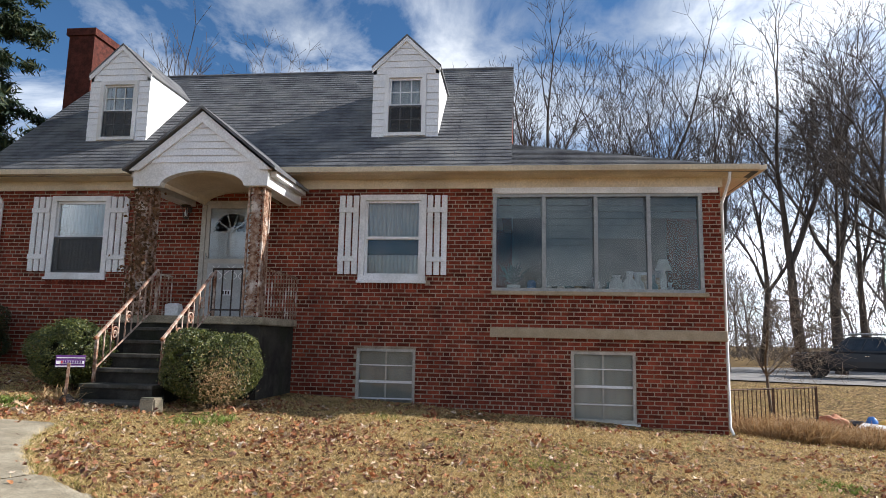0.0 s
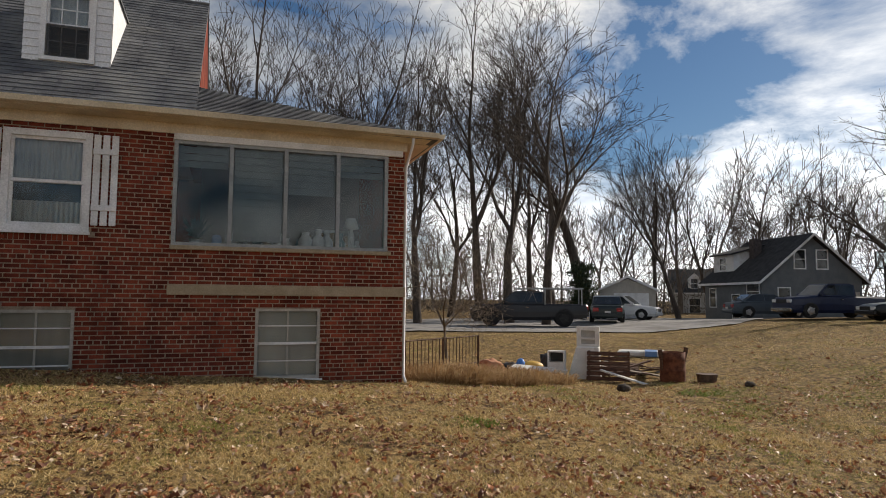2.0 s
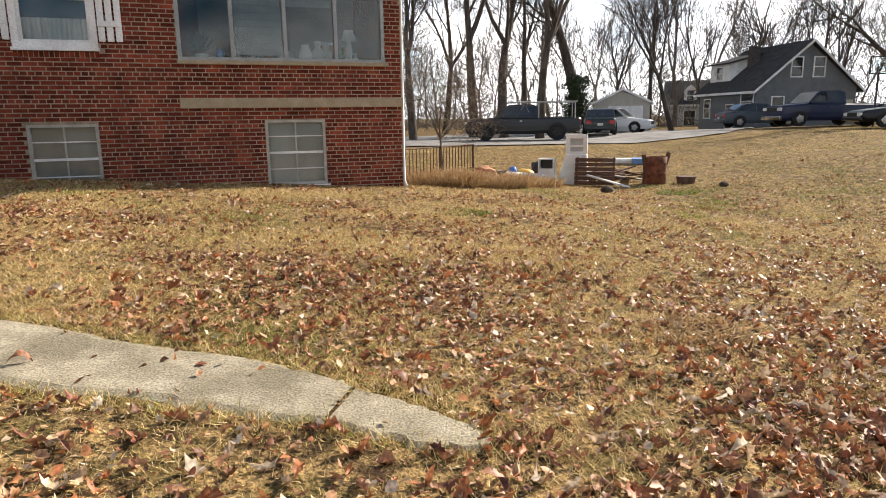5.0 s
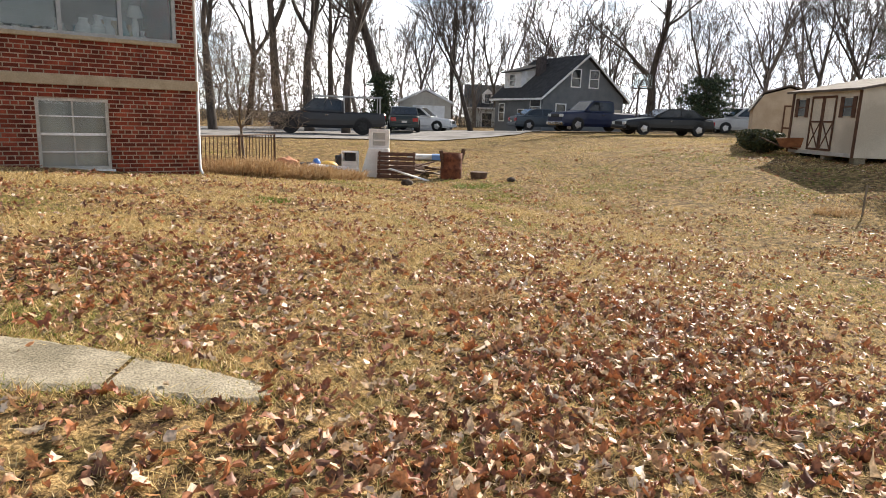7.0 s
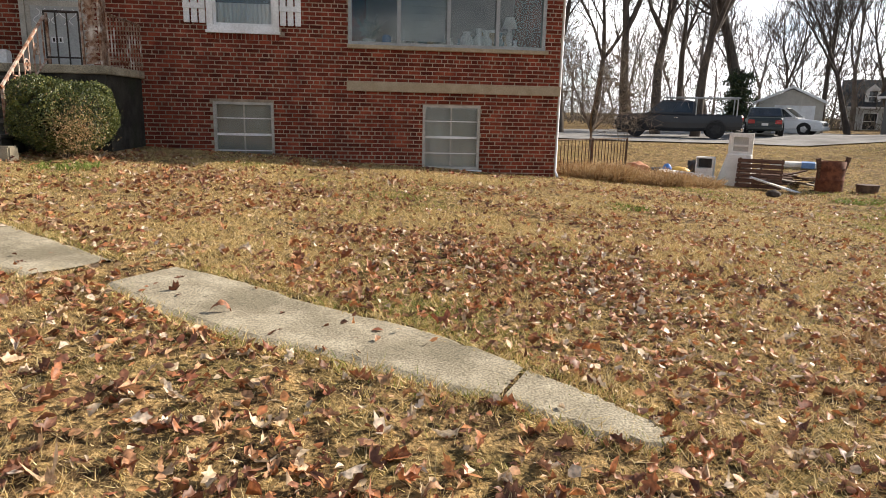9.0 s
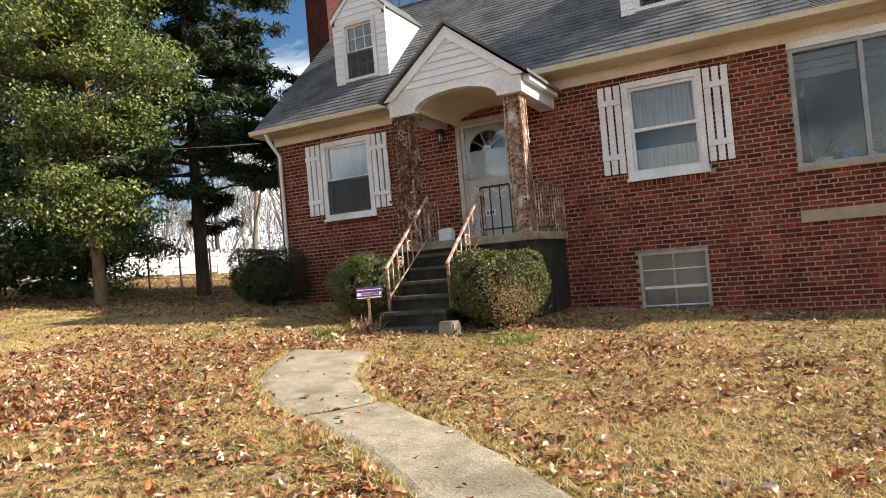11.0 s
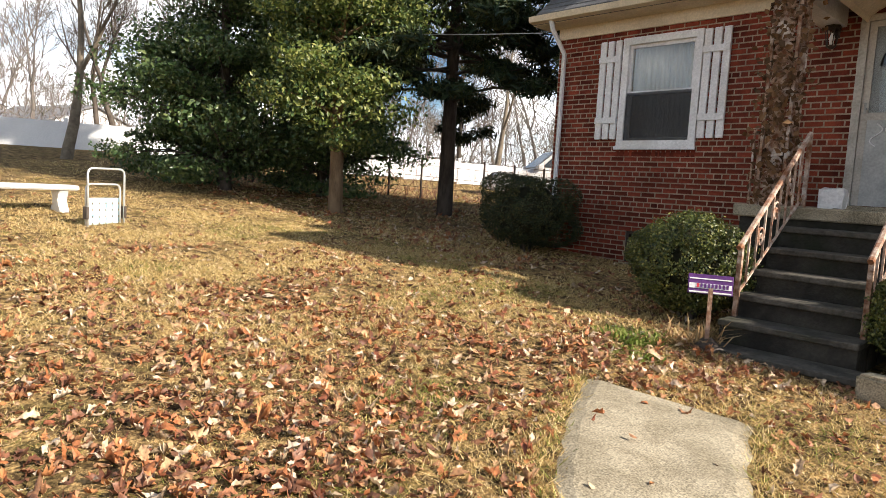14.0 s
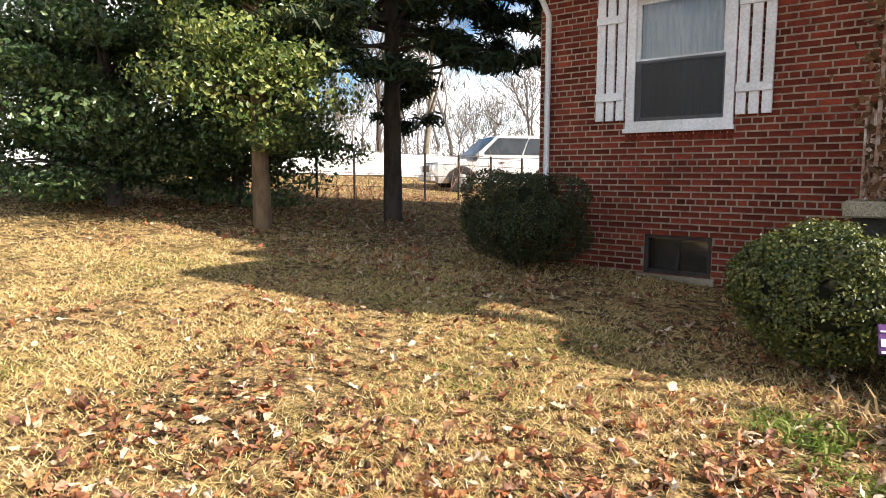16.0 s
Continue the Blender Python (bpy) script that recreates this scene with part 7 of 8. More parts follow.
VINYL = material("white_vinyl", (0.74, 0.75, 0.76), (0.8, 0.8, 0.8), 2, 0.5, 0.0)
vf = thing("vinyl_fence", (0, 0, 0), "long white vinyl board fence beyond the yard", "fence")
fa, fb = Vector((-33.0, -9.0)), Vector((-21.0, 24.0))
n = 15
ang = math.degrees(math.atan2(fb.y - fa.y, fb.x - fa.x))
seg = (fb - fa).length / n
for k in range(n):
    p = fa.lerp(fb, (k + 0.5) / n)
    z = ground(p.x, p.y)
    m = pose(p.x, p.y, z, 0, 0, ang)
    bm = bmesh.new()
    cuboid(bm, -seg / 2 + 0.06, seg / 2 - 0.06, -0.03, 0.03, 0.05, 0.9, m)
    part("panel", bm, VINYL, vf)
    bm = bmesh.new()
    cuboid(bm, seg / 2 - 0.06, seg / 2 + 0.06, -0.06, 0.06, -0.3, 1.02, m)
    part("post", bm, VINYL, vf)
# wire fence with iron posts and rambling stems
wf_ = thing("wire_fence", (0, 0, 0), "rusty iron post and wire fence tangled with stems", "fence")
fa, fb = Vector((-22.5, -1.0)), Vector((-17.6, 7.2))
pts_ = [fa.lerp(fb, k / 11) for k in range(12)]
for p in pts_:
    z = ground(p.x, p.y)
    bm = bmesh.new()
    tube(bm, [(p.x, p.y, z - 0.2), (p.x, p.y, z + 1.15)], 0.03, 5)
    part("post", bm, BLACK_IRON, wf_)
for h in (0.3, 0.6, 0.9, 1.1):
    bm = bmesh.new()
    tube(bm, [(p.x, p.y, ground(p.x, p.y) + h) for p in pts_], 0.009, 4)
    part("wire", bm, BLACK_IRON, wf_)
rng = np.random.default_rng(81)
segs = []
for k in range(150):
    p = fa.lerp(fb, rng.uniform(0, 1)) + Vector(rng.normal(0, 0.4, 2))
    a = Vector((p.x, p.y, ground(p.x, p.y)))
    for j in range(4):
        b = a + Vector((rng.normal(0, 0.14), rng.normal(0, 0.14), rng.uniform(0.15, 0.4)))
        segs.append((a, b, 0.009 - j * 0.0015, 0.0075 - j * 0.0015))
        a = b
v, f = segment_mesh(segs)
tagged(raw("brambles", v, f, material("bramble_stem", (0.14, 0.07, 0.05), (0.24, 0.13, 0.09), 9, 0.9, 0)), "brown bare brambles along the wire fence", "brambles", kind="stuff")

# ---- sheds ----
SHED = material("cream_shed_siding", (0.52, 0.47, 0.37), (0.62, 0.56, 0.45), 1.5, 0.85, 0.15, c=(0.42, 0.37, 0.29))
SHED_TRIM = material("brown_shed_trim", (0.07, 0.035, 0.02), (0.12, 0.06, 0.035), 5, 0.8, 0.1)
SHED_ROOF = material("brown_shed_roof", (0.07, 0.055, 0.045), (0.12, 0.10, 0.085), 3, 0.9, 0.3)
fa, fb = Vector((16.88, -1.7)), Vector((15.2, -4.3))     # front, left to right
ang = math.degrees(math.atan2(fb.y - fa.y, fb.x - fa.x))
SL = (fb - fa).length
shed = thing("garden_shed", (fa.x, fa.y, 0.48), "cream wooden garden shed with brown trimmed double doors", "shed", rz=ang)
SD, SH, SR = 4.2, 1.74, 2.12       # depth along +y, eave and ridge height
bm = bmesh.new()
slab(bm, [(0, 0, 0), (0, SD, 0), (0, SD, SH), (0, SD / 2, SR), (0, 0, SH)], (SL, 0, 0))
part("wall", bm, SHED, shed)
for y0_, y1_ in ((-0.15, SD / 2), (SD + 0.15, SD / 2)):
    bm = bmesh.new()
    slab(bm, [(-0.12, y0_, SH - 0.04), (SL + 0.12, y0_, SH - 0.04), (SL + 0.12, y1_, SR + 0.04), (-0.12, y1_, SR + 0.04)], (0, 0, 0.06))
    part("roof", bm, SHED_ROOF, shed)
for x_ in (0.0, SL - 0.1):
    box_part("corner_board", (x_, x_ + 0.1, -0.025, -0.003, 0, SH - 0.03), SHED_TRIM, shed)
box_part("skirt_board", (0.1, SL - 0.1, -0.022, -0.002, 0, 0.1), PALE_TRIM, shed)
for x_ in (1.02, 1.58):
    bm = bmesh.new()
    w_ = 0.54
    for q in ((x_, x_ + 0.05, 0.12, 1.6), (x_ + w_ - 0.05, x_ + w_, 0.12, 1.6), (x_ + 0.05, x_ + w_ - 0.05, 1.54, 1.6), (x_ + 0.05, x_ + w_ - 0.05, 0.12, 0.18), (x_ + 0.05, x_ + w_ - 0.05, 0.88, 0.93)):
        cuboid(bm, q[0], q[1], -0.04, -0.015, q[2], q[3])
    for s in (0, 1):
        a = (x_ + 0.05, 0.18) if s else (x_ + 0.05, 0.88)
        b = (x_ + w_ - 0.05, 0.88) if s else (x_ + w_ - 0.05, 0.18)
        slab(bm, [(a[0], -0.036, a[1] - 0.02), (a[0], -0.036, a[1] + 0.03), (b[0], -0.036, b[1] + 0.03), (b[0], -0.036, b[1] - 0.02)], (0, 0.02, 0))
    dr = part("door", bm, SHED_TRIM, shed)
    box_part("leaf", (x_ + 0.05, x_ + w_ - 0.05, -0.014, -0.003, 0.18, 1.55), SHED, dr)
for x_ in (0.35, 2.42):
    bm = bmesh.new()
    cuboid(bm, x_, x_ + 0.36, -0.014, -0.003, 1.06, 1.52)
    wn_ = part("window", bm, CAR_GLASS, shed)
    for xs_ in (x_ - 0.14, x_ + 0.36):
        box_part("shutter", (xs_, xs_ + 0.14, -0.03, -0.003, 1.02, 1.56), SHED_TRIM, wn_)
    box_part("bar", (x_, x_ + 0.36, -0.022, -0.0145, 1.28, 1.31), SHED_TRIM, wn_)
for x_, y_ in ((0.1, 0.1), (SL / 2, 0.1), (SL - 0.3, 0.1), (SL - 0.3, SD - 0.4), (SL - 0.3, SD / 2)):
    box_part("footing_block", (x_, x_ + 0.2, y_, y_ + 0.3, -0.6, -0.002), CONCRETE, shed)
# barn-roofed shed behind
barn = thing("barn_shed", (19.75, -0.05, 0.35), "faded tan barn shed with brown double doors", "shed", rz=-58)
BW = 1.05
prof = [(-BW, 0), (BW, 0), (BW, 1.5), (BW * 0.72, 1.95), (0, 2.18), (-BW * 0.72, 1.95), (-BW, 1.5)]
bm = bmesh.new()
slab(bm, [(x, 0, z) for x, z in prof], (0, 3.2, 0))
part("wall", bm, material("faded_barn_siding", (0.36, 0.29, 0.21), (0.45, 0.37, 0.28), 2, 0.9, 0.15), barn)
rp = [(BW + 0.08, 1.4), (BW * 0.72 + 0.04, 1.99), (0, 2.24), (-BW * 0.72 - 0.04, 1.99), (-BW - 0.08, 1.4)]
for a, b in zip(rp, rp[1:]):
    bm = bmesh.new()
    slab(bm, [(a[0], -0.12, a[1]), (b[0], -0.12, b[1]), (b[0], 3.3, b[1]), (a[0], 3.3, a[1])], (0, 0, 0.05))
    part("roof", bm, SHED_ROOF, barn)
for x_ in (-0.1, 0.48):
    bm = bmesh.new()
    for q in ((x_, x_ + 0.05, 0.1, 1.6), (x_ + 0.5, x_ + 0.55, 0.1, 1.6), (x_ + 0.05, x_ + 0.5, 1.54, 1.6), (x_ + 0.05, x_ + 0.5, 0.8, 0.86), (x_ + 0.05, x_ + 0.5, 0.1, 0.16)):
        cuboid(bm, q[0], q[1], -0.03, -0.003, q[2], q[3])
    part("door", bm, SHED_TRIM, barn)
shrub("shed_shrub", gpt(16.75, -0.95), 0.75, 0.75, "dark green shrub beside the barn shed", BOX_DARK, 15, 4000, 0.05)
wb = thing("wheelbarrow", gpt(16.55, -2.0), "rusty orange wheelbarrow beside the shed", "wheelbarrow", rz=-60)
bm = bmesh.new()
slab(bm, [(-0.45, -0.25, 0.5), (0.45, -0.3, 0.55), (0.25, -0.2, 0.25), (-0.3, -0.2, 0.25)], (0, 0.5, 0))
part("tray", bm, material("orange_rust", (0.16, 0.06, 0.025), (0.26, 0.11, 0.045), 6, 0.8, 0.2), wb)
bm = bmesh.new()
tube(bm, [(0.4, -0.06, 0.17), (0.4, 0.06, 0.17)], 0.19, 14)
part("wheel", bm, TYRE, wb)
for s in (-0.2, 0.2):
    bm = bmesh.new()
    tube(bm, [(0.4, s * 0.3, 0.17), (-0.3, s, 0.26), (-0.85, s * 1.2, 0.5)], 0.02, 5)
    part("handle", bm, BROWN_WOOD, wb)

# basketball hoop
hp = thing("basketball_hoop", gpt(27.4, 12.2), "black basketball hoop on a pole with a clear backboard", "basketball hoop", rz=-30)
bm = bmesh.new()
tube(bm, [(0, 0.5, -0.2), (0, 0.5, 2.6), (0, 0.1, 2.95)], 0.05, 8)
part("pole", bm, BLACK_IRON, hp)
bm = bmesh.new()
for q in ((-0.62, -0.56, 2.5, 3.35), (0.56, 0.62, 2.5, 3.35), (-0.56, 0.56, 3.29, 3.35), (-0.56, 0.56, 2.5, 2.56), (-0.28, -0.24, 2.6, 3.0), (0.24, 0.28, 2.6, 3.0), (-0.24, 0.24, 2.96, 3.0)):
    cuboid(bm, q[0], q[1], -0.02, 0.02, q[2], q[3])
part("board_frame", bm, BLACK_IRON, hp)
box_part("backboard", (-0.56, 0.56, 0.022, 0.03, 2.5, 3.35), GLASS_OLD, hp)
bm = bmesh.new()
tube(bm, [(0.22 * math.cos(6.283 * k / 16), -0.25 + 0.22 * math.sin(6.283 * k / 16), 2.62) for k in range(17)], 0.012, 5, False)
part("rim", bm, RUST, hp)

# ---- front bricks ----
lay = brick_layout()
near = [b for b in lay if -12.4 < b[0] < -9.5 and 0.9 < b[1] < 2.35 and 0.15 < b[2] < 0.21]
near = sorted(near, key=lambda b: -b[1])[:300]
near_set = set(near)
full = BRICK_L - JOINT


def brick_mesh(name, L, H, dep=0.016):
    bm = bmesh.new()
    e = 0.004
    y0_, y1_ = 0.001, 0.012
    o = [bm.verts.new(p) for p in ((-L / 2, y1_, -H / 2), (L / 2, y1_, -H / 2), (L / 2, y1_, H / 2), (-L / 2, y1_, H / 2))]
    i = [bm.verts.new(p) for p in ((-L / 2 + e, y0_, -H / 2 + e), (L / 2 - e, y0_, -H / 2 + e), (L / 2 - e, y0_, H / 2 - e), (-L / 2 + e, y0_, H / 2 - e))]
    bm.faces.new(i)
    for k in range(4):
        bm.faces.new((o[k], o[(k + 1) % 4], i[(k + 1) % 4], i[k]))
    return mesh_of(name, bm, BRICK)


shared = brick_mesh("brick", full, COURSE - JOINT)
rnd = random.Random(17)
for x, z, L in near:
    b = new("brick", shared)
    b.parent = front
    b.location = (x, rnd.uniform(-0.002, 0.002), z)
    b.scale = (L / full, 1, 1)
vs, fs = [], []
items = [(x, z, L, COURSE - JOINT) for x, z, L in lay if (x, z, L) not in near_set]
items = [(x, z, L, H) for x, z, L, H in items if not any(a - 0.08 < x < b + 0.08 and openings[k][2] - 0.2 < z < openings[k][2] - 0.02 for k, (a, b, *_r) in openings.items() if k in ("w1", "w2"))]
items += [((a + b) / 2, (lo + hi) / 2, b - a, hi - lo) for a, lo, b, hi in SOLDIER]
for x, z, L, H in items:
    e, dy = 0.004, rnd.uniform(-0.002, 0.002)
    o = len(vs)
    for yy, g in ((0.012, 0), (0.001 + dy, e)):
        vs += [(x - L / 2 + g, yy, z - H / 2 + g), (x + L / 2 - g, yy, z - H / 2 + g), (x + L / 2 - g, yy, z + H / 2 - g), (x - L / 2 + g, yy, z + H / 2 - g)]
    fs.append((o + 4, o + 5, o + 6, o + 7))
    for k in range(4):
        fs.append((o + k, o + (k + 1) % 4, o + 4 + (k + 1) % 4, o + 4 + k))
tagged(raw("brick_field", vs, fs, BRICK_FIELD, front), kind="stuff")

# ---- grass and fallen leaves ----
def mesh_from(name, verts, size, mat):
    """A mesh of loose polygons, each of the same number of corners."""
    v = np.asarray(verts, np.float32).reshape(-1, 3)
    n = len(v) // size
    me = bpy.data.meshes.new(name)
    me.vertices.add(len(v))
    me.vertices.foreach_set("co", v.ravel())
    me.loops.add(len(v))
    me.loops.foreach_set("vertex_index", np.arange(len(v), dtype=np.int32))
    me.polygons.add(n)
    me.polygons.foreach_set("loop_start", np.arange(0, len(v), size, dtype=np.int32))
    me.update(calc_edges=True)
    me.materials.append(mat)
    return new(name, me)


HX, HY = np.array(xs), np.array(ys)
HZ = np.array([p[2] for p in gv]).reshape(len(ys), len(xs))


def bilinear(gx, gy, grid, x, y):
    i = np.clip(np.searchsorted(gx, x) - 1, 0, len(gx) - 2)
    j = np.clip(np.searchsorted(gy, y) - 1, 0, len(gy) - 2)
    u, v = (x - gx[i]) / (gx[i + 1] - gx[i]), (y - gy[j]) / (gy[j + 1] - gy[j])
    return (grid[j, i] * (1 - u) + grid[j, i + 1] * u) * (1 - v) + (grid[j + 1, i] * (1 - u) + grid[j + 1, i + 1] * u) * v


def lawn_at(x, y):
    return bilinear(HX, HY, HZ, x, y)


PX, PY = np.arange(-27, 31, 0.14), np.arange(-14, 15, 0.14)


def patches(f, seed, x, y, rough=0.5):
    """Smooth patches of about 1 / f metres, from -1 to 1, at the places x, y."""
    g = np.array([[noise.noise((a * f, b * f, seed)) + rough * noise.noise((a * f * 2.7, b * f * 2.7, seed + 40)) for a in PX] for b in PY])
    return bilinear(PX, PY, g, x, y)


def on_walk(x, y):
    c = np.zeros(len(x), bool)
    for lft, rgt in WALKS:
        poly = list(lft) + list(rgt)[::-1]
        k = np.zeros(len(x), bool)
        for i in range(len(poly)):
            (x1_, y1_), (x2_, y2_) = poly[i], poly[i - 1]
            if y1_ != y2_:
                k ^= ((y1_ > y) != (y2_ > y)) & (x < (x2_ - x1_) * (y - y1_) / (y2_ - y1_) + x1_)
        c |= k
    return c


def built_over(x, y):
    return ((x > -12.95) & (x < 0.02) & (y > -0.02) & (y < 7)) | ((x > -9.45) & (x < -6.95) & (y > -1.6) & (y < 7)) | ((x > -8.95) & (x < -7.8) & (y > -3.3) & (y < 7))


# grass: short matted blades in tufts
rng = np.random.default_rng(101)
N = 460000
x = np.concatenate([rng.normal(-5.2, 4.0, N), rng.normal(-2, 7.5, 250000), rng.uniform(-26, 30, 280000), rng.normal(-12, 3.2, 130000)])
y = np.concatenate([rng.normal(-8.2, 2.5, N), rng.normal(-4, 4, 250000), rng.uniform(-13.8, 14, 280000), rng.normal(-4.5, 2.3, 130000)])
tuft = np.round(x / 0.07) * 0.07, np.round(y / 0.07) * 0.07
pull = rng.uniform(0, 0.55, len(x))
x, y = x + (tuft[0] + 0.02 * np.sin(tuft[1] * 91) - x) * pull, y + (tuft[1] + 0.02 * np.sin(tuft[0] * 77) - y) * pull
keep = (y > -13.8) & (y < 14) & (x > -26) & (x < 30) & ~built_over(x, y) & ~on_walk(x + rng.normal(0, 0.035, len(x)), y + rng.normal(0, 0.035, len(x)))
thin = patches(0.9, 5, x, y, 0.7)
keep &= thin + rng.normal(0, 0.35, len(x)) > -0.45
x, y, thin = x[keep], y[keep], thin[keep]
d = np.min([np.hypot(x - px, y - py) for px, py in ((-3, -11), (-5, -9.3), (-7, -8), (-8.7, -7.2))], 0)
h = rng.uniform(0.01, 0.04, len(x)) * (1 + 0.6 * thin)
w = 0.0018 + 0.00065 * np.minimum(d, 24)
a = rng.uniform(0, 6.283, len(x))
lean = rng.normal(0, 1.1, (len(x), 2)) * h[:, None]
z = lawn_at(x, y) - 0.006
blade = np.stack([np.stack([x - np.cos(a) * w, y - np.sin(a) * w, z], 1), np.stack([x + np.cos(a) * w, y + np.sin(a) * w, z], 1), np.stack([x + lean[:, 0], y + lean[:, 1], z + h], 1)], 1)
near_shed = np.exp(-((x - 13) / 5) ** 2 - ((y + 2) / 5) ** 2) + 0.8 * np.exp(-((x - 6.5) / 3) ** 2 - ((y + 1.5) / 2.5) ** 2) + 0.7 * np.exp(-((x + 7.6) / 1.2) ** 2 - ((y + 7.6) / 0.9) ** 2)
green = patches(0.5, 9, x, y, 0.6) + 0.72 * near_shed + rng.normal(0, 0.26, len(x)) > 0.6
# longer grass that laps over the edges of the walk
rim = []
for lft, rgt in WALKS:
    for line in (lft, rgt):
        for (ax, ay), (bx, by) in zip(line, line[1:]):
            n = int(math.hypot(bx - ax, by - ay) * 700)
            t = rng.uniform(size=n)
            rim.append(np.stack([ax + (bx - ax) * t + rng.normal(0, 0.045, n), ay + (by - ay) * t + rng.normal(0, 0.045, n)], 1))
rim = np.concatenate(rim)
x, y = rim[:, 0], rim[:, 1]
h, a = rng.uniform(0.02, 0.055, len(x)), rng.uniform(0, 6.283, len(x))
lean = rng.normal(0, 0.9, (len(x), 2)) * h[:, None]
z = lawn_at(x, y) - 0.005
edge = np.stack([np.stack([x - np.cos(a) * 0.0035, y - np.sin(a) * 0.0035, z], 1), np.stack([x + np.cos(a) * 0.0035, y + np.sin(a) * 0.0035, z], 1), np.stack([x + lean[:, 0], y + lean[:, 1], z + h], 1)], 1)
edge_green = rng.uniform(size=len(x)) < 0.25
TAN_GRASS = ramp_material("dormant_grass", [(0.24, 0.15, 0.06), (0.62, 0.44, 0.18), (0.88, 0.70, 0.40), (0.40, 0.30, 0.09), (0.78, 0.58, 0.27)], 0.75, 0.25, 0.25)
GREEN_GRASS = ramp_material("green_grass", [(0.11, 0.145, 0.025), (0.20, 0.235, 0.045), (0.30, 0.31, 0.07), (0.46, 0.40, 0.14)], 0.8, 0.25, 0.25)
tagged(mesh_from("grass", np.concatenate([blade[~green], edge[~edge_green]]), 3, TAN_GRASS), "short dormant tan grass blades", "grass", kind="stuff")
tagged(mesh_from("green_grass", np.concatenate([blade[green], edge[edge_green]]), 3, GREEN_GRASS), "patches of short green grass", "grass", kind="stuff")

# fallen oak leaves: drifts, a loose scatter, and a dark litter under the hollies
HEAPS = [(-0.5, -10.2, 1.3, 1700), (0.8, -9.4, 1.2, 900), (-2.0, -10.5, 1.0, 800), (-3.8, -10.2, 1.0, 500), (-8.9, -7.2, 1.5, 1700), (-10.4, -5.8, 1.6, 1100), (-9.2, -4.2, 0.9, 350), (-3.0, -7.4, 1.3, 700), (-5.6, -9.3, 1.3, 700), (-8.4, -3.5, 0.5, 160), (-5.4, -3.8, 1.2, 350), (-1.0, -7.0, 1.6, 800), (2.4, -7.8, 1.6, 700)]
px_, py_ = [], []
for hx, hy, hr, hn in HEAPS:
    px_.append(rng.normal(hx, hr * 0.55, hn))
    py_.append(rng.normal(hy, hr * 0.55, hn))
for x0_, x1_, y0_, y1_, n, cut in ((-14, 8, -12.5, -0.4, 26000, 0.3), (-14, 8, -12.5, -0.4, 2500, -0.5), (4, 20, -12.5, 8, 7000, 0.3), (-23, -12.8, -2.6, 6, 6500, -0.2), (-20, -12, -9, -3, 1400, 0.3)):
    x, y = rng.uniform(x0_, x1_, n), rng.uniform(y0_, y1_, n)
    k = patches(0.8, 21, x, y, 0.8) + rng.normal(0, 0.25, n) > cut
    px_.append(x[k])
    py_.append(y[k])
for lft, rgt in WALKS:
    for line in (lft, rgt):
        for (ax, ay), (bx, by) in zip(line, line[1:]):
            n = int(math.hypot(bx - ax, by - ay) * 34)
            t = rng.uniform(size=n)
            px_.append(ax + (bx - ax) * t + rng.normal(0, 0.11, n))
            py_.append(ay + (by - ay) * t + rng.normal(0, 0.11, n))
x, y = np.concatenate(px_), np.concatenate(py_)
k = ~built_over(x, y) & ~(on_walk(x, y) & (rng.uniform(size=len(x)) < 0.965))
x, y = x[k], y[k]


def turned(n, tilt):
    """n random turns: any way round, tipped by about tilt radians."""
    a, b, c = rng.normal(0, tilt, n), rng.normal(0, tilt, n), rng.uniform(0, 6.283, n)
    one, nul = np.ones(n), np.zeros(n)
    mx_ = np.stack([one, nul, nul, nul, np.cos(a), -np.sin(a), nul, np.sin(a), np.cos(a)], 1).reshape(n, 3, 3)
    my_ = np.stack([np.cos(b), nul, np.sin(b), nul, one, nul, -np.sin(b), nul, np.cos(b)], 1).reshape(n, 3, 3)
    mz_ = np.stack([np.cos(c), -np.sin(c), nul, np.sin(c), np.cos(c), nul, nul, nul, one], 1).reshape(n, 3, 3)
    return mz_ @ my_ @ mx_


# one oak leaf: right-hand edge from stalk to tip; the midrib is the fold
SIDE = [(0.03, -0.46), (0.14, -0.34), (0.25, -0.27), (0.16, -0.13), (0.36, 0.05), (0.20, 0.13), (0.26, 0.33), (0.12, 0.40)]
LEAF = np.array([(0, -0.58)] + SIDE + [(0, 0.56)] + [(-p, q) for p, q in SIDE[::-1]] + [(0, -0.2), (0, 0.15)])
n = len(x)
size = 0.036 + 0.07 * rng.uniform(size=n) ** 1.4
wide = rng.uniform(0.55, 1.0, n)
fold, bend, twist = rng.normal(0.7, 0.8, n), rng.normal(0.5, 1.0, n), rng.normal(0, 1.3, n)
lx = LEAF[None, :, 0] * wide[:, None] * rng.uniform(0.75, 1.2, (n, len(LEAF)))
ly = np.repeat(LEAF[None, :, 1], n, 0)
lz = fold[:, None] * np.abs(lx) * 0.8 + bend[:, None] * ly ** 2 + twist[:, None] * lx * ly + rng.normal(0, 0.045, (n, len(LEAF)))
loc = np.stack([lx, ly, lz], 2) * size[:, None, None]
loc = np.einsum("nij,nkj->nki", turned(n, 0.32), loc)
low = loc[:, :, 2].min(1)
ground_z = lawn_at(x, y) + rng.uniform(-0.01, 0.012, n)
loc[:, :, 0] += x[:, None]
loc[:, :, 1] += y[:, None]
loc[:, :, 2] += (ground_z - low)[:, None]
m_ = len(SIDE) * 2 + 2
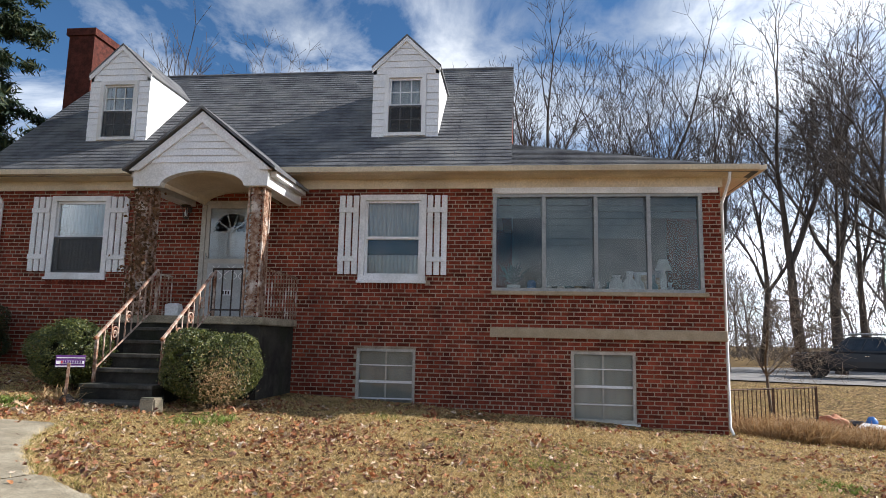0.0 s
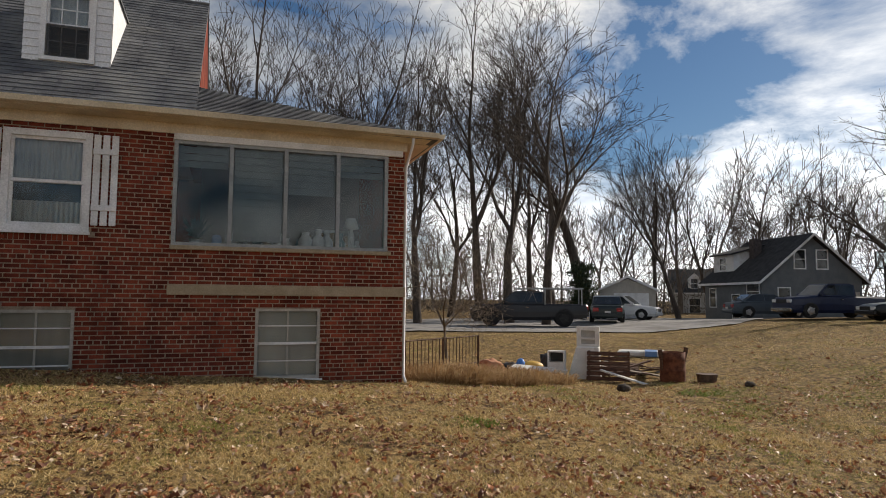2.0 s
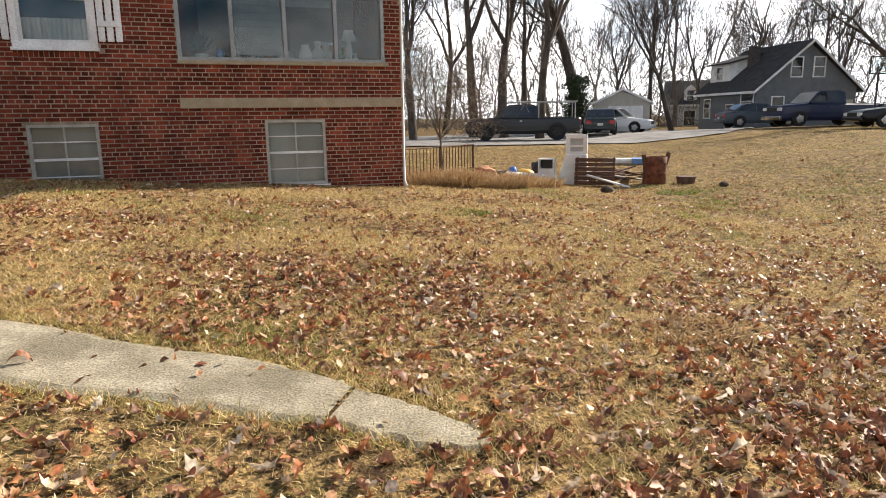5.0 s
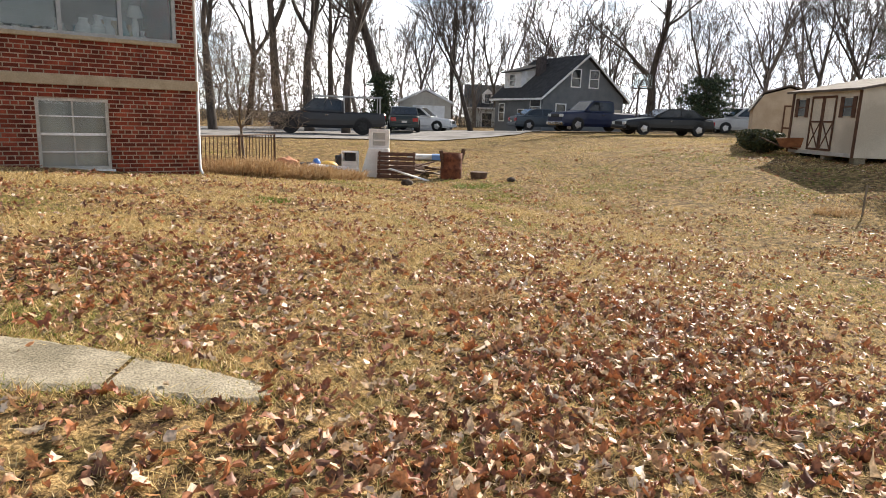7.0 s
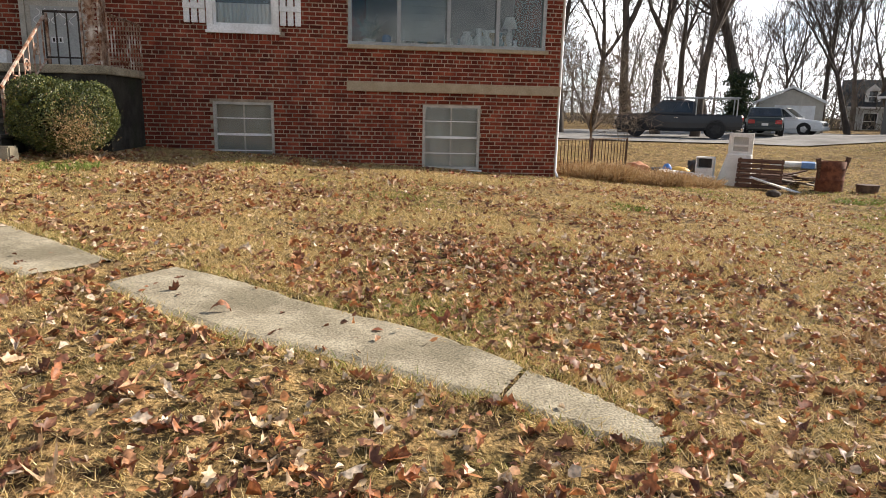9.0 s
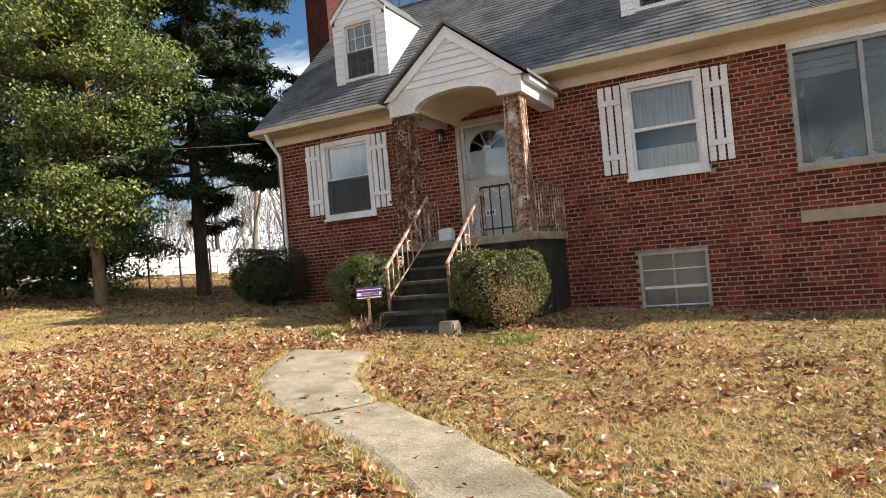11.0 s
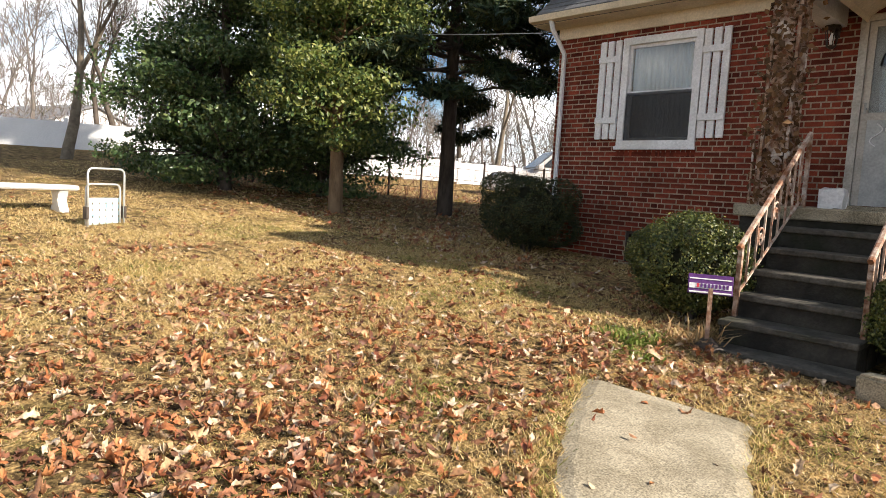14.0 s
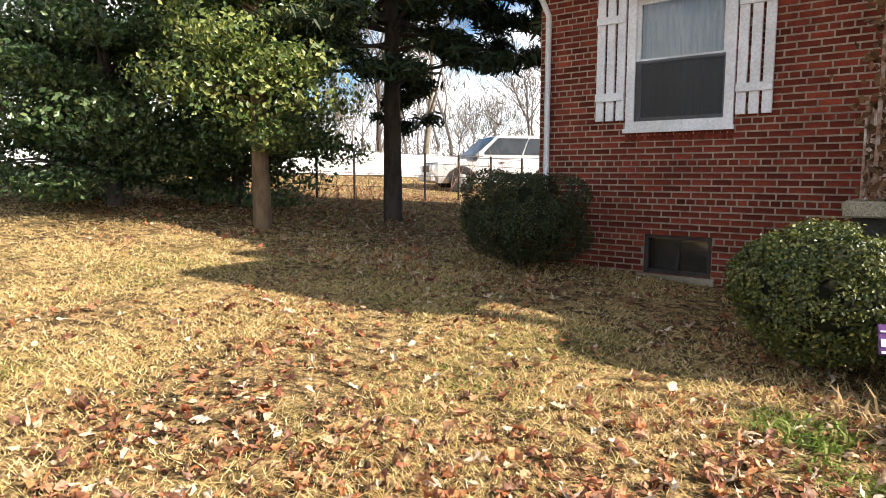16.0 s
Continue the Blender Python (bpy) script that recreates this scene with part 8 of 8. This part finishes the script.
RIGHT = [(0, 1, m_), (1, 2, m_), (2, 3, m_), (3, 4, m_), (4, m_ + 1, m_), (4, 5, m_ + 1), (5, 6, m_ + 1), (6, 7, m_ + 1), (7, 8, m_ + 1), (8, 9, m_ + 1)]
TRIS = RIGHT + [tuple(((m_ - q) % m_ if q < m_ else q) for q in t[::-1]) for t in RIGHT]
faces = (np.arange(n)[:, None, None] * len(LEAF) + np.array(TRIS)[None]).reshape(-1, 3)
OAK = ramp_material("fallen_oak_leaf", [(0.15, 0.06, 0.034), (0.36, 0.14, 0.06), (0.50, 0.22, 0.09), (0.42, 0.16, 0.065), (0.62, 0.47, 0.31), (0.27, 0.095, 0.05), (0.50, 0.31, 0.17), (0.24, 0.105, 0.06), (0.56, 0.39, 0.24), (0.38, 0.19, 0.10), (0.18, 0.085, 0.052), (0.34, 0.15, 0.08), (0.70, 0.56, 0.42), (0.46, 0.25, 0.13)], 0.5, 0.18, 0.3, True, 55.0)
me = bpy.data.meshes.new("fallen_leaves")
me.vertices.add(n * len(LEAF))
me.vertices.foreach_set("co", loc.astype(np.float32).ravel())
me.loops.add(faces.size)
me.loops.foreach_set("vertex_index", faces.ravel().astype(np.int32))
me.polygons.add(len(faces))
me.polygons.foreach_set("loop_start", np.arange(0, faces.size, 3, dtype=np.int32))
me.update(calc_edges=True)
me.materials.append(OAK)
tagged(new("fallen_leaves", me), "scattered curled brown and red oak leaves", "leaves", kind="stuff")

# small and broken leaves, folded along the rib, down among the grass
x = np.concatenate([rng.normal(-4.5, 4.5, 42000), rng.uniform(-14, 18, 42000)])
y = np.concatenate([rng.normal(-8.0, 2.8, 42000), rng.uniform(-13, 2, 42000)])
k = (y > -13) & (x < 20) & ~built_over(x, y) & ~(on_walk(x, y) & (rng.uniform(size=len(x)) < 0.96)) & (patches(0.8, 21, x, y, 0.8) + rng.normal(0, 0.35, len(x)) > 0.05)
x, y = x[k], y[k]
n = len(x)
half = np.array([(0, -0.5, 0), (0.2, -0.3, 0.1), (0.32, 0.12, 0.16), (0, 0.5, 0), (0, -0.5, 0), (0, 0.5, 0), (-0.32, 0.12, 0.16), (-0.2, -0.3, 0.1)])
loc = np.repeat(half[None], n, 0)
loc[:, :, 0] *= rng.uniform(0.5, 1.3, (n, 1))
loc[:, :, 2] *= rng.normal(1.0, 1.2, (n, 1))
loc[:, :, 2] += rng.normal(0.2, 0.7, (n, 1)) * loc[:, :, 1] ** 2
loc *= rng.uniform(0.022, 0.062, n)[:, None, None]
loc = np.einsum("nij,nkj->nki", turned(n, 0.4), loc)
loc += np.stack([x, y, lawn_at(x, y) + rng.uniform(0.008, 0.03, n)], 1)[:, None, :]
me = bpy.data.meshes.new("small_leaves")
me.vertices.add(n * 6)
me.vertices.foreach_set("co", loc[:, [0, 1, 2, 3, 6, 7]].astype(np.float32).ravel())
faces = (np.arange(n)[:, None, None] * 6 + np.array([(0, 1, 2, 3), (0, 3, 4, 5)])[None]).reshape(-1, 4)
me.loops.add(faces.size)
me.loops.foreach_set("vertex_index", faces.ravel().astype(np.int32))
me.polygons.add(len(faces))
me.polygons.foreach_set("loop_start", np.arange(0, faces.size, 4, dtype=np.int32))
me.update(calc_edges=True)
me.materials.append(OAK)
tagged(new("small_leaves", me), "small and broken brown leaves in the grass", "leaves", kind="stuff")
